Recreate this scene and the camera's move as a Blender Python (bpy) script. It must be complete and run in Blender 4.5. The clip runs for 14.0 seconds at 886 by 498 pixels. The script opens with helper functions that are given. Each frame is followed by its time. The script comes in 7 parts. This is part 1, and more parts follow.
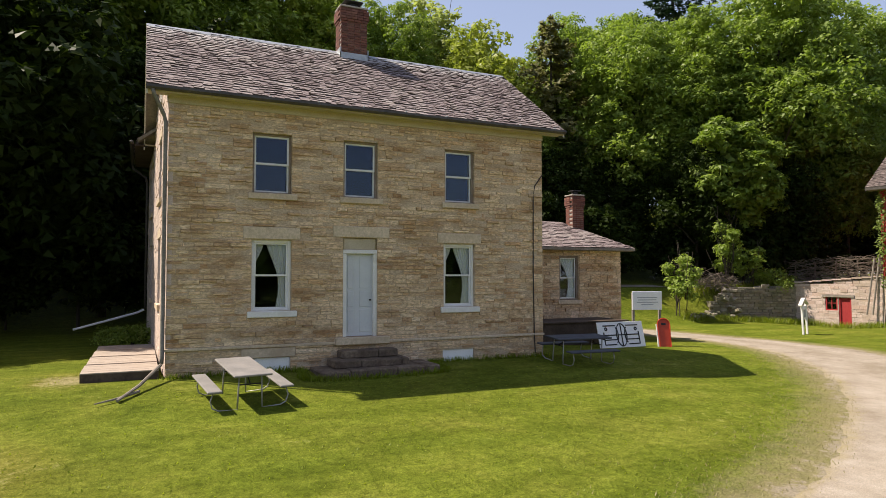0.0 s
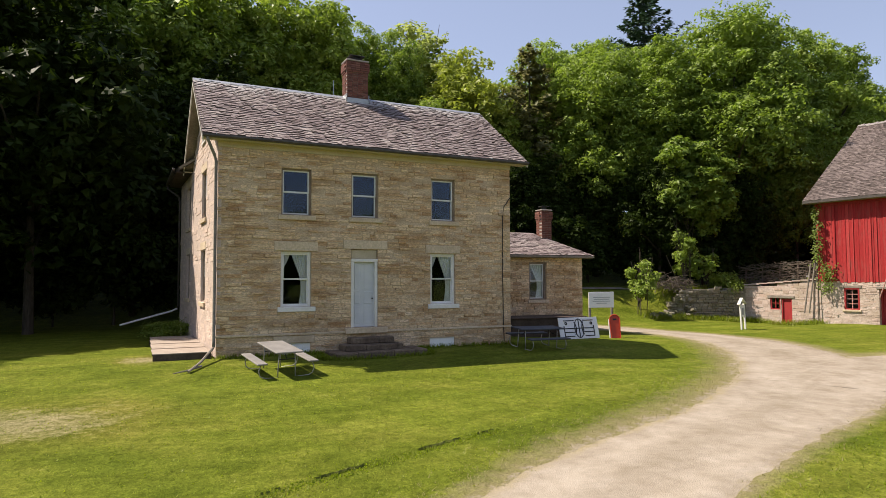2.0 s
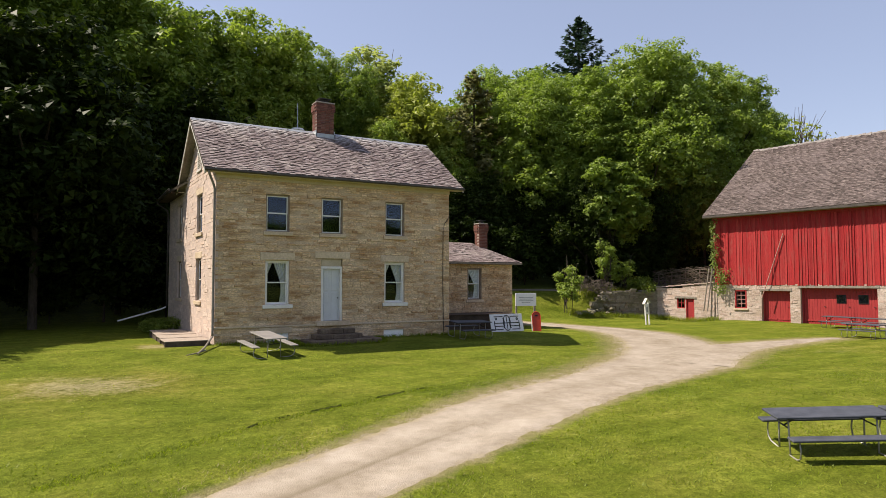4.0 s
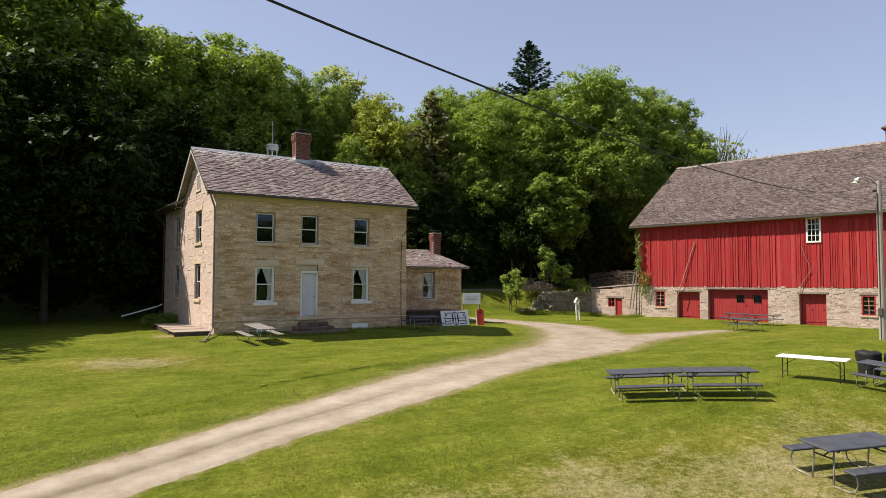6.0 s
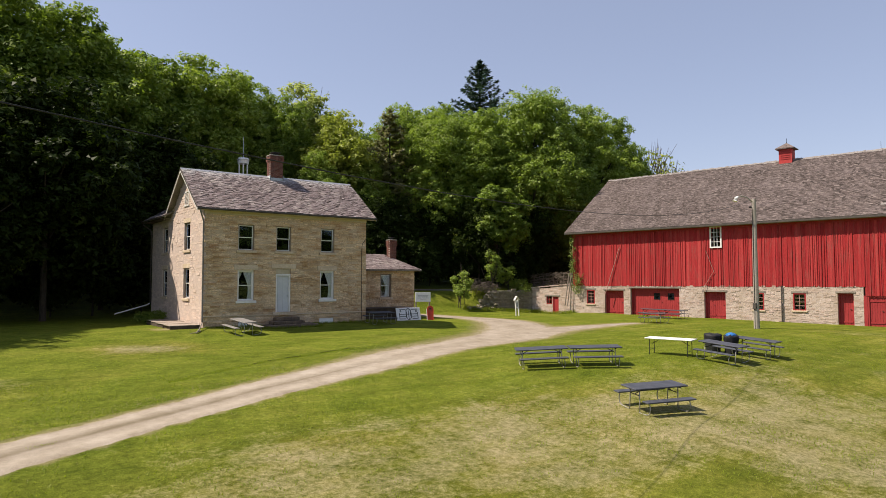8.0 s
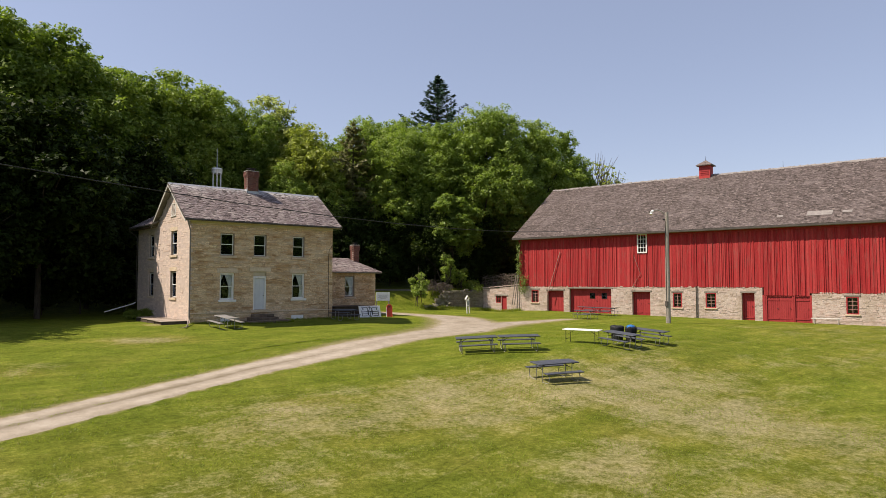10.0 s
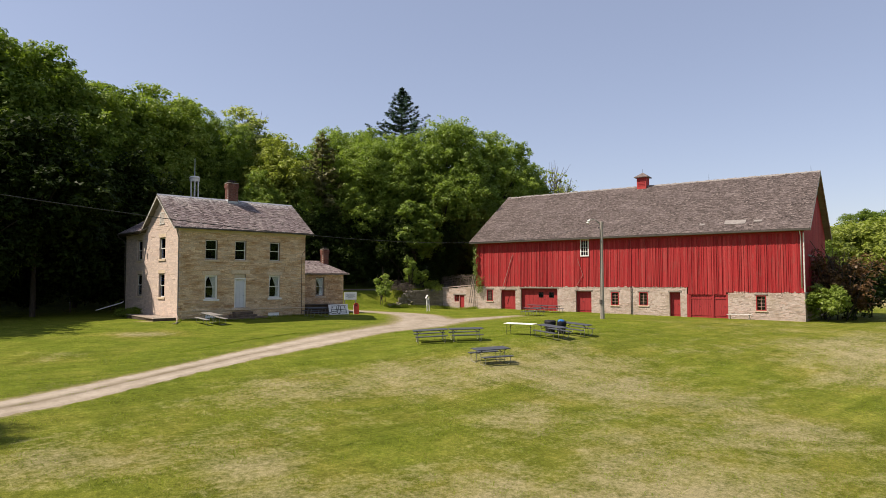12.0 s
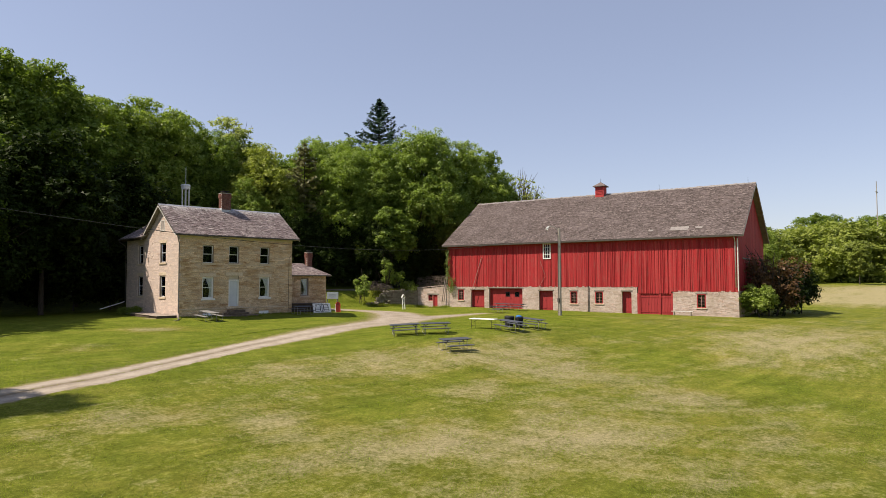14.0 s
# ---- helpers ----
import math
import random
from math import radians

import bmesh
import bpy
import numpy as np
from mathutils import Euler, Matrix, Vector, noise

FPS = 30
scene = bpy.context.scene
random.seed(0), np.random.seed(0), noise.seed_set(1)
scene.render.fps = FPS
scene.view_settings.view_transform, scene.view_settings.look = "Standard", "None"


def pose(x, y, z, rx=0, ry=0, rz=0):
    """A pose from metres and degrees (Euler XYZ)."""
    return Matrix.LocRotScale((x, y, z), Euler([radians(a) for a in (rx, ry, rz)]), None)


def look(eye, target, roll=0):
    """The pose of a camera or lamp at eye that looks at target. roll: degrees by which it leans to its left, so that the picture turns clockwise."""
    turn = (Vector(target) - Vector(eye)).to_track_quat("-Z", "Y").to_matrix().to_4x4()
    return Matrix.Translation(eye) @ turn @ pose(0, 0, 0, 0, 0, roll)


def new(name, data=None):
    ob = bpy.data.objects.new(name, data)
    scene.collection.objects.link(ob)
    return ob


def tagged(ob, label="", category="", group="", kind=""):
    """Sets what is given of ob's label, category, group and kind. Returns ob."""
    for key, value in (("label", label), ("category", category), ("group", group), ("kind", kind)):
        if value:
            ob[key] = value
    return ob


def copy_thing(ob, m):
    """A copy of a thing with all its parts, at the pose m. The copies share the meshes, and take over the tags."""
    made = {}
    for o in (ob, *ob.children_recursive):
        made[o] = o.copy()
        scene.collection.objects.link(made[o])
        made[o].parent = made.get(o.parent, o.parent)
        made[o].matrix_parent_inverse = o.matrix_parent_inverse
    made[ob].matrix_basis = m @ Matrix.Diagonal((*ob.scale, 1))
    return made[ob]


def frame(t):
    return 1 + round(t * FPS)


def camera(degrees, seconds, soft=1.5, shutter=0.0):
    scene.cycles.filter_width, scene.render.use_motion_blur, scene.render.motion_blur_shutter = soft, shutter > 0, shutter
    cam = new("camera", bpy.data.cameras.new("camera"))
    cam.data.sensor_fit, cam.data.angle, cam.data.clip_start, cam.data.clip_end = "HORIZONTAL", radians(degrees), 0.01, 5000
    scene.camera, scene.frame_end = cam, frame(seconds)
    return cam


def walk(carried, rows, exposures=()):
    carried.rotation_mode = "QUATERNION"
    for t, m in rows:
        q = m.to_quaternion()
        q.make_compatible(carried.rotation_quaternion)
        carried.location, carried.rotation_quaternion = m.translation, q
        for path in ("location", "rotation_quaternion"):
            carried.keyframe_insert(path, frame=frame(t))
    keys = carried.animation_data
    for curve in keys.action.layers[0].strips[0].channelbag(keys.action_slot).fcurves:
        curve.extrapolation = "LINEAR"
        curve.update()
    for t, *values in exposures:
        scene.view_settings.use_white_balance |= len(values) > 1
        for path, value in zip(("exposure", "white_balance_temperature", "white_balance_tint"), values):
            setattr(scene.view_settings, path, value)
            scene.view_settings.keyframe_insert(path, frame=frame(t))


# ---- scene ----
cam = camera(68.3, 14.0, soft=0.6)
PATH = [
    (0, (-0.597, -16.987, 2.379), (0.246, -15.176, 2.467), -0.1),
    (0.5, (-0.994, -17.925, 2.385), (-0.148, -16.115, 2.475), -0.0),
    (1, (-1.464, -18.991, 2.375), (-0.619, -17.181, 2.468), -0.0),
    (1.5, (-1.988, -20.157, 2.355), (-1.136, -18.35, 2.452), -0.0),
    (2, (-2.527, -21.397, 2.346), (-1.656, -19.599, 2.446), -0.2),
    (2.5, (-3.11, -22.651, 2.335), (-2.208, -20.869, 2.438), -0.1),
    (3, (-3.722, -24.0, 2.354), (-2.784, -22.237, 2.458), -0.1),
    (5.5, (-7.298, -31.093, 2.548), (-6.229, -29.405, 2.649), 0.1),
    (6, (-8.087, -32.58, 2.578), (-6.994, -30.909, 2.679), 0.1),
    (6.5, (-8.882, -34.069, 2.589), (-7.767, -32.412, 2.691), 0.0),
    (7, (-9.712, -35.535, 2.592), (-8.571, -33.896, 2.693), -0.0),
    (7.5, (-10.581, -36.996, 2.599), (-9.415, -35.374, 2.701), -0.0),
    (8, (-11.411, -38.392, 2.608), (-10.218, -36.79, 2.71), -0.1),
    (8.5, (-12.261, -39.766, 2.616), (-11.041, -38.184, 2.718), -0.1),
    (11, (-16.795, -46.291, 2.812), (-15.471, -44.795, 2.911), -0.1),
    (11.5, (-17.737, -47.566, 2.845), (-16.392, -46.089, 2.943), -0.1),
    (12, (-18.7, -48.832, 2.875), (-17.339, -47.371, 2.973), -0.1),
    (12.5, (-19.719, -50.083, 2.879), (-18.343, -48.634, 2.977), -0.2),
    (13, (-20.729, -51.266, 2.904), (-19.34, -49.83, 3.003), -0.2),
    (13.5, (-21.751, -52.455, 2.931), (-20.35, -51.031, 3.029), -0.2),
    (14, (-22.784, -53.633, 2.947), (-21.372, -52.221, 3.045), -0.2),
]
walk(cam, [(t, look(eye, target, roll)) for t, eye, target, roll in PATH],
     exposures=[(0.0, 0.92, 7100, 13), (3.0, 0.88, 7100, 13), (6.0, 0.76, 7100, 13), (14.0, 0.66, 7100, 13)])

# ---- world, sun, exposure ----
world = bpy.data.worlds.new("sky_world")
scene.world = world
world.use_nodes = True
wn = world.node_tree
sky = wn.nodes.new("ShaderNodeTexSky")
sky.sky_type = "NISHITA"
sky.sun_disc = False
SUN = Vector((-0.61, 0.41, 1.0)).normalized()
sky.sun_elevation = math.asin(SUN.z)
sky.sun_rotation = math.atan2(SUN.x, SUN.y)
sky.air_density, sky.dust_density, sky.ozone_density, sky.altitude = 1.0, 0.7, 2.2, 250
wn.nodes["Background"].inputs["Strength"].default_value = 0.112
haze = wn.nodes.new("ShaderNodeHueSaturation")
haze.inputs["Saturation"].default_value = 0.88
wn.links.new(sky.outputs[0], haze.inputs["Color"])
warm = wn.nodes.new("ShaderNodeMix")
warm.data_type, warm.blend_type = "RGBA", "MULTIPLY"
warm.inputs[0].default_value, warm.inputs[7].default_value = 1.0, (1.015, 0.955, 0.985, 1)
veil = wn.nodes.new("ShaderNodeMix")
veil.data_type = "RGBA"
veil.inputs[0].default_value, veil.inputs[7].default_value = 0.42, (1.88, 2.5, 3.6, 1)
wn.links.new(haze.outputs[0], veil.inputs[6])
wn.links.new(veil.outputs[2], warm.inputs[6])
wn.links.new(warm.outputs[2], wn.nodes["Background"].inputs["Color"])
sun_data = bpy.data.lights.new("sun", "SUN")
sun_data.energy, sun_data.angle, sun_data.color = 4.4, radians(0.55), (1.0, 0.945, 0.85)
sun = new("sun", sun_data)
sun.matrix_world = look(SUN * 120, (0, 0, 0))


# ---- materials ----
def node(nt, kind, **values):
    n = nt.nodes.new("ShaderNode" + kind)
    for k, v in values.items():
        n.inputs[k.replace("_", " ")].default_value = v
    return n


def ramp(nt, fac, stops):
    n = nt.nodes.new("ShaderNodeValToRGB")
    e = n.color_ramp.elements
    while len(e) < len(stops):
        e.new(0.5)
    for i, (p, c) in enumerate(stops):
        e[i].position, e[i].color = p, (*c, 1)
    nt.links.new(fac, n.inputs[0])
    return n.outputs[0]


def mix(nt, fac, a, b, how="MIX"):
    n = nt.nodes.new("ShaderNodeMix")
    n.data_type, n.blend_type = "RGBA", how
    for sock, v in ((n.inputs[0], fac), (n.inputs[6], a), (n.inputs[7], b)):
        if isinstance(v, (int, float)):
            sock.default_value = v
        elif isinstance(v, tuple):
            sock.default_value = (*v, 1)
        else:
            nt.links.new(v, sock)
    return n.outputs[2]


def calc(nt, how, a, b=0.0, clamp=False):
    n = nt.nodes.new("ShaderNodeMath")
    n.operation, n.use_clamp = how, clamp
    for i, v in enumerate((a, b)):
        if isinstance(v, (int, float)):
            n.inputs[i].default_value = v
        else:
            nt.links.new(v, n.inputs[i])
    return n.outputs[0]


def noise_of(nt, place, scale, detail=3.0, rough=0.55, stretch=None):
    n = node(nt, "TexNoise", Scale=scale, Detail=detail, Roughness=rough)
    if stretch:
        m = nt.nodes.new("ShaderNodeMapping")
        m.inputs["Scale"].default_value = stretch
        nt.links.new(place, m.inputs[0])
        place = m.outputs[0]
    nt.links.new(place, n.inputs["Vector"])
    return n.outputs[0]


def blank(name):
    m = bpy.data.materials.new(name)
    m.use_nodes = True
    nt = m.node_tree
    b = nt.nodes["Principled BSDF"]
    geo = nt.nodes.new("ShaderNodeNewGeometry")
    return m, nt, b, geo


def surface(name, stops, rough=0.85, pick="noise", scale=1.2, fine=30.0, vary=0.35, bump=0.3, metal=0.0, stain=None, stain_scale=0.6, stretch=None, spec=0.3, patchy=None, pale_above=None):
    """A weathered surface: stops are its colours, picked by a noise, by the piece (island) or by the object; a finer noise and stains go over them."""
    m, nt, b, geo = blank(name)
    pos = geo.outputs["Position"]
    if pick == "island":
        fac = geo.outputs["Random Per Island"]
    elif pick == "object":
        fac = nt.nodes.new("ShaderNodeObjectInfo").outputs["Random"]
    else:
        fac = noise_of(nt, pos, scale, 4.0, stretch=stretch)
    n = len(stops)
    span = (0.0, 1.0) if pick != "noise" else (0.32, 0.68)
    col = ramp(nt, fac, [(span[0] + (span[1] - span[0]) * i / max(1, n - 1), c) for i, c in enumerate(stops)])
    grain = noise_of(nt, pos, fine, 5.0, 0.65, stretch)
    shade = ramp(nt, grain, [(0.3, (1 - vary,) * 3), (0.7, (1 + vary * 0.4,) * 3)])
    col = mix(nt, 1.0, col, shade, "MULTIPLY")
    if stain:
        s = noise_of(nt, pos, stain_scale, 6.0, 0.7, stretch)
        col = mix(nt, ramp(nt, s, [(0.5, (0, 0, 0)), (0.72, (0.8, 0.8, 0.8))]), col, stain)
    if patchy:
        # broad drifts of browner and paler stone along the beds
        w = noise_of(nt, pos, 0.55, 7.0, 0.68, (1.0, 1.0, 3.0))
        col = mix(nt, 1.0, col, ramp(nt, w, [(0.36, patchy), (0.50, (1.0, 1.0, 1.0)), (0.64, (1.12, 1.13, 1.14))]), "MULTIPLY")
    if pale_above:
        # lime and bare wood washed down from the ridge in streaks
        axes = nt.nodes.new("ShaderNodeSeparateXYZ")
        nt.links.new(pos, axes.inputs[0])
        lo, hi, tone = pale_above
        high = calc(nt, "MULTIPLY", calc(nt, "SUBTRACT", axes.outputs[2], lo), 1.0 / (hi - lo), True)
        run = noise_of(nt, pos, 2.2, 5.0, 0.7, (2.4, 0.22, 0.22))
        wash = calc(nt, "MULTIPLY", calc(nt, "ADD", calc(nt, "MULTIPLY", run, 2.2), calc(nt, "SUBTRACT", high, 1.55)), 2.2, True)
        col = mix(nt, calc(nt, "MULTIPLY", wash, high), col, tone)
    nt.links.new(col, b.inputs["Base Color"])
    b.inputs["Roughness"].default_value = rough
    b.inputs["Metallic"].default_value = metal
    b.inputs["Specular IOR Level"].default_value = spec
    if bump:
        bp = node(nt, "Bump", Strength=bump, Distance=0.02)
        nt.links.new(grain, bp.inputs["Height"])
        nt.links.new(bp.outputs[0], b.inputs["Normal"])
    return m


def leaf_surface(name, dark, mid, light, thin=0.35, gloss=0.24):
    m, nt, b, geo = blank(name)
    info = nt.nodes.new("ShaderNodeObjectInfo")
    spread = noise_of(nt, geo.outputs["Position"], 0.7, 3.0, 0.6)
    fac = calc(nt, "ADD", calc(nt, "MULTIPLY", geo.outputs["Random Per Island"], 0.28), calc(nt, "MULTIPLY", info.outputs["Random"], 0.30))
    fac = calc(nt, "ADD", fac, calc(nt, "MULTIPLY", calc(nt, "SUBTRACT", spread, 0.25), 0.85))
    col = ramp(nt, fac, [(0.1, dark), (0.5, mid), (0.9, light)])
    nt.links.new(col, b.inputs["Base Color"])
    b.inputs["Roughness"].default_value = 0.48
    b.inputs["Specular IOR Level"].default_value = gloss
    tr = nt.nodes.new("ShaderNodeBsdfTranslucent")
    nt.links.new(mix(nt, 1.0, col, (1.32, 1.46, 0.75), "MULTIPLY"), tr.inputs[0])
    ms = nt.nodes.new("ShaderNodeMixShader")
    ms.inputs[0].default_value = thin
    nt.links.new(b.outputs[0], ms.inputs[1])
    nt.links.new(tr.outputs[0], ms.inputs[2])
    nt.links.new(ms.outputs[0], nt.nodes["Material Output"].inputs[0])
    return m


def glass_surface(name):
    m, nt, b, geo = blank(name)
    b.inputs["Base Color"].default_value = (0.9, 0.93, 0.92, 1)
    b.inputs["Roughness"].default_value = 0.03
    tr = nt.nodes.new("ShaderNodeBsdfTransparent")
    tr.inputs[0].default_value = (0.93, 0.95, 0.94, 1)
    gl = nt.nodes.new("ShaderNodeBsdfGlossy")
    gl.inputs["Roughness"].default_value = 0.03
    gl.inputs["Color"].default_value = (0.62, 0.76, 1.0, 1)
    fr = node(nt, "Fresnel", IOR=1.42)
    bp = node(nt, "Bump", Strength=0.04, Distance=0.05)
    nt.links.new(noise_of(nt, geo.outputs["Position"], 2.5), bp.inputs["Height"])
    nt.links.new(bp.outputs[0], gl.inputs["Normal"])
    ms = nt.nodes.new("ShaderNodeMixShader")
    nt.links.new(fr.outputs[0], ms.inputs[0])
    nt.links.new(tr.outputs[0], ms.inputs[1])
    nt.links.new(gl.outputs[0], ms.inputs[2])
    nt.links.new(ms.outputs[0], nt.nodes["Material Output"].inputs[0])
    return m


def lawn_surface(name):
    """Mown grass: greens at several scales, crisp straw-coloured dry patches (attribute dry), mower streaks, worn earth beside the drive (attribute wear)."""
    m, nt, b, geo = blank(name)
    pos = geo.outputs["Position"]
    mid = noise_of(nt, pos, 0.45, 6.0, 0.66)
    clump = noise_of(nt, pos, 2.0, 7.0, 0.74)
    tuft = noise_of(nt, pos, 7.0, 5.0, 0.72)
    fine = noise_of(nt, pos, 30.0, 4.0, 0.75)
    mow = noise_of(nt, pos, 0.9, 4.0, 0.6, (0.25, 1.7, 1.0))
    col = ramp(nt, mid, [(0.3, (0.097, 0.134, 0.014)), (0.5, (0.135, 0.167, 0.020)), (0.7, (0.184, 0.199, 0.033))])
    col = mix(nt, 1.0, col, ramp(nt, mow, [(0.38, (0.86, 0.88, 0.8)), (0.62, (1.12, 1.10, 1.15))]), "MULTIPLY")
    col = mix(nt, 1.0, col, ramp(nt, clump, [(0.36, (0.80, 0.81, 0.74)), (0.64, (1.16, 1.14, 1.18))]), "MULTIPLY")
    col = mix(nt, 1.0, col, ramp(nt, tuft, [(0.36, (0.72, 0.73, 0.66)), (0.64, (1.22, 1.20, 1.22))]), "MULTIPLY")
    col = mix(nt, 1.0, col, ramp(nt, fine, [(0.34, (0.62, 0.64, 0.60)), (0.66, (1.30, 1.28, 1.27))]), "MULTIPLY")
    # mower lines that circle the tables
    away = nt.nodes.new("ShaderNodeVectorMath")
    away.operation = "DISTANCE"
    away.inputs[1].default_value = (16.0, -27.0, -1.5)
    nt.links.new(pos, away.inputs[0])
    axes = nt.nodes.new("ShaderNodeSeparateXYZ")
    nt.links.new(pos, axes.inputs[0])
    turn = calc(nt, "ARCTAN2", calc(nt, "ADD", axes.outputs[1], 27.0), calc(nt, "SUBTRACT", axes.outputs[0], 16.0))
    ring_at = nt.nodes.new("ShaderNodeCombineXYZ")
    nt.links.new(calc(nt, "MULTIPLY", away.outputs["Value"], 1.1), ring_at.inputs[0])
    nt.links.new(calc(nt, "MULTIPLY", turn, 2.2), ring_at.inputs[1])
    lines = noise_of(nt, ring_at.outputs[0], 1.0, 4.0, 0.6)
    col = mix(nt, 1.0, col, ramp(nt, lines, [(0.36, (0.90, 0.91, 0.88)), (0.64, (1.09, 1.08, 1.10))]), "MULTIPLY")
    att = nt.nodes.new("ShaderNodeAttribute")
    att.attribute_name = "dry"
    patch = noise_of(nt, pos, 0.28, 9.0, 0.74, (0.8, 1.3, 1.0))
    patch = calc(nt, "ADD", patch, calc(nt, "MULTIPLY", calc(nt, "SUBTRACT", lines, 0.5), 0.35))
    dry = calc(nt, "ADD", patch, calc(nt, "MULTIPLY", calc(nt, "SUBTRACT", calc(nt, "ADD", tuft, clump), 1.0), 0.55))
    dry = calc(nt, "ADD", dry, calc(nt, "SUBTRACT", att.outputs["Fac"], 1.0))
    dry = calc(nt, "ADD", dry, calc(nt, "MULTIPLY", calc(nt, "SUBTRACT", fine, 0.5), 0.30))
    dry = calc(nt, "MULTIPLY", dry, 3.0, True)
    # the grass turns olive where the ground dries
    parched = calc(nt, "MULTIPLY", calc(nt, "SUBTRACT", att.outputs["Fac"], 0.34), 4.5, True)
    col = mix(nt, parched, col, mix(nt, 1.0, col, (1.20, 1.02, 1.35), "MULTIPLY"))
    straw = mix(nt, 1.0, ramp(nt, fine, [(0.3, (0.235, 0.195, 0.105)), (0.7, (0.440, 0.376, 0.228))]), ramp(nt, tuft, [(0.36, (0.78, 0.80, 0.76)), (0.64, (1.16, 1.14, 1.14))]), "MULTIPLY")
    col = mix(nt, calc(nt, "MULTIPLY", dry, 0.80), col, straw)
    wear = nt.nodes.new("ShaderNodeAttribute")
    wear.attribute_name = "wear"
    edge = calc(nt, "ADD", wear.outputs["Fac"], calc(nt, "MULTIPLY", calc(nt, "SUBTRACT", noise_of(nt, pos, 2.6, 8.0, 0.78), 0.5), 1.2))
    edge = calc(nt, "MULTIPLY", calc(nt, "SUBTRACT", edge, 0.36), 1.5, True)
    earth = ramp(nt, fine, [(0.3, (0.200, 0.165, 0.085)), (0.7, (0.345, 0.285, 0.165))])
    col = mix(nt, calc(nt, "MULTIPLY", edge, 0.95), col, earth)
    grit = calc(nt, "MULTIPLY", calc(nt, "SUBTRACT", edge, 0.80), 4.0, True)
    col = mix(nt, calc(nt, "MULTIPLY", grit, 0.8), col, ramp(nt, fine, [(0.28, (0.25, 0.21, 0.165)), (0.72, (0.42, 0.36, 0.29))]))
    nt.links.new(col, b.inputs["Base Color"])
    b.inputs["Roughness"].default_value = 0.8
    b.inputs["Specular IOR Level"].default_value = 0.04
    bp = node(nt, "Bump", Strength=0.8, Distance=0.05)
    nt.links.new(calc(nt, "ADD", fine, calc(nt, "MULTIPLY", tuft, 2.0)), bp.inputs["Height"])
    nt.links.new(bp.outputs[0], b.inputs["Normal"])
    return m


def drive_surface(name):
    """Pale gravel and dust: two packed wheel tracks with a darker crown between (attribute track), loose stones, drifts of grit and a dusty fringe (attribute wear)."""
    m, nt, b, geo = blank(name)
    pos = geo.outputs["Position"]
    peb = node(nt, "TexVoronoi", Scale=42.0)
    nt.links.new(pos, peb.inputs["Vector"])
    mid = noise_of(nt, pos, 0.8, 6.0, 0.7)
    drift = noise_of(nt, pos, 3.0, 6.0, 0.74)
    fine = noise_of(nt, pos, 55.0, 4.0, 0.75)
    col = ramp(nt, mid, [(0.32, (0.265, 0.217, 0.160)), (0.5, (0.350, 0.297, 0.234)), (0.68, (0.420, 0.364, 0.298))])
    col = mix(nt, 1.0, col, ramp(nt, drift, [(0.36, (0.88, 0.87, 0.85)), (0.64, (1.07, 1.07, 1.08))]), "MULTIPLY")
    col = mix(nt, 1.0, col, ramp(nt, fine, [(0.28, (0.68,) * 3), (0.72, (1.22,) * 3)]), "MULTIPLY")
    col = mix(nt, 1.0, col, ramp(nt, peb.outputs["Distance"], [(0.0, (1.12,) * 3), (0.6, (0.84,) * 3)]), "MULTIPLY")
    pale = nt.nodes.new("ShaderNodeAttribute")
    pale.attribute_name = "pale"
    col = mix(nt, calc(nt, "MULTIPLY", pale.outputs["Fac"], calc(nt, "MULTIPLY", drift, 0.8)), col, (0.45, 0.39, 0.315))
    track = nt.nodes.new("ShaderNodeAttribute")
    track.attribute_name = "track"
    rut = calc(nt, "MULTIPLY", track.outputs["Fac"], calc(nt, "ADD", calc(nt, "MULTIPLY", noise_of(nt, pos, 0.7, 5.0, 0.7), 0.6), calc(nt, "MULTIPLY", drift, 0.4)))
    col = mix(nt, ramp(nt, rut, [(0.30, (0, 0, 0)), (0.50, (0.9,) * 3)]), col, (0.135, 0.108, 0.070))
    col = mix(nt, calc(nt, "MULTIPLY", track.outputs["Fac"], 0.38), col, (0.185, 0.150, 0.100))
    wear = nt.nodes.new("ShaderNodeAttribute")
    wear.attribute_name = "wear"
    g = calc(nt, "ADD", wear.outputs["Fac"], calc(nt, "MULTIPLY", calc(nt, "SUBTRACT", noise_of(nt, pos, 2.6, 8.0, 0.78), 0.5), 1.2))
    g = calc(nt, "MULTIPLY", calc(nt, "SUBTRACT", g, 0.45), 2.0, True)
    col = mix(nt, calc(nt, "MULTIPLY", g, 0.9), col, ramp(nt, fine, [(0.3, (0.200, 0.165, 0.085)), (0.7, (0.345, 0.285, 0.165))]))
    nt.links.new(col, b.inputs["Base Color"])
    b.inputs["Roughness"].default_value = 0.95
    b.inputs["Specular IOR Level"].default_value = 0.1
    bp = node(nt, "Bump", Strength=0.6, Distance=0.012)
    nt.links.new(calc(nt, "ADD", peb.outputs[0], fine), bp.inputs["Height"])
    nt.links.new(bp.outputs[0], b.inputs["Normal"])
    return m


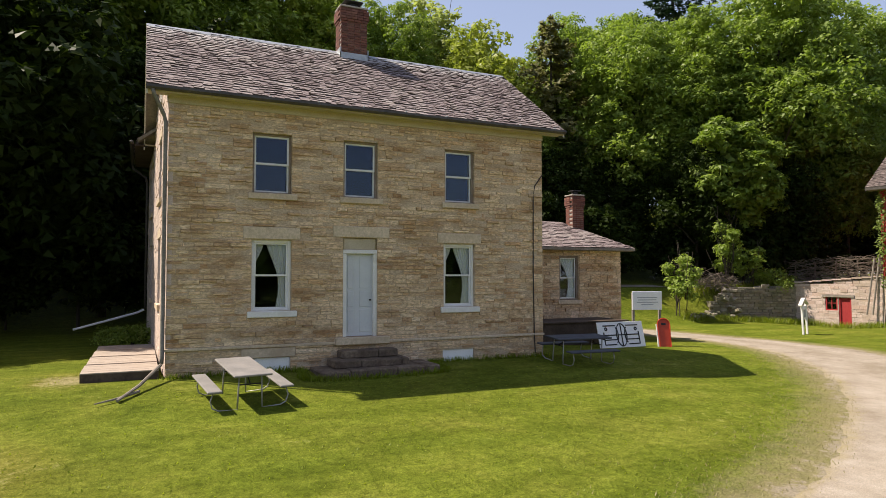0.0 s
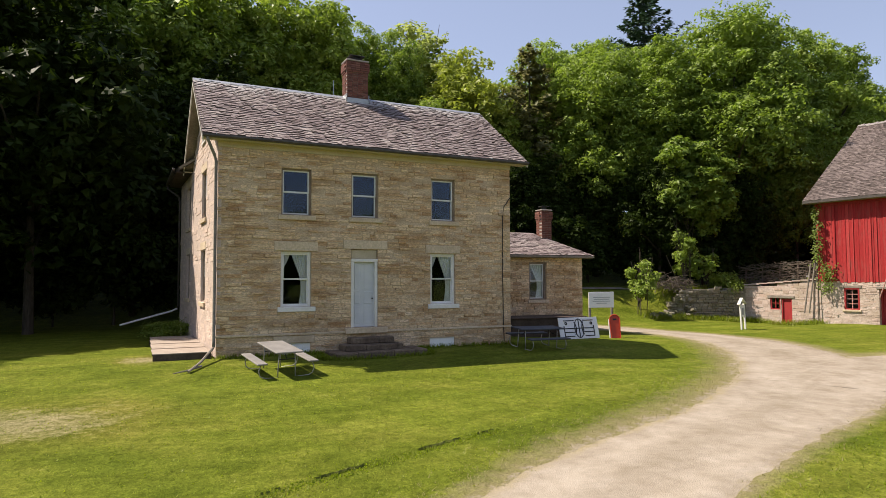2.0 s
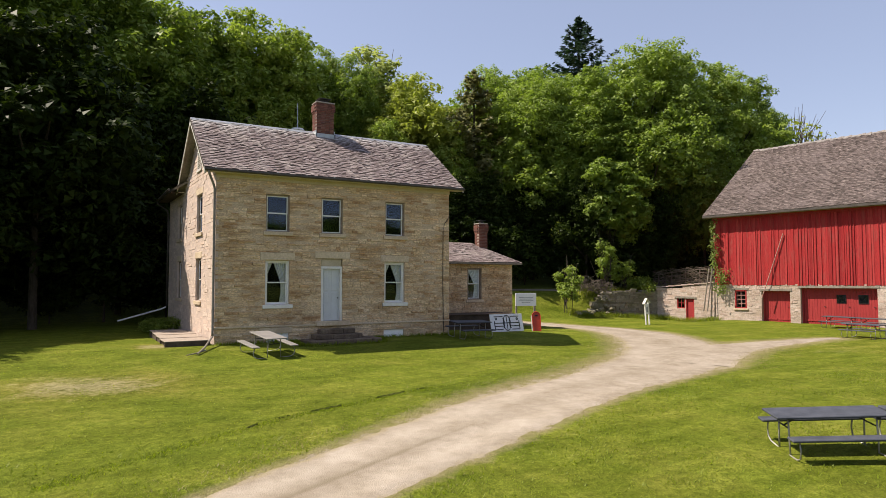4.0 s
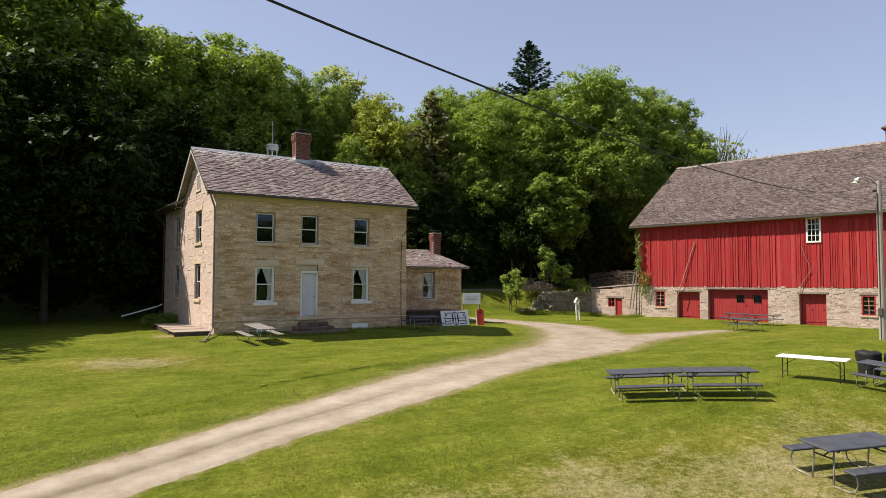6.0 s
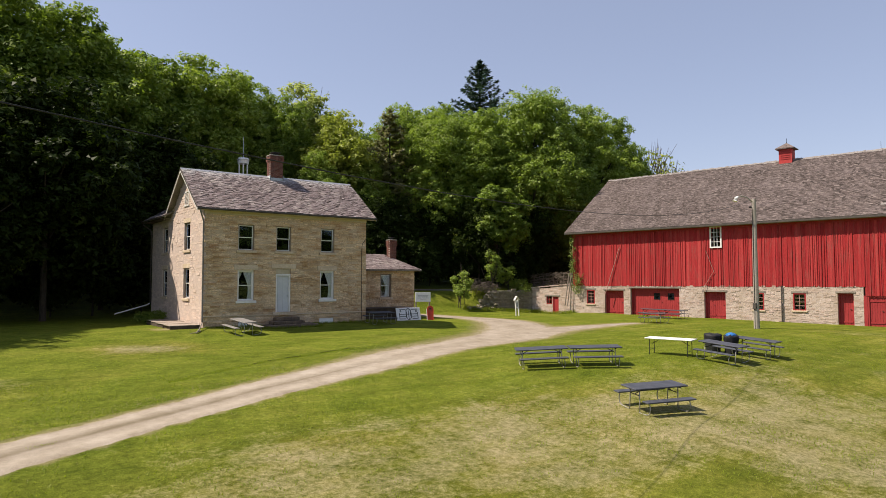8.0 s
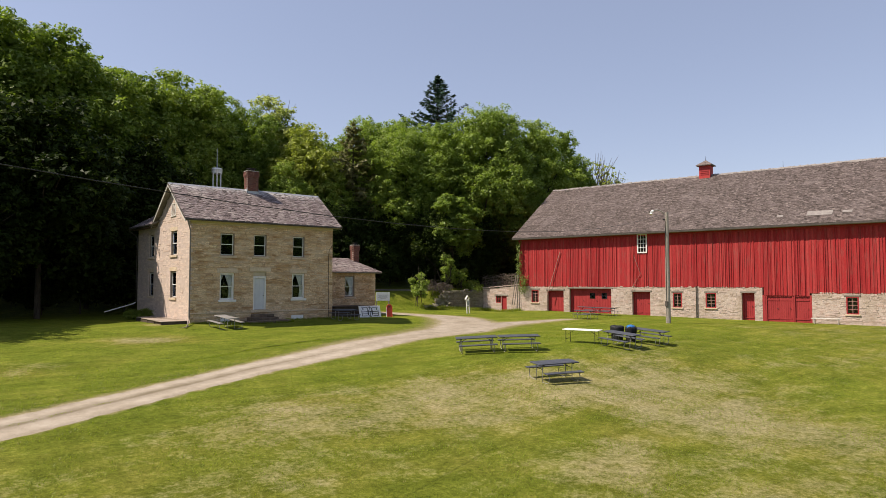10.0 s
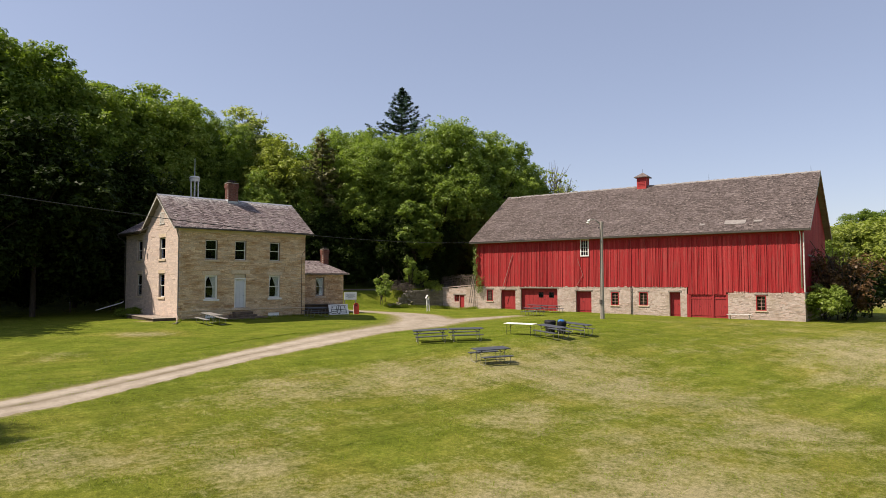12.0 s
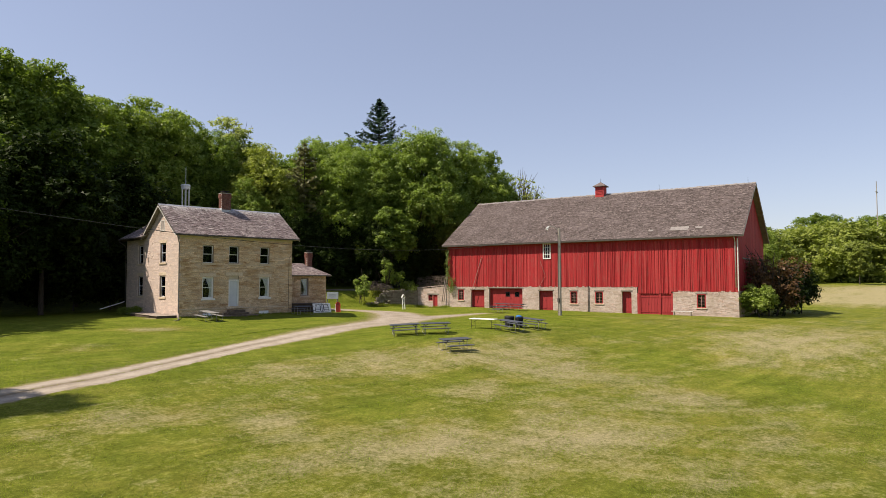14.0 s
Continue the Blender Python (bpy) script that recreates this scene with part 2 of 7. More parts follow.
LAWN = lawn_surface("lawn_grass")
DRIVE = drive_surface("drive_gravel")
BLADE = leaf_surface("grass_blade", (0.120, 0.169, 0.012), (0.180, 0.225, 0.018), (0.288, 0.288, 0.060), 0.5)
BUFF = [(0.730, 0.537, 0.337), (0.805, 0.613, 0.401), (0.664, 0.474, 0.286), (0.834, 0.646, 0.438), (0.749, 0.553, 0.350), (0.570, 0.362, 0.198), (0.768, 0.579, 0.367), (0.475, 0.297, 0.164), (0.805, 0.607, 0.388), (0.598, 0.457, 0.310), (0.721, 0.472, 0.261)]
STRAWBLADE = leaf_surface("straw_blade", (0.13, 0.13, 0.04), (0.21, 0.185, 0.08), (0.29, 0.25, 0.13), 0.3)
STONE = surface("buff_limestone", BUFF, 0.9, "island", fine=9, vary=0.6, stretch=(1.0, 1.0, 3.2), bump=0.8, stain=(0.33, 0.205, 0.112), stain_scale=0.8, patchy=(0.74, 0.64, 0.52))
WASHED = [(0.62 + 0.25 * (r - 0.58), 0.494 + 0.3 * (g - 0.44), 0.425 + 0.35 * (b - 0.30)) for r, g, b in BUFF]
STONE_W = surface("lime_washed_limestone", WASHED, 0.9, "island", fine=9, vary=0.32, stretch=(1.0, 1.0, 3.2), bump=0.5, stain=(0.46, 0.37, 0.29), stain_scale=0.7)
MORTAR_W = surface("pale_lime_parging", [(0.52, 0.412, 0.35), (0.60, 0.484, 0.42)], 0.95, scale=2.0, fine=50, bump=0.4)
STONE_OB = surface("buff_limestone_block", BUFF, 0.9, "object", fine=9, vary=0.6, stretch=(1.0, 1.0, 3.2), bump=0.8, stain=(0.33, 0.205, 0.112), stain_scale=0.8, patchy=(0.74, 0.64, 0.52))
MORTAR = surface("lime_mortar", [(0.520, 0.396, 0.270), (0.640, 0.496, 0.350)], 0.95, scale=3.0, fine=14, bump=0.7, vary=0.5, stain=(0.36, 0.25, 0.155), stain_scale=1.5, stretch=(1.0, 1.0, 2.6), patchy=(0.74, 0.64, 0.52))
DRESSED = surface("dressed_limestone", [(0.560, 0.446, 0.312), (0.660, 0.536, 0.392)], 0.85, scale=1.5, fine=14, vary=0.3, bump=0.35, stain=(0.420, 0.320, 0.220))
STEPSTONE = surface("worn_step_stone", [(0.120, 0.084, 0.061), (0.240, 0.182, 0.130)], 0.9, scale=3.0, fine=14, bump=0.8, vary=0.45, stain=(0.056, 0.042, 0.032))
RUBBLE_C = [(0.528, 0.411, 0.351), (0.596, 0.467, 0.408), (0.449, 0.345, 0.283), (0.630, 0.498, 0.442), (0.506, 0.365, 0.295), (0.405, 0.308, 0.260)]
RUBBLE = surface("barn_rubble_stone", RUBBLE_C, 0.9, "island", fine=12, vary=0.28, bump=0.5, stain=(0.36, 0.30, 0.22))
OLDSTONE = surface("mossy_wall_stone", [(0.27, 0.235, 0.18), (0.34, 0.30, 0.235), (0.20, 0.175, 0.13), (0.30, 0.265, 0.18)], 0.95, "island", fine=12, vary=0.35, bump=0.6, stain=(0.12, 0.13, 0.06))
WHITE = surface("white_paint", [(0.74, 0.73, 0.70), (0.80, 0.79, 0.76)], 0.55, scale=2, fine=40, vary=0.12, bump=0.1, stain=(0.55, 0.52, 0.46))
WORNWHITE = surface("flaking_white_paint", [(0.60, 0.58, 0.53), (0.74, 0.72, 0.68)], 0.7, scale=3, fine=35, vary=0.3, bump=0.2, stain=(0.34, 0.29, 0.23), stain_scale=4)
DOORGREY = surface("pale_grey_door_paint", [(0.55, 0.57, 0.60), (0.62, 0.64, 0.66)], 0.5, scale=2, fine=40, vary=0.12, bump=0.1)
CREAM = surface("cream_board_paint", [(0.482, 0.410, 0.289), (0.550, 0.476, 0.351)], 0.65, scale=2, fine=30, vary=0.2, bump=0.1, stain=(0.344, 0.271, 0.172))
SHINGLE_C = [(0.235, 0.180, 0.176), (0.300, 0.240, 0.232), (0.168, 0.124, 0.122), (0.340, 0.284, 0.272), (0.235, 0.176, 0.168), (0.190, 0.146, 0.144), (0.285, 0.222, 0.212), (0.140, 0.105, 0.103)]
# butt ends darkened to draw the shadow line under each course
BUTT = surface("shingle_butt_shadow_tone", [(0.060, 0.046, 0.042), (0.105, 0.082, 0.075)], 0.95, scale=5, fine=20, vary=0.4, bump=0.3)
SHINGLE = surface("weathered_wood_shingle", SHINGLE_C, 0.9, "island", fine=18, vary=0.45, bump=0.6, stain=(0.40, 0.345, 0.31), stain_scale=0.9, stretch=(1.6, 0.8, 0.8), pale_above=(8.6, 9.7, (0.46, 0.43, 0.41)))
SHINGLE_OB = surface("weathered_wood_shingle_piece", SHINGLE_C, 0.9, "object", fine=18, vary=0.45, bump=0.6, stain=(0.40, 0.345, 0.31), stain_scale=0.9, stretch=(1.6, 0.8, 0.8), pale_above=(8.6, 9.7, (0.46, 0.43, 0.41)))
BARNSHINGLE = surface("brown_grey_barn_shingle", [(0.125, 0.096, 0.088), (0.165, 0.128, 0.118), (0.060, 0.046, 0.042), (0.215, 0.172, 0.158), (0.115, 0.088, 0.080), (0.080, 0.062, 0.056), (0.180, 0.140, 0.128)], 0.95, "island", fine=7, vary=0.7, bump=0.8, stain=(0.180, 0.144, 0.138), stain_scale=0.5)
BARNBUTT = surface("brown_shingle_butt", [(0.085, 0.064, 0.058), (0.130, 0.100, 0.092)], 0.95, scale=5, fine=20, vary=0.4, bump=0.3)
PALEROOF = surface("pale_bare_roof_boards", [(0.22, 0.195, 0.18), (0.30, 0.27, 0.25)], 0.9, scale=4, fine=20, vary=0.4)
MORTAR_B = surface("smeared_barn_mortar", [(0.475, 0.383, 0.325), (0.572, 0.469, 0.405)], 0.95, scale=2.0, fine=16, vary=0.4, bump=0.7, stain=(0.389, 0.306, 0.240), patchy=(0.80, 0.75, 0.70))
RED_C = [(0.343, 0.023, 0.025), (0.415, 0.030, 0.032), (0.271, 0.016, 0.019), (0.490, 0.056, 0.054), (0.373, 0.025, 0.029), (0.430, 0.038, 0.038)]
BARNRED = surface("faded_barn_red_paint", RED_C, 0.75, "object", fine=9, vary=0.3, bump=0.3, stain=(0.28, 0.07, 0.06), stain_scale=1.6, stretch=(3.0, 3.0, 0.5), spec=0.2)
FADED = surface("sun_faded_red_wood", [(0.40, 0.20, 0.17), (0.52, 0.30, 0.26)], 0.8, scale=3, fine=16, vary=0.3, bump=0.2)
DOORRED = surface("dark_red_door_paint", [(0.316, 0.027, 0.030), (0.386, 0.041, 0.041)], 0.6, scale=1.5, fine=14, vary=0.2, bump=0.2, stretch=(3.0, 3.0, 0.4))
BRICK_C = [(0.150, 0.058, 0.044), (0.190, 0.076, 0.056), (0.105, 0.044, 0.036), (0.225, 0.105, 0.080), (0.130, 0.060, 0.048)]
BRICK = surface("red_chimney_brick", BRICK_C, 0.9, "object", fine=30, vary=0.25, bump=0.4, stain=(0.14, 0.08, 0.065))
BRICKMORTAR = surface("grey_brick_mortar", [(0.34, 0.30, 0.26), (0.42, 0.38, 0.34)], 0.95, scale=4, fine=50)
LEAD = surface("dull_lead_flashing", [(0.34, 0.36, 0.38), (0.46, 0.48, 0.50)], 0.5, scale=4, fine=20, metal=0.6, vary=0.15)
DARKIRON = surface("dark_iron", [(0.03, 0.03, 0.032), (0.05, 0.05, 0.05)], 0.6, scale=5, fine=30, metal=0.5)
GUTTER = surface("dull_grey_gutter_metal", [(0.072, 0.062, 0.055), (0.110, 0.096, 0.085)], 0.6, scale=3, fine=20, metal=0.2)
PIPEGREY = surface("weathered_grey_pipe", [(0.17, 0.155, 0.135), (0.25, 0.23, 0.20)], 0.6, scale=3, fine=20, metal=0.2)
PLANKWOOD = surface("bleached_plank", [(0.312, 0.250, 0.205), (0.394, 0.328, 0.274)], 0.85, scale=2, fine=14, vary=0.25, bump=0.3, stretch=(1.0, 6.0, 6.0))
OLDWOOD = surface("grey_old_timber", [(0.20, 0.17, 0.14), (0.30, 0.26, 0.22)], 0.9, scale=2, fine=14, vary=0.35, bump=0.4)
DARKWOOD = surface("dark_damp_timber", [(0.06, 0.042, 0.03), (0.11, 0.08, 0.06)], 0.9, scale=2, fine=14, vary=0.35, bump=0.4)
POLEWOOD = surface("silvered_pole_wood", [(0.33, 0.29, 0.25), (0.42, 0.38, 0.33)], 0.85, scale=2, fine=12, vary=0.3, bump=0.4, stretch=(6.0, 6.0, 0.6))
TABLETOP = surface("charcoal_table_board", [(0.045, 0.05, 0.062), (0.075, 0.08, 0.098)], 0.6, scale=4, fine=40, vary=0.15, bump=0.1, spec=0.3)
TABLETOP2 = surface("sun_bleached_table_board", [(0.20, 0.19, 0.18), (0.27, 0.25, 0.235)], 0.5, scale=3, fine=30, vary=0.2, bump=0.1)
TUBE = surface("galvanised_tube", [(0.30, 0.285, 0.255), (0.40, 0.385, 0.35)], 0.5, scale=6, fine=30, metal=0.3, vary=0.15, bump=0)
PLASTICWHITE = surface("white_plastic_top", [(0.78, 0.77, 0.73), (0.82, 0.81, 0.78)], 0.4, scale=3, fine=30, vary=0.06, bump=0.05)
BLACKFILM = surface("black_plastic_film", [(0.015, 0.016, 0.018), (0.03, 0.03, 0.033)], 0.5, scale=6, fine=20, bump=0.6, spec=0.15)
BLUEFILM = surface("blue_tarpaulin", [(0.02, 0.12, 0.36), (0.03, 0.17, 0.45)], 0.4, scale=5, fine=20, bump=0.4)
ORANGE = surface("orange_red_plastic", [(0.46, 0.045, 0.018), (0.54, 0.065, 0.025)], 0.4, scale=3, fine=30, vary=0.1, bump=0.05)
BLACKPAINT = surface("black_paint", [(0.015, 0.015, 0.016), (0.03, 0.03, 0.03)], 0.5, scale=5, fine=30, vary=0.1, bump=0.05)
GREYINK = surface("grey_print", [(0.30, 0.32, 0.33), (0.36, 0.38, 0.39)], 0.6, scale=5, fine=30, vary=0.1, bump=0)
PANELWHITE = surface("white_panel_paint", [(0.80, 0.80, 0.79), (0.84, 0.84, 0.83)], 0.5, scale=3, fine=30, vary=0.08, bump=0.05)
CLOTH = surface("off_white_curtain", [(0.78, 0.74, 0.68), (0.82, 0.80, 0.76)], 0.9, scale=3, fine=60, vary=0.12, bump=0.1)
# indoor gloom put into the colour: near-black whatever light comes in
DARKROOM = surface("unlit_room_black", [(0.012, 0.011, 0.010), (0.02, 0.018, 0.016)], 0.95, scale=2, fine=20)
BARK = surface("grey_brown_bark", [(0.045, 0.036, 0.027), (0.085, 0.070, 0.055)], 0.95, scale=3, fine=9, vary=0.4, bump=0.8, stretch=(4.0, 4.0, 0.7))
GLASS = glass_surface("old_window_glass")
LEAF_A = leaf_surface("broad_leaf", (0.085, 0.135, 0.024), (0.200, 0.272, 0.050), (0.340, 0.405, 0.105), 0.38)
LEAF_D = leaf_surface("deep_green_leaf", (0.080, 0.122, 0.022), (0.160, 0.222, 0.036), (0.340, 0.395, 0.100), 0.42)
LEAF_Y = leaf_surface("yellow_green_leaf", (0.163, 0.192, 0.038), (0.268, 0.302, 0.058), (0.381, 0.411, 0.108))
# near-black greens hold the wood's deep shade in the leaf; also a dark bush
LEAF_U = leaf_surface("dark_and_shade_toned_leaf", (0.010, 0.019, 0.004), (0.020, 0.034, 0.006), (0.036, 0.054, 0.010), 0.25, 0.06)
LEAF_W = leaf_surface("west_wood_leaf", (0.046, 0.076, 0.013), (0.098, 0.145, 0.026), (0.175, 0.220, 0.048), 0.46, 0.10)
LEAF_P = leaf_surface("pale_poplar_leaf", (0.190, 0.210, 0.080), (0.300, 0.330, 0.130), (0.420, 0.440, 0.210), 0.4)
LEAF_F = leaf_surface("sunny_meadow_leaf", (0.110, 0.140, 0.028), (0.215, 0.255, 0.048), (0.330, 0.365, 0.088), 0.35)
NEEDLE = leaf_surface("spruce_needle", (0.015, 0.038, 0.020), (0.030, 0.065, 0.034), (0.051, 0.094, 0.045), 0.12)
NEEDLE_B = leaf_surface("brownish_cedar_needle", (0.070, 0.078, 0.028), (0.135, 0.132, 0.044), (0.205, 0.190, 0.070), 0.25)
LEAF_R = leaf_surface("bronze_shrub_leaf", (0.070, 0.030, 0.016), (0.115, 0.055, 0.026), (0.150, 0.095, 0.040), 0.25)
TWIG = surface("dry_brush_twig", [(0.10, 0.08, 0.062), (0.17, 0.14, 0.11)], 0.95, scale=3, fine=20, bump=0)


# ---- mesh helpers ----
class Shape:
    """Collects vertices and faces for one mesh."""

    def __init__(self, m=None):
        self.v, self.f, self.m = [], [], m or Matrix.Identity(4)

    def add(self, verts, faces, m=None):
        t = self.m @ m if m else self.m
        k = len(self.v)
        self.v += [t @ Vector(p) for p in verts]
        self.f += [tuple(i + k for i in f) for f in faces]
        return self

    def box(self, x0, x1, y0, y1, z0, z1, m=None, b=0.0):
        """A box; with b its edges are chamfered."""
        if not b:
            return self.add([(x, y, z) for z in (z0, z1) for y in (y0, y1) for x in (x0, x1)],
                            [(0, 2, 3, 1), (4, 5, 7, 6), (0, 1, 5, 4), (2, 6, 7, 3), (0, 4, 6, 2), (1, 3, 7, 5)], m)
        b = min(b, (x1 - x0) * 0.4, (y1 - y0) * 0.4, (z1 - z0) * 0.4)
        bm = bmesh.new()
        bmesh.ops.create_cube(bm, size=1.0)
        for v in bm.verts:
            v.co = ((x0 + x1) / 2 + v.co.x * (x1 - x0), (y0 + y1) / 2 + v.co.y * (y1 - y0), (z0 + z1) / 2 + v.co.z * (z1 - z0))
        bmesh.ops.bevel(bm, geom=bm.edges[:], offset=b, segments=1, affect="EDGES", profile=0.5)
        bm.verts.ensure_lookup_table()
        self.add([v.co.copy() for v in bm.verts], [tuple(v.index for v in f.verts) for f in bm.faces], m)
        bm.free()
        return self

    def tube(self, path, r, sides=8, r1=None, closed=True):
        """A round bar along the points of path, from radius r to r1."""
        path = [Vector(p) for p in path]
        r1 = r if r1 is None else r1
        rings, n = [], len(path)
        for i, p in enumerate(path):
            d = (path[min(i + 1, n - 1)] - path[max(i - 1, 0)]).normalized()
            a = d.cross(Vector((0, 0, 1)) if abs(d.z) < 0.9 else Vector((1, 0, 0))).normalized()
            c = d.cross(a)
            rr = r + (r1 - r) * i / max(1, n - 1)
            rings.append([p + (a * math.cos(2 * math.pi * k / sides) + c * math.sin(2 * math.pi * k / sides)) * rr for k in range(sides)])
        faces = [(i * sides + k, i * sides + (k + 1) % sides, (i + 1) * sides + (k + 1) % sides, (i + 1) * sides + k) for i in range(n - 1) for k in range(sides)]
        if closed:
            faces += [tuple(range(sides))[::-1], tuple((n - 1) * sides + k for k in range(sides))]
        return self.add([p for g in rings for p in g], faces)

    def poly(self, outline, y0, y1, m=None):
        """A flat outline of (x, z) pushed out from y0 to y1."""
        n = len(outline)
        return self.add([(x, y0, z) for x, z in outline] + [(x, y1, z) for x, z in outline],
                        [tuple(range(n)), tuple(range(n, 2 * n))[::-1]] + [(i, i + n, (i + 1) % n + n, (i + 1) % n) for i in range(n)], m)

    def mesh(self, name, material):
        me = bpy.data.meshes.new(name)
        me.from_pydata([tuple(p) for p in self.v], [], self.f)
        me.materials.append(material)
        bm = bmesh.new()
        bm.from_mesh(me)
        bmesh.ops.recalc_face_normals(bm, faces=bm.faces)
        bm.to_mesh(me)
        bm.free()
        return me


def part(name, shape, material, parent=None, label=""):
    """Links a shape (or a mesh) as one mesh object, under parent if there is one."""
    me = shape if isinstance(shape, bpy.types.Mesh) else shape.mesh(name, material)
    ob = new(name, me)
    if parent:
        ob.parent = parent
    return tagged(ob, label)


def smooth(ob):
    ob.data.polygons.foreach_set("use_smooth", [True] * len(ob.data.polygons))
    return ob


def thing(name, m, label, category, group="", kind=""):
    ob = new(name)
    ob.matrix_world = m
    ob.empty_display_size = 0.3
    return tagged(ob, label, category, group, kind)


def step(x, a, b):
    u = min(1.0, max(0.0, (x - a) / (b - a)))
    return u * u * (3 - 2 * u)


# ---- ground ----
def ground_z(x, y):
    """The lie of the land: a lawn that falls gently from the house, a level barnyard, a wooded hill behind."""
    front = 0.05 * min(0.0, y) - 0.1 * step(-y, 0, 4) + 0.025 * min(0.0, y + 20)
    yard = -0.45 + 0.0143 * min(8.0, max(-60.0, y)) + 0.18 * math.exp(-((x - 31) ** 2 + (y + 16) ** 2) / 60)
    shelf = step(x, 1, 12) * step(y, -32, -20) * step(-y, 6, 14)
    z = front + (yard - front) * max(step(x, 10, 36), shelf)
    z += 0.27 * math.exp(-((x - 17.5) ** 2 + (y + 24.0) ** 2) / 30) + 0.25 * math.exp(-((x - 5.0) ** 2 + (y + 28.2) ** 2) / 11)
    z += 0.09 * math.exp(-((x - 8.2) ** 2 + (y + 20.6) ** 2) / 9)
    z -= 0.16 * step(x, 11, 15) * (1 - step(x, 24, 32)) * step(y, -13, -6) * (1 - step(y, 6, 12))
    hill = 13.0 * step(y, 15, 52) * (1 - step(x, 52, 80))
    wall_y = 12.65 - 0.15 * (x - 30.0)
    bank = 2.0 * max(step(x - 38.5 - 0.2 * (6.4 - y), 0.0, 0.7) * step(y - 6.8 - 0.2 * (x - 38.2), 0.0, 0.6), step(y - wall_y, 0.0, 0.7) * step(x, 29.6, 31.0)) * (1 - step(x, 62, 70))
    bank = max(bank, 2.0 * step(y, 11.0, 15.4) * step(x, 15, 18))
    roll = 0.05 * noise.noise((x * 0.13, y * 0.13, 0.3)) + 0.02 * noise.noise((x * 0.5, y * 0.5, 2.0))
    z += 3.0 * step(x, 70, 128) - 0.38 * math.exp(-((x - 36.6) ** 2 + (y - 8.4) ** 2) / 7.0)
    return z + hill + bank * (1 - 0.8 * step(y, 18, 34)) + roll * step(math.hypot(x - 5, y - 3), 8, 14)


ROAD = [(-60, -46), (-45, -38.5), (-30, -30.2), (-17, -24.0), (-12.7, -22.2), (-9, -20.3), (-6.2, -18.9), (-2.5, -16.9), (1.5, -14.8), (5, -13.2),
        (9.5, -11.6), (14, -9.6), (18, -7.0), (21, -3.6), (22.6, 0.2), (23.0, 4.0), (22.2, 7.2), (20.0, 9.4), (16.0, 10.6), (11.0, 11.4)]
SPUR = [(15.5, -9.3), (19.5, -7.6), (23.0, -6.7), (26.5, -6.6), (30.0, -7.2)]


def curve_points(ctrl, per):
    out = []
    for i in range(len(ctrl) - 1):
        p = [Vector(ctrl[max(0, min(len(ctrl) - 1, i + k))]) for k in (-1, 0, 1, 2)]
        for s in range(per):
            t = s / per
            out.append(0.5 * ((2 * p[1]) + (p[2] - p[0]) * t + (2 * p[0] - 5 * p[1] + 4 * p[2] - p[3]) * t * t + (3 * p[1] - p[0] - 3 * p[2] + p[3]) * t ** 3))
    out.append(Vector(ctrl[-1]))
    return out


ROADLINE = curve_points(ROAD, 14)
SPURLINE = curve_points(SPUR, 10)
_road = np.array([(p.x, p.y) for p in ROADLINE])
_spur = np.array([(p.x, p.y) for p in SPURLINE])


def road_half(x, y):
    """Half the drive's width: narrower far to the west and behind the house, wide where it bends to the barn."""
    return 1.02 + 0.5 * step(x, -7, 6) + 0.75 * step(x, 8, 18) * (1 - step(y, -3, 4)) - 0.2 * step(y, 2, 8)


def from_road(x, y):
    """Metres from the edge of the drive; negative on it."""
    d = math.sqrt(((_road - (x, y)) ** 2).sum(1).min()) - road_half(x, y)
    k = ((_spur - (x, y)) ** 2).sum(1)
    i = int(k.argmin())
    return min(d, math.sqrt(k[i]) - (2.0 - 1.75 * i / (len(_spur) - 1)))


def axis_steps(lo, hi, fine_lo, fine_hi, fine, coarse):
    out, p = [], lo
    while p < hi:
        out.append(p)
        away = max(fine_lo - p, p - fine_hi, 0.0)
        p += fine + min(coarse, away * 0.16)
    return out + [hi]


def grid_sheet(name, xs, ys, height, keep, material, attrs):
    """A sheet over the grid xs, ys; attrs: name and function of (x, y)."""
    idx, verts, faces = {}, [], []
    for j, y in enumerate(ys):
        for i, x in enumerate(xs):
            idx[i, j] = len(verts)
            verts.append((x, y, height(x, y)))
    for j in range(len(ys) - 1):
        for i in range(len(xs) - 1):
            if keep is None or keep((xs[i] + xs[i + 1]) / 2, (ys[j] + ys[j + 1]) / 2):
                faces.append((idx[i, j], idx[i + 1, j], idx[i + 1, j + 1], idx[i, j + 1]))
    me = bpy.data.meshes.new(name)
    me.from_pydata(verts, [], faces)
    for key, fn in attrs:
        a = me.attributes.new(key, "FLOAT", "POINT")
        a.data.foreach_set("value", [fn(v[0], v[1]) for v in verts])
    me.materials.append(material)
    me.polygons.foreach_set("use_smooth", [True] * len(me.polygons))
    return new(name, me)


def house_side(x, y):
    """1 on the drive's house side, falling to 0.3 on its other side, where the lawn runs up to the gravel."""
    i = int(((_road - (x, y)) ** 2).sum(1).argmin())
    a, b = _road[max(0, i - 1)], _road[min(len(_road) - 1, i + 1)]
    return 1.0 if (b[0] - a[0]) * (y - a[1]) - (b[1] - a[1]) * (x - a[0]) > 0 else 0.3 + 0.5 * step(x, 13, 20)


def wear_at(x, y):
    return max(0.0, 1 - max(0.0, from_road(x, y)) / ((0.5 + 1.5 * step(x, -4, 11)) * house_side(x, y))) if -62 < x < 34 and -50 < y < 18 else 0.0


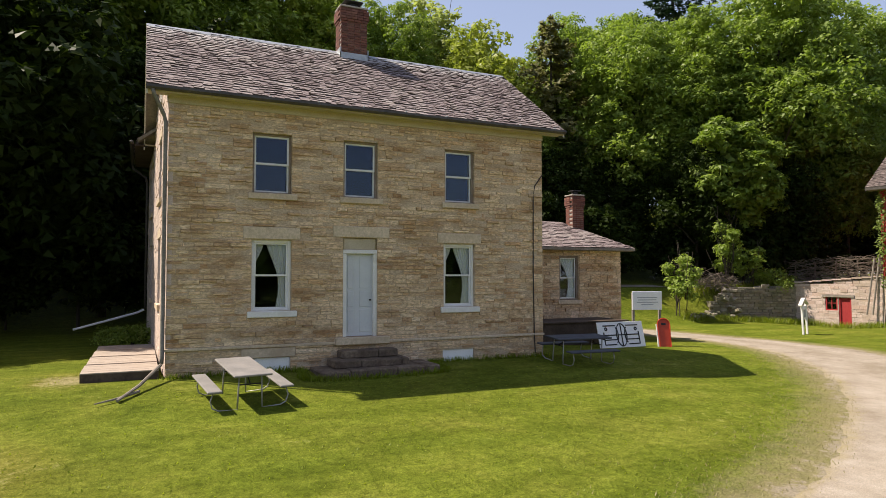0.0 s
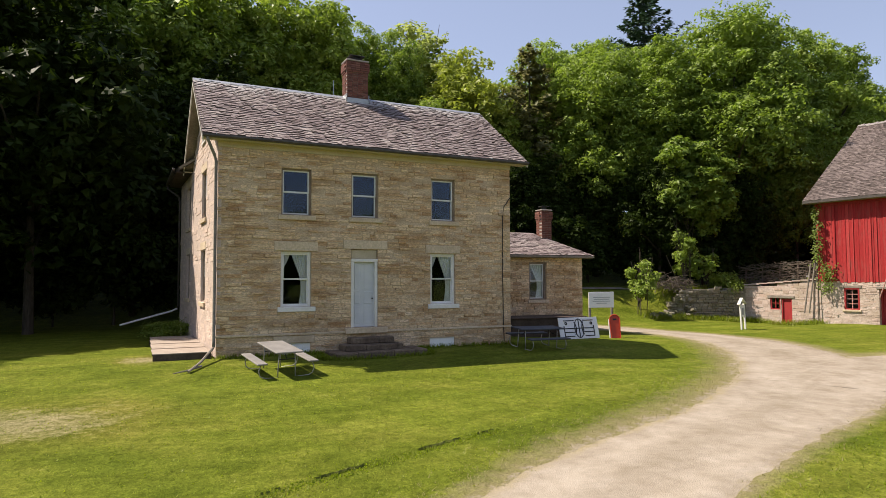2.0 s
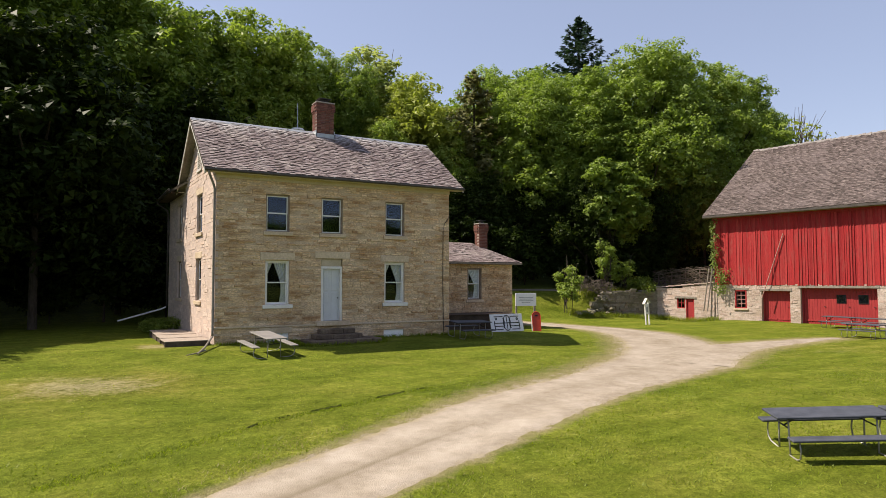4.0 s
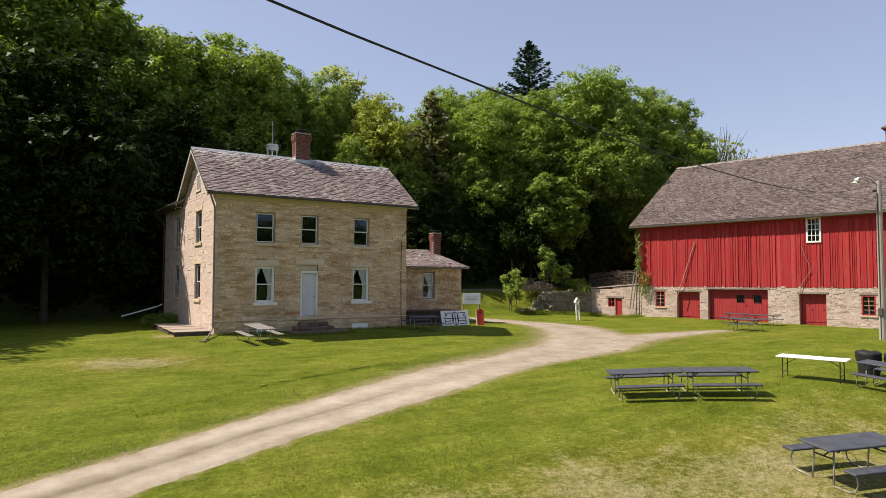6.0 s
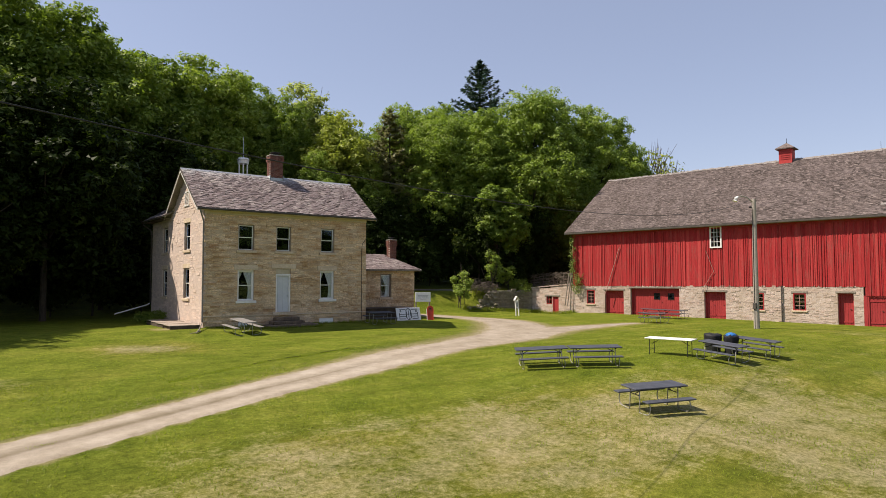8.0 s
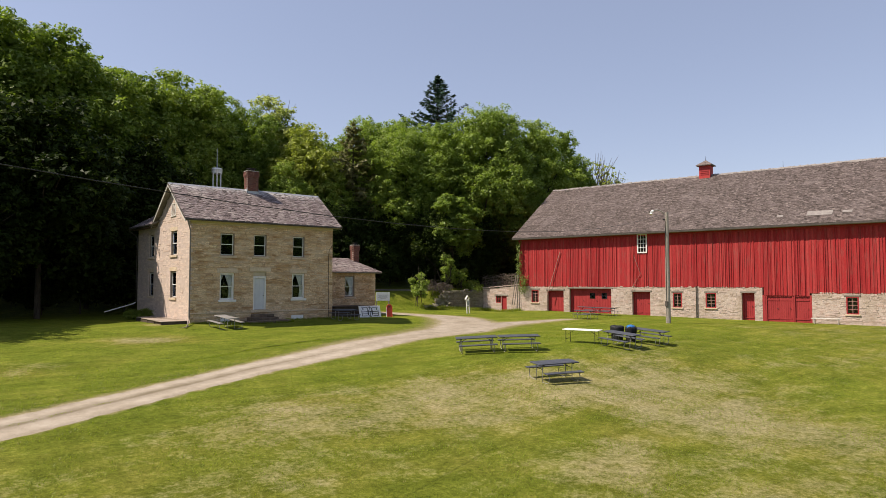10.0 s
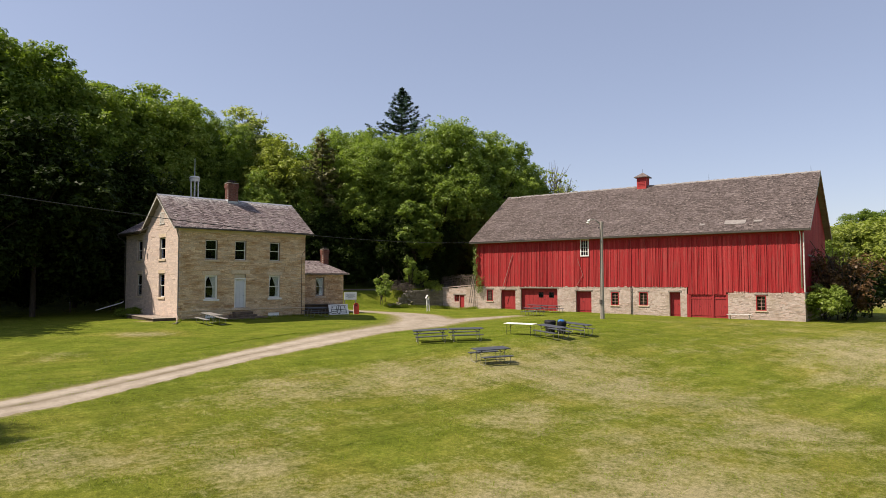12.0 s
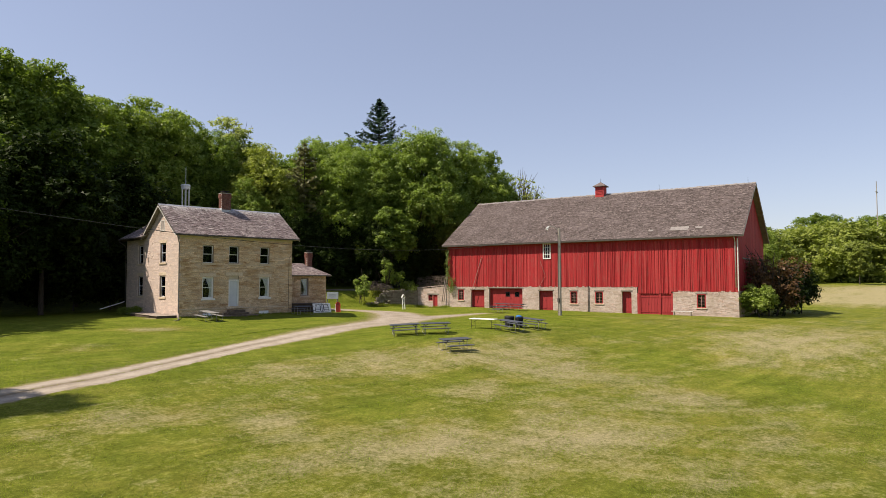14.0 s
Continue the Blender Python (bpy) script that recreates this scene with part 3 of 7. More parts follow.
def dry_at(x, y):
    """How dry the lawn is: the open slope south of the tables most, a worn spot west of the house, the far meadow."""
    px, py = x, y
    x, y = x + 2.0 * noise.noise((x * 0.16, y * 0.16, 5.0)), y + 1.5 * noise.noise((x * 0.2, y * 0.2, 9.0))

    def spot(cx, cy, sx, sy):
        return math.exp(-((x - cx) / sx) ** 2 - ((y - cy) / sy) ** 2)

    d = 0.08 * step(-y, 19, 25) + 0.06 * step(-y, 25, 31)
    for amount, cx, cy, sx, sy in ((0.26, 2.0, -25.0, 6.5, 2.6), (0.26, 6.0, -28.5, 5.5, 2.2), (0.22, 8.5, -32.5, 3.6, 2.4), (0.22, 7.6, -38.5, 2.6, 4.0), (0.20, -5.5, -26.0, 3.6, 1.8), (0.18, -14.0, -29.5, 3.0, 1.6),
                                   (0.24, -9.8, -33.0, 3.0, 2.0), (0.24, -8.0, -38.0, 4.0, 2.6), (0.16, -3.0, -41.0, 4.5, 2.6), (0.22, 0.6, -33.6, 1.4, 1.0), (0.10, 2.0, -44.0, 5.0, 2.5), (0.30, 27.0, -38.5, 9.0, 5.0), (0.14, 13.0, -25.5, 5.0, 2.2),
                                   (-0.14, 16.0, -34.0, 3.6, 2.6), (-0.12, 13.5, -41.5, 3.5, 3.0), (-0.14, -5.6, -33.6, 2.4, 2.2), (-0.08, 1.2, -30.8, 3.0, 1.0), (-0.10, -13.4, -32.4, 2.0, 1.4), (0.12, 36.0, -24.0, 7.0, 6.0), (0.10, 28.0, -9.0, 5.0, 3.0), (0.14, -1.0, -39.1, 4.0, 2.4)):
        d += amount * spot(cx, cy, sx, sy)
    x, y = px, py
    d += 0.44 * math.exp(-((x + 4.0) ** 2 / 6 + (y + 6.2) ** 2 / 2.8)) + 0.5 * math.exp(-((x + 2.0) ** 2 / 0.5 + (y - 0.6) ** 2 / 0.9)) + 0.18 * math.exp(-((x + 11) ** 2 / 6 + (y + 13) ** 2 / 3))
    d += 0.42 * step(x, 76, 86) * (1 - step(x, 112, 122)) * step(y, -70, -50)
    return 0.33 + d


XS = axis_steps(-900, 1500, -26, 46, 0.55, 60)
YS = axis_steps(-700, 1200, -50, 18, 0.55, 60)
ground = tagged(grid_sheet("ground", XS, YS, ground_z, None, LAWN, [("wear", wear_at), ("dry", dry_at)]),
                "mown green lawn with straw-coloured dry patches, rising to a hill", "lawn", kind="structure")


def make_road():
    """The drive as one sheet with a ragged edge, a little over the lawn at its sides and slightly hollow in its wheel tracks."""
    rnd = random.Random(4)
    bm = bmesh.new()
    tr, we, pa = bm.verts.layers.float.new("track"), bm.verts.layers.float.new("wear"), bm.verts.layers.float.new("pale")
    cols = [-1.0, -0.9, -0.8, -0.65, -0.5, -0.25, 0.0, 0.25, 0.5, 0.65, 0.8, 0.9, 1.0]
    for line, half, taper in ((curve_points(ROAD, 34), None, False), (curve_points(SPUR, 30), 2.0, True)):
        prev = None
        for i, p in enumerate(line):
            d = (line[min(i + 1, len(line) - 1)] - line[max(i - 1, 0)]).normalized()
            side = Vector((d.y, -d.x))
            h = road_half(p.x, p.y) if half is None else half - 1.75 * i / (len(line) - 1)
            row = []
            for c in cols:
                side_key = 4.0 if c > 0 else -4.0
                rag = (0.12 * noise.noise((p.x * 0.8, p.y * 0.8, side_key)) + 0.10 * noise.noise((p.x * 2.6, p.y * 2.6, side_key))) * step(abs(c), 0.4, 1.0)
                q = p + side * (c * (h + rag))
                z = ground_z(q.x, q.y) + 0.022 - 0.026 * step(abs(c), 0.72, 1.0) + (0.004 if taper else 0) - 0.010 * math.exp(-((abs(c) - 0.5) / 0.14) ** 2)
                v = bm.verts.new((q.x, q.y, z))
                v[tr] = math.exp(-((c + 0.05) / (0.28 - 0.1 * step(p.x, -6, 2))) ** 2) * (0 if taper else 1) * (1 - 0.35 * step(p.x, -4, 6))
                v[pa] = math.exp(-((abs(c) - 0.52) / 0.2) ** 2) * (0 if taper else 1) * (1 - 0.7 * step(p.x, 2, 10))
                v[we] = max(0.0, (abs(c) - 0.62) / 0.38) * (0.95 if c < 0 else 0.70) + 0.30 * math.exp(-(c / 0.16) ** 2) * (1 - step(p.x, -6, 2))
                row.append(v)
            if prev:
                for a in range(len(cols) - 1):
                    bm.faces.new((prev[a], prev[a + 1], row[a + 1], row[a])).smooth = True
            prev = row
    me = bpy.data.meshes.new("road")
    bm.to_mesh(me)
    bm.free()
    me.materials.append(DRIVE)
    return tagged(new("road", me), "pale dusty gravel drive with worn wheel tracks", "drive", kind="structure")


make_road()
terrace = tagged(grid_sheet("terrace_path", [15 + 0.5 * k for k in range(33)], [15.5, 16.0, 16.6, 17.2], lambda x, y: ground_z(x, y) + 0.03, None, DRIVE, [("wear", lambda x, y: 0.3), ("track", lambda x, y: 0.0)]), "shaded gravel path along the foot of the wood", "path", kind="structure")


BROWNTRIM = surface("worn_brown_casing_paint", [(0.20, 0.155, 0.115), (0.30, 0.24, 0.185)], 0.8, scale=3, fine=20, vary=0.3, bump=0.2)


# ---- walls of stone ----
def free_rects(width, height, holes):
    """The wall's rectangle less its holes (x0, x1, z0, z1), as upright strips."""
    xs = sorted({0.0, width, *[h[0] for h in holes], *[h[1] for h in holes]})
    out = []
    for a, b in zip(xs, xs[1:]):
        z = 0.0
        for h in sorted((h for h in holes if h[0] < (a + b) / 2 < h[1]), key=lambda h: h[2]):
            if h[2] > z:
                out.append((a, b, z, h[2]))
            z = max(z, h[3])
        if z < height:
            out.append((a, b, z, height))
    return out


def courses(width, height, blocked, rnd, low, high, short, long, gable=None):
    """Stones (x0, x1, z0, z1) in level courses, kept off the blocked rectangles. gable: the top's height at x."""
    out, z = [], 0.0
    while z < height - 0.03:
        h = min(rnd.uniform(low, high), height - z)
        cuts = sorted({0.0, width, *[v for b in blocked if b[2] < z + h and b[3] > z for v in b[:2] if 0 < v < width]})
        for a, b in zip(cuts, cuts[1:]):
            m, z0, z1 = (a + b) / 2, z, z + h
            for k in blocked:
                if k[0] < m < k[1] and k[2] < z1 and k[3] > z0:
                    if k[2] <= z0 and k[3] >= z1:
                        z0 = z1
                    elif k[2] > z0:
                        z1 = k[2]
                    else:
                        z0 = k[3]
            if z1 - z0 < 0.035:
                continue
            x = a
            while x < b - 0.01:
                w = rnd.uniform(short, long) * (1.0 if rnd.random() < 0.8 else 1.5)
                if b - x - w < short * 0.7:
                    w = b - x
                if gable is None or z1 < gable(x + w / 2) - 0.05:
                    out.append((x, x + w, z0, z1))
                x += w
        z += h
    return out


def uneven(stones, rnd, split=0.3, shift=0.012):
    """Breaks the level courses: thick stones now and then in two, every bed a little up or down."""
    out = []
    for x0, x1, z0, z1 in stones:
        if z1 - z0 > 0.11 and rnd.random() < split:
            m = z0 + (z1 - z0) * rnd.uniform(0.4, 0.6)
            c = x0 + (x1 - x0) * rnd.uniform(0.3, 0.7)
            out += [(x0, x1, z0, m), (x0, c, m, z1), (c, x1, m, z1)] if x1 - x0 > 0.4 else [(x0, x1, z0, m), (x0, x1, m, z1)]
        else:
            a, b = rnd.uniform(-shift, shift), rnd.uniform(-shift, shift)
            out.append((x0, x1, z0 + a, z1 + b))
    return out


def stone_geometry(rnd, j=0.004, ch=0.012):
    def r():
        return rnd.uniform(-j, j)
    back = [(0, 1, 0), (1, 1, 0), (1, 1, 1), (0, 1, 1)]
    front = [(ch + r(), 0, ch + r()), (1 - ch + r(), 0, ch + r()), (1 - ch + r(), 0, 1 - ch + r()), (ch + r(), 0, 1 - ch + r())]
    return back, front


def add_stone(shape, x0, x1, z0, z1, proud, rnd, gap, m=None):
    """One stone of the joined kind: chamfered front, sides back to the mortar."""
    g, c = gap / 2, 0.010
    j = [rnd.uniform(-0.004, 0.004) for _ in range(8)]
    v = [(x0 + g, 0.03, z0 + g), (x1 - g, 0.03, z0 + g), (x1 - g, 0.03, z1 - g), (x0 + g, 0.03, z1 - g),
         (x0 + g + c + j[0], -proud, z0 + g + c * .7 + j[1]), (x1 - g - c + j[2], -proud + j[7], z0 + g + c * .7 + j[3]),
         (x1 - g - c + j[4], -proud + j[6], z1 - g - c * .7 + j[5]), (x0 + g + c + j[6], -proud, z1 - g - c * .7 + j[7])]
    shape.add(v, [(4, 5, 6, 7), (0, 1, 5, 4), (1, 2, 6, 5), (2, 3, 7, 6), (3, 0, 4, 7)], m)


def loose_mesh(shape, name, material):
    me = bpy.data.meshes.new(name)
    me.from_pydata([tuple(p) for p in shape.v], [], shape.f)
    me.materials.append(material)
    return me


def window_at(parent, m, x0, x1, z0, z1, trim, lights=(1, 2), depth=0.14, sill=True, sill_mat=None, fw=0.075, casing=None):
    """A sash window in a wall's local frame m: casing, two sashes with their bars, panes and a sill."""
    s = Shape(m)
    sash_mat = WHITE if casing else trim
    d0, d1 = depth - 0.06, depth + 0.05
    for a, b, c, d in ((x0, x0 + fw, z0, z1), (x1 - fw, x1, z0, z1), (x0 + fw, x1 - fw, z1 - fw, z1), (x0 + fw, x1 - fw, z0, z0 + fw * 0.7)):
        s.box(a, b, d0, d1, c, d, b=0.006)
    win = part("window", s, casing or trim, parent)
    zm, iw = (z0 + z1) / 2, 0.045
    for k, (a, b, off) in enumerate(((z0 + fw * 0.7, zm + 0.02, 0.035), (zm - 0.02, z1 - fw, 0.0))):
        q = Shape(m)
        l, r = x0 + fw, x1 - fw
        y0, y1 = depth - 0.02 + off, depth + 0.015 + off
        q.box(l, l + iw, y0, y1, a, b).box(r - iw, r, y0, y1, a, b).box(l + iw, r - iw, y0, y1, a, a + iw).box(l + iw, r - iw, y0, y1, b - iw, b)
        nx, nz = lights
        for i in range(1, nx):
            c = l + iw + (r - l - 2 * iw) * i / nx
            q.box(c - 0.012, c + 0.012, y0 + 0.004, y1 - 0.004, a + iw, b - iw)
        for i in range(1, nz // 2 + (nz > 2)):
            c = a + iw + (b - a - 2 * iw) * i / max(1, nz // 2 + (nz > 2))
            q.box(l + iw, r - iw, y0 + 0.006, y1 - 0.006, c - 0.012, c + 0.012)
        part("sash", q, sash_mat, win)
        pane = part("pane", Shape(m).box(l + iw * 0.5, r - iw * 0.5, (y0 + y1) / 2 - 0.002, (y0 + y1) / 2 + 0.002, a + iw * 0.5, b - iw * 0.5), GLASS, win, "old reflecting window glass")
        pane.visible_shadow = False
    if sill:
        part("sill", Shape(m).box(x0 - 0.10, x1 + 0.14, -0.07, depth - 0.0, z0 - 0.16, z0 - 0.003, b=0.012), sill_mat or DRESSED, win, "projecting stone sill")
    return win


def curtain(m, x0, x1, z0, z1, y, left_share=0.30, right_share=0.68):
    """A pair of net curtains tied back: the right one falls in folds to the sill, the left one is drawn off high up."""
    s = Shape(m)
    n, rows = 30, 16
    verts, faces = [], []
    for k, share in ((0, left_share), (1, right_share)):
        if share <= 0:
            continue
        base = len(verts)
        for r in range(rows + 1):
            t = r / rows
            z = z1 + (z0 - z1) * t
            keep = (1 - step(t, 0.0, 0.42) * 0.97) if k == 0 else (1 - 0.62 * step(t, -0.15, 0.62) + 0.10 * step(t, 0.72, 1.0))
            for i in range(n + 1):
                u = i / n
                wdt = (x1 - x0) * share
                x = x0 + u * wdt * keep if k == 0 else x1 - u * wdt * keep
                verts.append((x, y + 0.018 * math.sin(u * 38 + k) * (0.5 + 0.5 * keep), z))
        faces += [(base + r * (n + 1) + i, base + r * (n + 1) + i + 1, base + (r + 1) * (n + 1) + i + 1, base + (r + 1) * (n + 1) + i) for r in range(rows) for i in range(n)]
    s.add(verts, faces)
    ob = part("curtain", loose_mesh(s, "curtain", CLOTH), CLOTH)
    smooth(ob)
    return tagged(ob, "off-white curtain tied aside behind the window", "curtain", "curtains")


# ---- the stone farmhouse ----
HW, HD, HH = 10.7, 11.1, 6.85          # front width, depth, wall height
RY, RZ, EY, EZ = 3.39, 9.69, -0.36, 6.94   # ridge and front eave of the main roof
house = thing("farmhouse", pose(0, 0, 0), "two-storey buff limestone farmhouse with a weathered shingle roof", "house")
FRONT = Matrix.Identity(4)
LEFT = pose(0, 0, 0, 0, 0, 1.5) @ Matrix.Translation((0, HD, 0)) @ pose(0, 0, 0, 0, 0, -90)   # the west wall stands a little out of square
BELT = 0.62
front_wins = [(1.98, 2.97, 4.55, 6.10), (4.36, 5.33, 4.55, 6.10), (7.37, 8.33, 4.55, 6.10), (1.98, 2.98, 1.54, 3.36), (7.33, 8.33, 1.54, 3.36)]
door_hole = (4.36, 5.32, 0.80, 3.46)
cellar = [(2.06, 2.97, -0.06, 0.36), (7.30, 8.30, -0.06, 0.33)]
left_wins = [(HD - 3.75, HD - 2.60, 4.62, 6.30), (HD - 8.45, HD - 7.35, 4.62, 6.30), (HD - 3.78, HD - 2.65, 1.66, 3.50), (HD - 8.50, HD - 7.35, 1.70, 3.50)]
vent_hole = (HD - 3.75, HD - 2.92, 7.42, 8.28)


def gable_top(x):
    """Height of the west wall at local x (x runs from the rear to the front corner)."""
    y = HD - x
    return max(HH, RZ - 0.18 - abs(y - RY) * (RZ - EZ) / (RY - EY)) if y < 2 * RY else HH


def wall_core(name, m, width, height, holes, thick, label, lift=-0.9, mat=MORTAR, face=0.003):
    """One closed wall slab with its openings cut through it."""
    holes = [(h[0], h[1], max(0.0, h[2]), h[3]) for h in holes]
    xs = sorted({0.0, width, *(h[0] for h in holes), *(h[1] for h in holes)})
    zs = sorted({lift, height, *(h[2] for h in holes), *(h[3] for h in holes)})

    def solid(i, j):
        if not (0 <= i < len(xs) - 1 and 0 <= j < len(zs) - 1):
            return False
        x, z = (xs[i] + xs[i + 1]) / 2, (zs[j] + zs[j + 1]) / 2
        return not any(h[0] < x < h[1] and h[2] < z < h[3] for h in holes)

    n = len(xs)
    at = [(x, y, z) for y in (face, thick) for z in zs for x in xs]
    faces = []
    for j in range(len(zs) - 1):
        for i in range(n - 1):
            if not solid(i, j):
                continue
            c = [j * n + i, j * n + i + 1, (j + 1) * n + i + 1, (j + 1) * n + i]
            d = [k + n * len(zs) for k in c]
            faces += [tuple(c), tuple(d[::-1])]
            for k, (u, v) in enumerate(((i, j - 1), (i + 1, j), (i, j + 1), (i - 1, j))):
                if not solid(u, v):
                    faces.append((c[k], d[k], d[(k + 1) % 4], c[(k + 1) % 4]))
    used = sorted({k for q in faces for k in q})
    slot = {k: i for i, k in enumerate(used)}
    return part(name, Shape(m).add([at[k] for k in used], [tuple(slot[k] for k in q) for q in faces]), mat, house, label)


front_holes = front_wins + [door_hole] + [(c[0], c[1], 0.0, c[3]) for c in cellar]
wall_f = wall_core("wall", FRONT, HW, HH, front_holes, 0.45, "front wall of coursed buff limestone")
wall_l = wall_core("wall", LEFT, HD, HH, left_wins, 0.45, "gable side wall of pale lime-washed limestone", mat=MORTAR_W, face=0.0)
g = Shape(LEFT)
g.poly([(HD - 2 * RY, HH), (HD, HH), (HD - RY, RZ - 0.16)], 0.012, 0.4)
part("gable", g, MORTAR_W, house)
for x0, x1, y0, y1 in ((HW - 0.45, HW, 0.45, 2 * RY), (0.45, HW - 0.45, 2 * RY - 0.4, 2 * RY), (0.45, 7.0, HD - 0.45, HD), (6.6, 7.0, 2 * RY, HD - 0.45)):
    part("wall", Shape().box(x0, x1, y0, y1, -0.9, HH), MORTAR, house, "plain buff stone rear wall")
g = Shape(Matrix.Translation((HW, 0, 0)) @ pose(0, 0, 0, 0, 0, 90))
g.poly([(0, HH), (2 * RY, HH), (RY, RZ - 0.16)], 0.0, 0.4)
part("gable", g, MORTAR, house)
# inner walls and floors, near-black so the windows look into unlit rooms
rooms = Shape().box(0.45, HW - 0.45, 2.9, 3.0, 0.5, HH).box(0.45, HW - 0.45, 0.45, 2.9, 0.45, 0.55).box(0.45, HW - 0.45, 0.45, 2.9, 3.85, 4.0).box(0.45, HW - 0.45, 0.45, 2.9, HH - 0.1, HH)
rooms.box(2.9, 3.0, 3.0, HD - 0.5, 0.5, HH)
part("inner_wall", rooms, DARKROOM, house, "inner walls coloured near-black for the unlit rooms")

# frieze under the eaves, belt course, lintels, sills
part("frieze", Shape().box(-0.02, HW + 0.02, -0.035, 0.012, HH - 0.22, HH + 0.02, b=0.01), CREAM, house, "cream-painted frieze board under the eave")
part("belt_course", Shape().box(-0.03, HW + 0.02, -0.05, 0.012, BELT, BELT + 0.07, b=0.01), DRESSED, house, "projecting stone belt course")
lintels = [(1.77, 3.20, 3.372, 3.68), (4.08, 5.67, 3.472, 3.77), (7.14, 8.54, 3.372, 3.66)]
for a, b, c, d in lintels:
    part("lintel", Shape().box(a, b, -0.028, 0.012, c, d, b=0.01), DRESSED, house, "smooth dressed stone lintel")
upper_sills = [(a - 0.09, b + 0.09, c - 0.13, c - 0.004) for a, b, c, d in front_wins[:3]]
lower_sills = [(a - 0.11, b + 0.14, c - 0.17, c - 0.004) for a, b, c, d in front_wins[3:]]
for k, (a, b, c, d) in enumerate(front_wins):
    window_at(house, FRONT, a, b, c, d, WHITE if k > 2 else WORNWHITE, sill=True, sill_mat=DRESSED if k < 3 else WHITE, casing=BROWNTRIM if k < 3 else None, fw=0.055 if k < 3 else 0.075)
for a, b, c, d in left_wins:
    window_at(house, LEFT, a, b, c, d, WORNWHITE, sill_mat=DRESSED, casing=BROWNTRIM, fw=0.06)
for k in (3, 4):
    a, b, c, d = front_wins[k]
    curtain(FRONT, a + 0.08, b - 0.08, c + 0.05, d - 0.05, 0.225)
curtain(LEFT, left_wins[2][0] + 0.08, left_wins[2][1] - 0.08, 1.72, 3.44, 0.225)
v = Shape(LEFT)
a, b, c, d = vent_hole
v.box(a, a + 0.08, -0.02, 0.1, c, d).box(b - 0.08, b, -0.02, 0.1, c, d).box(a, b, -0.022, 0.1, d - 0.08, d).box(a - 0.06, b + 0.06, -0.05, 0.1, c - 0.08, c)
vent = part("vent", v, WORNWHITE, house, "louvred gable vent")
for k in range(9):
    z = c + 0.04 + k * (d - c - 0.14) / 9
    part("slat", Shape(LEFT).box(a + 0.08, b - 0.08, -0.012, 0.09, z, z + 0.022, m=None), WORNWHITE, vent)
for a, b, c, d in cellar:
    fr = Shape().box(a, b, 0.04, 0.09, c, d, b=0.01)
    part("cellar_hatch", fr, PANELWHITE, house, "white board closing the cellar window")
part("cellar_lintel", Shape().box(1.75, 3.1, -0.03, 0.012, 0.37, 0.60, b=0.01), DRESSED, house)

# front door
a, b, c, d = door_hole
f = Shape().box(a, a + 0.10, 0.02, 0.16, c, 3.03, b=0.008).box(b - 0.10, b, 0.02, 0.16, c, 3.03, b=0.008).box(a, b, 0.01, 0.17, 3.034, 3.14, b=0.008)
door = part("door", f, WHITE, house, "white-framed panelled front door")
leaf = Shape().box(a + 0.10, b - 0.10, 0.13, 0.17, c + 0.01, 3.03)
part("door_leaf", leaf, DOORGREY, door, "pale grey panelled door leaf")
for x0, x1 in ((a + 0.16, a + 0.33), (a + 0.38, a + 0.46), (a + 0.50, b - 0.16)):
    for z0, z1 in ((0.92, 1.52), (1.60, 2.02), (2.10, 2.95)):
        if x1 - x0 > 0.1:
            part("door_panel", Shape().box(x0, x1, 0.118, 0.132, z0, z1, b=0.012), DOORGREY, door)
part("transom_panel", Shape().box(a + 0.02, b - 0.02, 0.06, 0.12, 3.14, 3.45, b=0.01), CREAM, door, "cream board over the door")
part("door_knob", Shape().tube([(b - 0.17, 0.125, 1.78), (b - 0.17, 0.08, 1.78)], 0.025, 10), DARKIRON, door, "dark metal knob")
part("threshold", Shape().box(4.13, 5.64, -0.16, 0.12, 0.60, 0.795, b=0.015), DRESSED, house, "stone door sill")
steps_th = thing("front_steps", pose(4.9, -0.2, 0), "worn stone steps below the front door", "steps")
for k, (x0, x1, dep, z0, z1) in enumerate(((-0.72, 0.85, 0.42, 0.28, 0.50), (-1.0, 1.05, 0.80, 0.08, 0.29), (-1.45, 1.75, 1.25, -0.35, 0.09))):
    x, r = x0, random.Random(30 + k)
    while x < x1 - 0.05:
        w = min(r.uniform(0.7, 1.3), x1 - x)
        part("step_stone", Shape().box(x + 0.004, x + w - 0.004, -dep + 0.16 + r.uniform(-0.05, 0.05), 0.14, z0, z1 + r.uniform(-0.015, 0.015), b=0.03), STEPSTONE, steps_th)
        x += w

# stones
def proud_of(rnd, sunk=0.34):
    """How far a stone stands out: some lie under the pointing, most a little proud, a few well out."""
    k = rnd.random()
    return rnd.uniform(-0.008, 0.0) if k < sunk else rnd.uniform(0.002, 0.016) if k < 0.86 else rnd.uniform(0.018, 0.042)


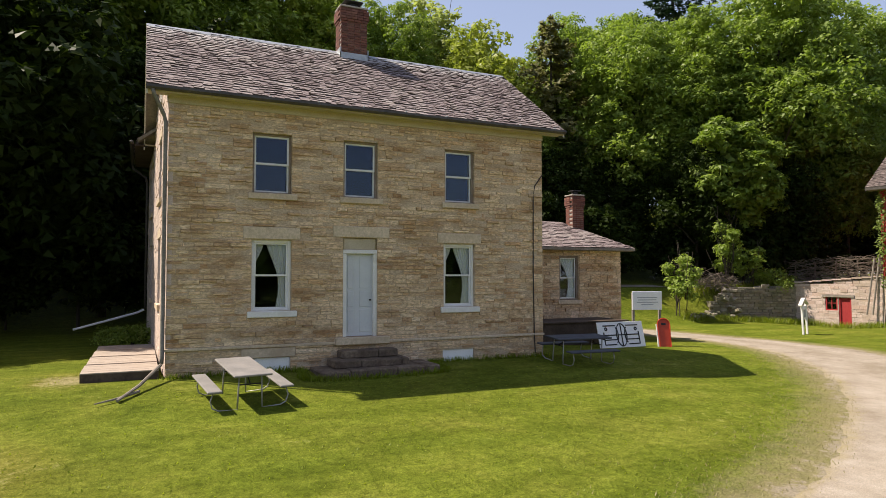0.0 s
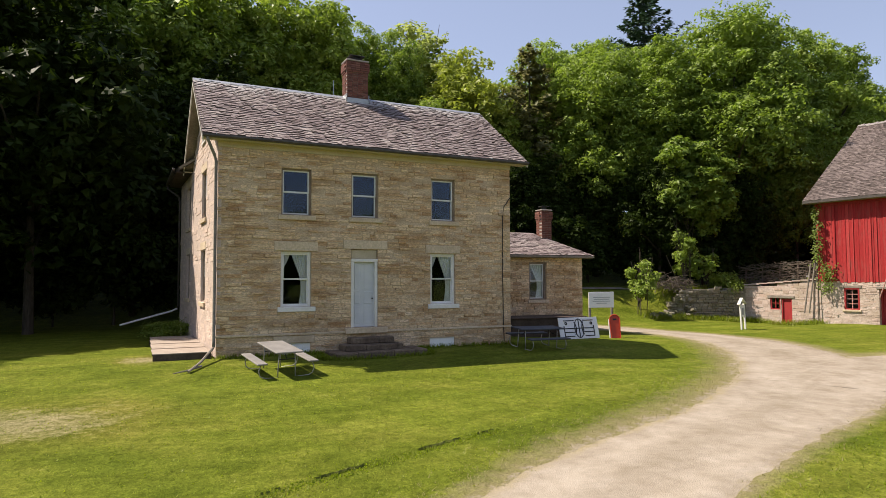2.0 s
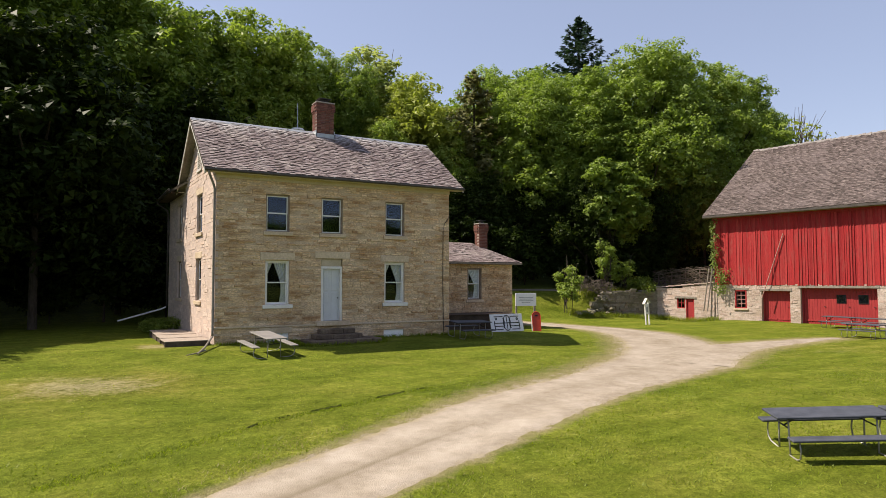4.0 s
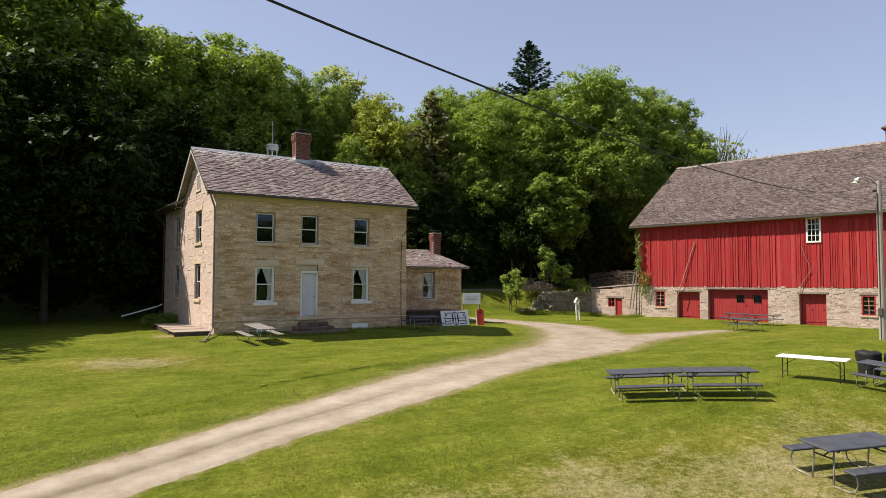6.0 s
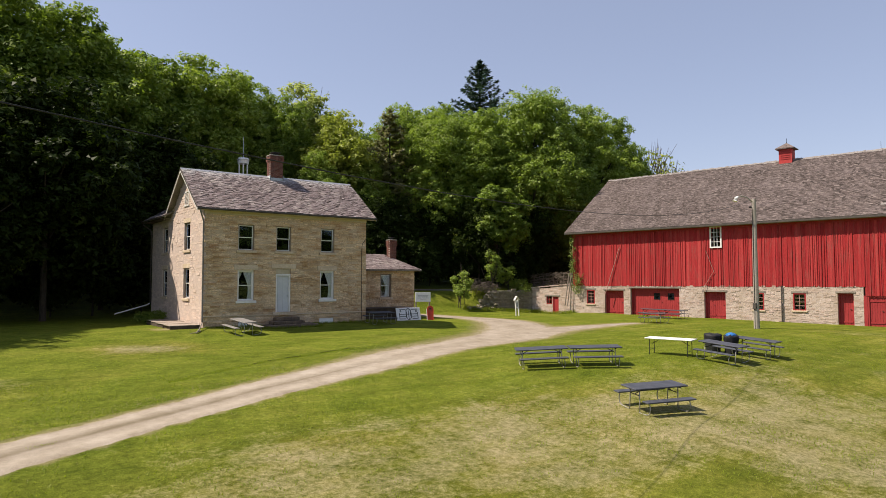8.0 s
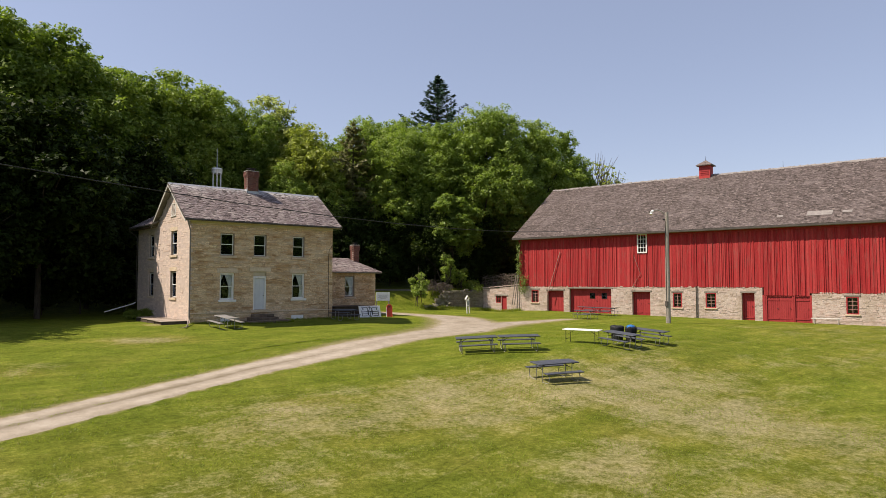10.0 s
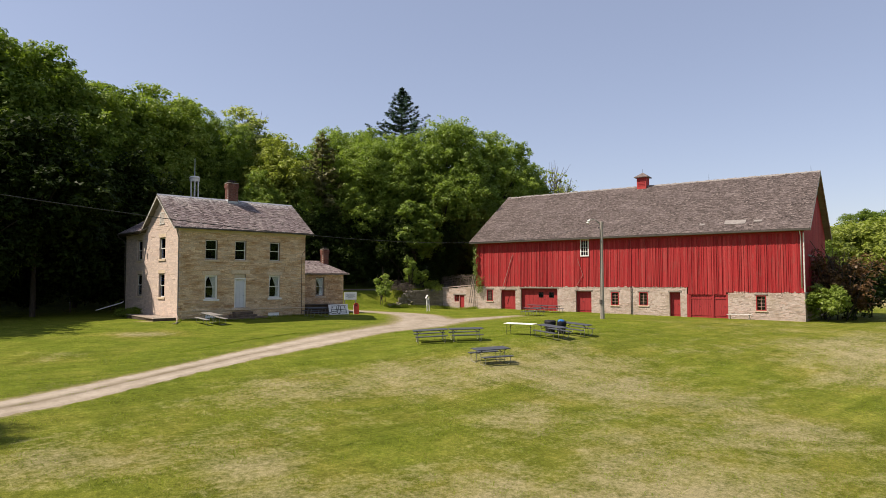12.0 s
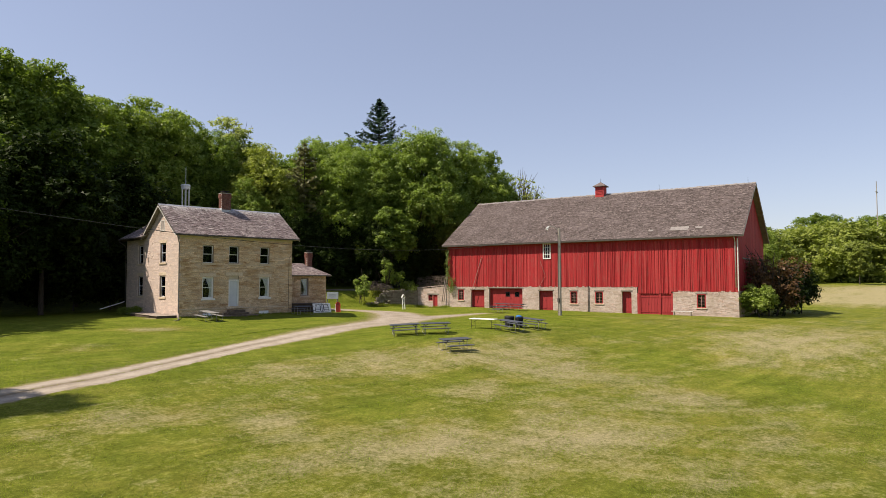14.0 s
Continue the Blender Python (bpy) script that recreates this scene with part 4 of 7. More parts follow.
rnd = random.Random(11)
front_block = [*[(w[0], w[1], w[2], w[3]) for w in front_holes], *upper_sills, *lower_sills, *lintels, (4.13, 5.64, 0.60, 0.80), (1.75, 3.1, 0.37, 0.60), (0, HW, BELT, BELT + 0.07)]
stones = uneven(courses(HW, HH - 0.22, front_block, rnd, 0.070, 0.140, 0.16, 0.56), rnd, 0.2, 0.010)
near = [s for s in stones if s[2] > 0.75 and s[3] < 2.75 and s[0] > 2.9][:300]
nearset = set(near)
rest = Shape()
for s in stones:
    if s not in nearset:
        add_stone(rest, *s, proud_of(rnd), rnd, 0.007)
for s in courses(HW, 0.7, [], rnd, 0.15, 0.22, 0.3, 0.7):
    add_stone(rest, s[0], s[1], s[2] - 0.7, s[3] - 0.7, 0.012, rnd, 0.016)
tagged(part("stonework", loose_mesh(rest, "stonework", STONE), STONE, wall_f), kind="stuff")
unit = []
for k in range(6):
    back_v, front_v = stone_geometry(rnd, 0.012, 0.03)
    me = bpy.data.meshes.new("stone")
    me.from_pydata(back_v + front_v, [], [(4, 5, 6, 7), (0, 1, 5, 4), (1, 2, 6, 5), (2, 3, 7, 6), (3, 0, 4, 7)])
    me.materials.append(STONE_OB)
    unit.append(me)
for x0, x1, z0, z1 in near:
    ob = new("stone", rnd.choice(unit))
    ob.parent = wall_f
    pr = max(0.002, proud_of(rnd))
    ob.matrix_basis = Matrix.LocRotScale((x0 + 0.005, -pr, z0 + 0.005), None, (x1 - x0 - 0.010, 0.03 + pr, z1 - z0 - 0.010))
left_block = [*left_wins, vent_hole, *[(a - 0.1, b + 0.14, c - 0.16, c) for a, b, c, d in left_wins], *[(a - 0.15, b + 0.15, d, d + 0.3) for a, b, c, d in left_wins]]
rest = Shape(LEFT)
for s in courses(HD, RZ, left_block, rnd, 0.10, 0.18, 0.25, 0.65, gable_top):
    add_stone(rest, *s, proud_of(rnd, 0.55) * 0.4, rnd, 0.007)
tagged(part("stonework", loose_mesh(rest, "stonework", STONE_W), STONE_W, wall_l), kind="stuff")
for a, b, c, d in left_wins:
    part("lintel", Shape(LEFT).box(a - 0.14, b + 0.14, -0.022, 0.012, d + 0.006, d + 0.28, b=0.01), DRESSED, house)


# roofs
def roof_slab(name, corners, thick, material, parent, label=""):
    """A sloping slab under the shingles from its four upper corners."""
    p = [Vector(c) for c in corners]
    n = (p[1] - p[0]).cross(p[3] - p[0]).normalized()
    n = n if n.z > 0 else -n
    s = Shape().add([q - n * 0.012 for q in p] + [q - n * thick for q in p], [(0, 1, 2, 3), (7, 6, 5, 4), (0, 4, 5, 1), (1, 5, 6, 2), (2, 6, 7, 3), (3, 7, 4, 0)])
    return part(name, s, material, parent, label)


def shingles(eave_l, eave_r, ridge_l, ridge_r, expo, wide, rnd, lift=0.014):
    """Shingles (four upper corners and four lower each) in courses from eave to ridge of a slope; the top edge may be shorter (a hip)."""
    el, er, rl, rr = (Vector(c) for c in (eave_l, eave_r, ridge_l, ridge_r))
    rows = max(1, int((rl - el).length / expo))
    n = (er - el).cross(rl - el).normalized()
    n = n if n.z > 0 else -n
    along = (er - el).normalized()
    out = []
    for r in range(rows):
        t0, t1 = r / rows, min(1.0, (r + 1.25) / rows)
        a0, b0 = el.lerp(rl, t0), er.lerp(rr, t0)
        a1 = el.lerp(rl, t1)
        length, x = (b0 - a0).length, -rnd.uniform(0, wide)
        up = a1 - a0
        up -= along * up.dot(along)
        shift0, shift1 = 0.0, (a1 - a0).dot(along)
        end1 = (er.lerp(rr, t1) - a0).dot(along)
        while x < length:
            w = rnd.uniform(wide * 0.6, wide * 1.35)
            s, e = max(0.0, x), min(length, x + w)
            x += w
            if e - s < 0.02:
                continue
            s1, e1 = max(s, shift1), min(e, end1)
            if e1 - s1 < 0.01:
                s1 = e1 = min(max((s + e) / 2, shift1), end1)
                e1 += 0.01
            g, k = 0.003, rnd.uniform(-0.045, 0.035)
            h = lift * rnd.uniform(0.7, 1.6)
            tip = rnd.uniform(-0.004, 0.016) if rnd.random() < 0.85 else rnd.uniform(0.01, 0.035)
            low0, low1 = a0 + along * (s + g) + up.normalized() * k, a0 + along * (e - g) + up.normalized() * (k + rnd.uniform(-0.012, 0.012))
            top0, top1 = a0 + along * (s1 + g) + up, a0 + along * (e1 - g) + up
            out.append([low0 + n * (h + tip), low1 + n * (h + tip * 0.4), top1 + n * 0.001, top0 + n * 0.001, low0 - n * 0.008, low1 - n * 0.008])
    return out


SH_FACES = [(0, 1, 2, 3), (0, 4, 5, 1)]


def lay_shingles(pieces, parent, joined_mat, piece_mat=None, pick=None, butt=None):
    """Lays the pieces that pick() takes as objects of their own, up to 300, the rest as one mesh."""
    rest, count = Shape(), 0
    for p in pieces:
        if pick and count < 300 and pick(p[0]):
            o = p[0]
            me = bpy.data.meshes.new("shingle")
            me.from_pydata([tuple(q - o) for q in p], [], SH_FACES)
            me.materials.append(piece_mat)
            # butt end in its own tone; BUTT's has the course shadow painted in
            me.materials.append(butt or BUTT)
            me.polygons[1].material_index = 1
            ob = new("shingle", me)
            ob.parent, ob.location = parent, o
            count += 1
        else:
            rest.add(p, SH_FACES)
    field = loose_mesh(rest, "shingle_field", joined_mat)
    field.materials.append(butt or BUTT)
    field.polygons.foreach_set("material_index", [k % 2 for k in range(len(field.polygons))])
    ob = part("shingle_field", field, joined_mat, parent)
    ob["kind"] = "stuff"
    return ob



X0, X1 = -0.52, 11.30
EB = 2 * RY - EY
main_roof = roof_slab("roof", [(X0, EY, EZ), (X1, EY, EZ), (X1, RY, RZ), (X0, RY, RZ)], 0.10, OLDWOOD, house, "weathered grey-brown wood shingle roof")
rear_roof = roof_slab("roof", [(X0, EB, EZ), (X1, EB, EZ), (X1, RY, RZ), (X0, RY, RZ)], 0.10, OLDWOOD, house)
rnd = random.Random(5)
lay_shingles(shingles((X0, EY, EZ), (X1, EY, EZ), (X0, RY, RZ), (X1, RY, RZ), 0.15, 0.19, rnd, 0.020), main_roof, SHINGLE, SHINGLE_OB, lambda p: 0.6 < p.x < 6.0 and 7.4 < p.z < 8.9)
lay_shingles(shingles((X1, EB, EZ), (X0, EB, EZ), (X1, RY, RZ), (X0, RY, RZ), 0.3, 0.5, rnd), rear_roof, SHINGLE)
cap = Shape()
x = X0
while x < X1:
    w = min(rnd.uniform(0.5, 0.8), X1 - x)
    cap.add([(x, RY - 0.17, RZ - 0.10), (x + w - 0.01, RY - 0.17, RZ - 0.10), (x + w - 0.01, RY, RZ + 0.035), (x, RY, RZ + 0.035), (x, RY + 0.17, RZ - 0.10), (x + w - 0.01, RY + 0.17, RZ - 0.10)], [(0, 1, 2, 3), (3, 2, 5, 4)])
    x += w
part("ridge_cap", cap, LEAD, main_roof, "pale worn ridge boards")
# verge boards, soffits and gutter
for x in (X0, X1 - 0.04):
    for ye in (EY, EB):
        n = Shape()
        n.add([(x, ye, EZ - 0.02), (x, RY, RZ - 0.02), (x, RY, RZ - 0.24), (x, ye, EZ - 0.22), (x + 0.04, ye, EZ - 0.02), (x + 0.04, RY, RZ - 0.02), (x + 0.04, RY, RZ - 0.24), (x + 0.04, ye, EZ - 0.22)],
              [(0, 1, 2, 3), (7, 6, 5, 4), (0, 4, 5, 1), (3, 2, 6, 7), (0, 3, 7, 4), (1, 5, 6, 2)])
        part("verge_board", n, WORNWHITE, house, "white verge board along the gable")
for y0, y1 in ((EY + 0.03, 0.0), (2 * RY, EB - 0.03)):
    part("soffit", Shape().box(X0 + 0.04, X1 - 0.04, y0, y1, EZ - 0.14, EZ - 0.10), CREAM, house)
part("fascia", Shape().box(X0 + 0.04, X1 - 0.04, EY - 0.005, EY + 0.03, EZ - 0.16, EZ - 0.02), CREAM, house)
gut = Shape()
prof = [(-0.01, 0.0), (-0.115, -0.005), (-0.125, -0.07), (-0.085, -0.115), (-0.02, -0.11), (-0.012, -0.095), (-0.08, -0.10), (-0.11, -0.065), (-0.10, -0.012)]
gut.add([(x, EY + py, EZ - 0.015 + pz) for x in (X0, X1) for py, pz in prof], [(i, (i + 1) % 9, (i + 1) % 9 + 9, i + 9) for i in range(9)] + [tuple(range(9)), tuple(range(9, 18))[::-1]])
gutter = part("gutter", gut, GUTTER, house, "dull metal eaves gutter")
for k in range(10):
    part("gutter_strap", Shape().box(X0 + 0.4 + k * 1.22, X0 + 0.43 + k * 1.22, EY - 0.13, EY + 0.1, EZ - 0.02, EZ + 0.012), LEAD, gutter)
down = Shape().tube([(X0 + 0.15, EY - 0.06, EZ - 0.12), (X0 + 0.17, EY - 0.05, EZ - 0.22), (-0.12, -0.10, EZ - 0.62), (-0.07, -0.08, EZ - 0.8), (-0.07, -0.08, 3.4), (-0.07, -0.08, 0.50), (-0.08, -0.14, 0.36)], 0.048, 8)
smooth(part("downpipe", down, PIPEGREY, house, "grey metal downpipe at the corner, kicked out at its foot"))
part("cable", Shape().tube([(10.68, -0.04, 5.55), (10.42, -0.03, 5.2), (10.36, -0.03, 4.9), (10.34, -0.03, 2.6), (10.36, -0.03, 0.8), (10.37, -0.06, 0.1)], 0.016, 6), DARKIRON, house, "black cable running down the wall")

# rear wing's roof, its eave on the west side
wing = [(-0.72, EB - 0.6, 6.98), (-0.88, HD + 0.45, 6.98), (3.35, HD + 0.45, 9.45), (3.35, RY, 9.45)]
wr = roof_slab("roof", wing, 0.10, OLDWOOD, house)
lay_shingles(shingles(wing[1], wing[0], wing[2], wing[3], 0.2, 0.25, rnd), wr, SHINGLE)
wing2 = [(7.3, HD + 0.45, 6.98), (7.3, EB - 0.6, 6.98), (3.35, RY, 9.45), (3.35, HD + 0.45, 9.45)]
roof_slab("roof", wing2, 0.10, OLDWOOD, house)
part("soffit", Shape().box(-0.80, 0.0, 2 * RY + 0.1, HD + 0.45, 6.80, 6.84), DARKWOOD, house)
part("gutter", Shape().box(-0.95, -0.83, EB - 0.3, HD + 0.5, 6.86, 6.97, b=0.03), GUTTER, house)
smooth(part("downpipe", Shape().tube([(-0.90, HD + 0.35, 6.9), (-0.86, HD + 0.3, 6.7), (-0.42, HD + 0.1, 6.35), (-0.36, HD + 0.06, 6.1), (-0.36, HD + 0.06, 1.2)], 0.045, 8), GUTTER, house))
g = Shape(Matrix.Translation((0, HD, 0)))
g.poly([(0.0, HH), (7.0, HH), (3.4, 9.3)], -0.4, 0.0)
part("gable", g, MORTAR, house)


def chimney(name, x, y, z0, z1, w, d, parent, courses_n, pieces):
    """A brick stack: bricks in bond, a corbelled head, lead flashing and an iron cowl."""
    core = part(name, Shape().box(x - w / 2 + 0.012, x + w / 2 - 0.012, y - d / 2 + 0.012, y + d / 2 - 0.012, z0, z1), BRICKMORTAR, parent, "red brick chimney stack")
    r = random.Random(int(x * 10))
    h = (z1 - z0) / courses_n
    mesh = {}
    for k in range(courses_n):
        out = 0.05 if courses_n - 5 <= k < courses_n - 1 else (0.025 if k == courses_n - 6 else 0.0)
        z = z0 + k * h
        for axis in (0, 1):
            for sgn in (-1, 1):
                length = (w if axis == 0 else d) + 2 * out
                nb = max(2, round(length / 0.21))
                for i in range(nb):
                    bl = length / nb
                    off = -length / 2 + i * bl
                    if k % 2 and i == 0 and axis == 1:
                        continue
                    key = (round(bl, 3), axis)
                    if key not in mesh:
                        s = Shape().box(0.005, bl - 0.005, -0.02, 0.02, 0.006, h - 0.006) if axis == 0 else Shape().box(-0.02, 0.02, 0.005, bl - 0.005, 0.006, h - 0.006)
                        mesh[key] = s.mesh("brick", BRICK)
                    ob = new("brick", mesh[key])
                    ob.parent = core
                    e = r.uniform(-0.004, 0.004)
                    ob.location = (x + off, y + sgn * (d / 2 + out - 0.014 + e), z) if axis == 0 else (x + sgn * (w / 2 + out - 0.014 + e), y + off, z)
    part("chimney_head", Shape().box(x - w / 2 - 0.04, x + w / 2 + 0.04, y - d / 2 - 0.04, y + d / 2 + 0.04, z1 - 0.03, z1 + 0.03, b=0.01), BRICKMORTAR, core)
    part("cowl", Shape().tube([(x, y, z1), (x, y, z1 + 0.17)], w * 0.24, 12).box(x - w * 0.36, x + w * 0.36, y - w * 0.36, y + w * 0.36, z1 + 0.19, z1 + 0.225, b=0.01).tube([(x - 0.1, y, z1 + 0.1), (x - 0.1, y, z1 + 0.2)], 0.02, 6).tube([(x + 0.1, y, z1 + 0.1), (x + 0.1, y, z1 + 0.2)], 0.02, 6), DARKIRON, core, "black iron chimney cowl")
    return core


CX, CY = 5.57, RY - 0.06
ch = chimney("chimney", CX, CY, RZ - 0.75, RZ + 1.42, 0.86, 0.62, house, 27, True)
fl = Shape().box(CX - 0.47, CX + 0.47, CY - 0.36, CY - 0.33, RZ - 0.52, RZ - 0.10).box(CX - 0.47, CX - 0.44, CY - 0.36, CY + 0.36, RZ - 0.45, RZ + 0.06).box(CX + 0.44, CX + 0.47, CY - 0.36, CY + 0.36, RZ - 0.45, RZ + 0.06)
part("flashing", fl, LEAD, ch, "grey lead flashing")

# ---- the low kitchen wing ----
annex = thing("kitchen_wing", pose(0, 0, 0), "low single-storey limestone kitchen wing with a hipped shingle roof", "house wing")
AX1, AY, AH, AD = 18.3, 5.4, 3.55, 4.8
aw = (15.12, 16.08, 1.45, 3.28)
s = Shape(Matrix.Translation((HW, AY, 0)))
for a, b, c, d in free_rects(AX1 - HW, AH, [(aw[0] - HW, aw[1] - HW, aw[2], aw[3])]):
    s.box(a, b, 0.012, 0.4, -0.9 if c == 0 else c, d)
s.box(AX1 - HW - 0.4, AX1 - HW, 0.4, AD, -0.9, AH).box(0, AX1 - HW - 0.4, AD - 0.3, AD, -0.9, AH).box(0.1, AX1 - HW - 0.4, 1.9, 2.0, 0, AH)
aw_ob = part("wall", s, MORTAR, annex, "coursed buff limestone wall")
rest = Shape(Matrix.Translation((HW, AY, 0)))
for st in courses(AX1 - HW, AH, [(aw[0] - HW - 0.02, aw[1] - HW + 0.02, aw[2] - 0.16, aw[3] + 0.02)], rnd, 0.09, 0.17, 0.22, 0.6):
    add_stone(rest, *st, rnd.uniform(-0.004, 0.018) if rnd.random() < 0.7 else rnd.uniform(0.014, 0.034), rnd, 0.010)
tagged(part("stonework", loose_mesh(rest, "stonework", STONE), STONE, aw_ob), kind="stuff")
rest = Shape(Matrix.Translation((AX1, AY, 0)) @ pose(0, 0, 0, 0, 0, 90))
for st in courses(AD, AH, [], rnd, 0.09, 0.17, 0.22, 0.6):
    add_stone(rest, *st, rnd.uniform(-0.004, 0.018) if rnd.random() < 0.7 else rnd.uniform(0.014, 0.034), rnd, 0.010)
tagged(part("stonework", loose_mesh(rest, "stonework", STONE), STONE, aw_ob), kind="stuff")
window_at(annex, Matrix.Translation((HW, AY, 0)), aw[0] - HW, aw[1] - HW, aw[2], aw[3], WORNWHITE, casing=BROWNTRIM, fw=0.085)
curtain(Matrix.Translation((0, AY, 0)), aw[0] + 0.08, aw[1] - 0.08, 1.55, 3.2, 0.225, 0.0, 1.0)
AE, ARZ = 3.63, 4.92
AYR = AY + AD / 2
c0, c1 = (HW, AY - 0.4, AE), (AX1 + 0.45, AY - 0.4, AE)
c2, c3 = (AX1 + 0.45, AY + AD + 0.4, AE), (HW, AY + AD + 0.4, AE)
r0, r1 = (HW, AYR, ARZ), (AX1 - 1.4, AYR, ARZ)
ar = roof_slab("roof", [c0, c1, r1, r0], 0.10, OLDWOOD, annex, "pale weathered shingle hip roof")
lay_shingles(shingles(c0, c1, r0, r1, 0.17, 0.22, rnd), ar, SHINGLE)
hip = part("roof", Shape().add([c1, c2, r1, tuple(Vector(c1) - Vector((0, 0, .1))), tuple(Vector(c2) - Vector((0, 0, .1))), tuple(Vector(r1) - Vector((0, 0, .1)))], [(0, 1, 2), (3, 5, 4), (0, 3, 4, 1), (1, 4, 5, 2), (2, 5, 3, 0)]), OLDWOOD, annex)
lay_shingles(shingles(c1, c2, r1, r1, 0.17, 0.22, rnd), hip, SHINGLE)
roof_slab("roof", [c2, c3, r0, r1], 0.10, OLDWOOD, annex)
part("eave_board", Shape().box(HW, AX1 + 0.45, AY - 0.42, AY - 0.38, AE - 0.11, AE - 0.02).box(AX1 + 0.41, AX1 + 0.45, AY - 0.38, AY + AD + 0.4, AE - 0.11, AE - 0.02), OLDWOOD, annex)
part("soffit", Shape().box(HW, AX1 + 0.41, AY - 0.38, AY, AE - 0.13, AE - 0.10), OLDWOOD, annex)
chimney("chimney", 17.35, AYR - 0.45, ARZ - 0.75, ARZ + 1.18, 0.60, 0.52, annex, 21, False)
# timber stoop before the kitchen wing
stoop = thing("stoop", pose(0, 0, 0), "dark low timber stoop before the kitchen wing", "stoop")
for k in range(9):
    y = 3.4 + k * 0.22
    part("board", Shape().box(10.76, 17.0, y, y + 0.21, 0.66, 0.71, b=0.006), DARKWOOD, stoop)
part("stoop_base", Shape().box(10.8, 16.9, 3.5, 5.36, -0.6, 0.655), DARKWOOD, stoop)

# ---- belfry behind the house ----
belfry = thing("belfry", pose(10.5, 23.3, ground_z(10.5, 23.3)), "white open belfry with slim posts and a mast", "belfry")
gz = ground_z(10.5, 23.3)
part("tower", Shape().box(-1.0, 1.0, -1.0, 1.0, -0.5, 10.6 - gz), OLDWOOD, belfry)
part("belfry_floor", Shape().box(-0.62, 0.62, -0.62, 0.62, 10.6 - gz, 10.8 - gz, b=0.03), WHITE, belfry)
for k in range(6):
    a = math.pi / 3 * k + 0.2
    part("post", Shape().tube([(0.43 * math.cos(a), 0.43 * math.sin(a), 10.8 - gz), (0.43 * math.cos(a), 0.43 * math.sin(a), 14.08 - gz)], 0.065, 6), WHITE, belfry)
part("belfry_head", Shape().tube([(0, 0, 14.05 - gz), (0, 0, 14.3 - gz), (0, 0, 14.45 - gz)], 0.52, 16, 0.54).tube([(0, 0, 14.45 - gz), (0, 0, 14.5 - gz), (0, 0, 14.62 - gz)], 0.62, 16, 0.48), WHITE, belfry)
part("mast", Shape().tube([(0, 0, 14.55 - gz), (0, 0, 16.7 - gz)], 0.055, 6, 0.03), LEAD, belfry)


# ---- the red barn ----
BU = Vector((0.1955, -0.9807, 0)).normalized()
BANG = math.degrees(math.atan2(BU.y, BU.x))
BARN_M = pose(38.17, 6.4, 0, 0, 0, BANG)
barn = thing("barn", BARN_M, "long red board barn on a pale stone base, shingle roof", "barn")
BL, BD, BT = 35.1, 17.6, 7.62       # length, depth, wall top
BRY, BRZ, BEY, BEZ = 8.8, 13.9, -0.62, 7.56


def wood_foot(u):
    """Lower edge of the boarding along the front."""
    return 2.24 if u < 24.85 else (1.56 if u < 28.55 else 1.78)


bwins = [(1.55, 2.42, 0.50, 1.86), (17.0, 17.85, 0.30, 1.70), (20.0, 20.92, 0.34, 1.70), (31.05, 31.92, 0.07, 1.50)]
bdoors = [(3.50, 5.46, -0.7, 1.80), (6.15, 10.80, -0.7, 2.02), (13.0, 14.80, -0.75, 1.74), (23.1, 24.16, -0.95, 1.72)]
base_segments = [(0.0, 24.8, 2.30), (28.6, BL, 1.84)]
rnd = random.Random(21)
for a, b, top in base_segments:
    holes = [(h[0] - a, h[1] - a, h[2] + 1.6, h[3] + 1.6) for h in bwins + bdoors if a <= h[0] < b]
    s = Shape(Matrix.Translation((a, 0, -1.6)))
    for p, q, c, d in free_rects(b - a, top + 1.6, holes):
        s.box(p, q, 0.004, 0.5, c, d)
    base = part("stone_base", s, MORTAR_B, barn, "pale rubble limestone base wall")
    rest = Shape(Matrix.Translation((a, 0, -1.6)))
    block = [*holes, *[(h[0] - 0.14, h[1] + 0.14, h[3], h[3] + 0.16) for h in holes]]
    for st in uneven(courses(b - a, top + 1.6, block, rnd, 0.09, 0.17, 0.13, 0.40), rnd, 0.4, 0.02):
        add_stone(rest, *st, rnd.uniform(-0.026, 0.018), rnd, 0.006)
    tagged(part("stonework", loose_mesh(rest, "stonework", RUBBLE), RUBBLE, base), kind="stuff")
end = part("stone_base", Shape().box(BL - 0.5, BL, 0.5, BD, -1.6, 1.84).box(0.0, 0.5, 0.5, BD, -1.6, 2.3).box(0.5, BL - 0.5, BD - 0.5, BD, -1.6, 2.3), MORTAR, barn)
rest = Shape(Matrix.Translation((BL, 0, -1.6)) @ pose(0, 0, 0, 0, 0, 90))
for st in courses(BD, 3.44, [], rnd, 0.12, 0.24, 0.2, 0.6):
    add_stone(rest, *st, rnd.uniform(-0.012, 0.016), rnd, 0.006)
tagged(part("stonework", loose_mesh(rest, "stonework", RUBBLE), RUBBLE, end), kind="stuff")
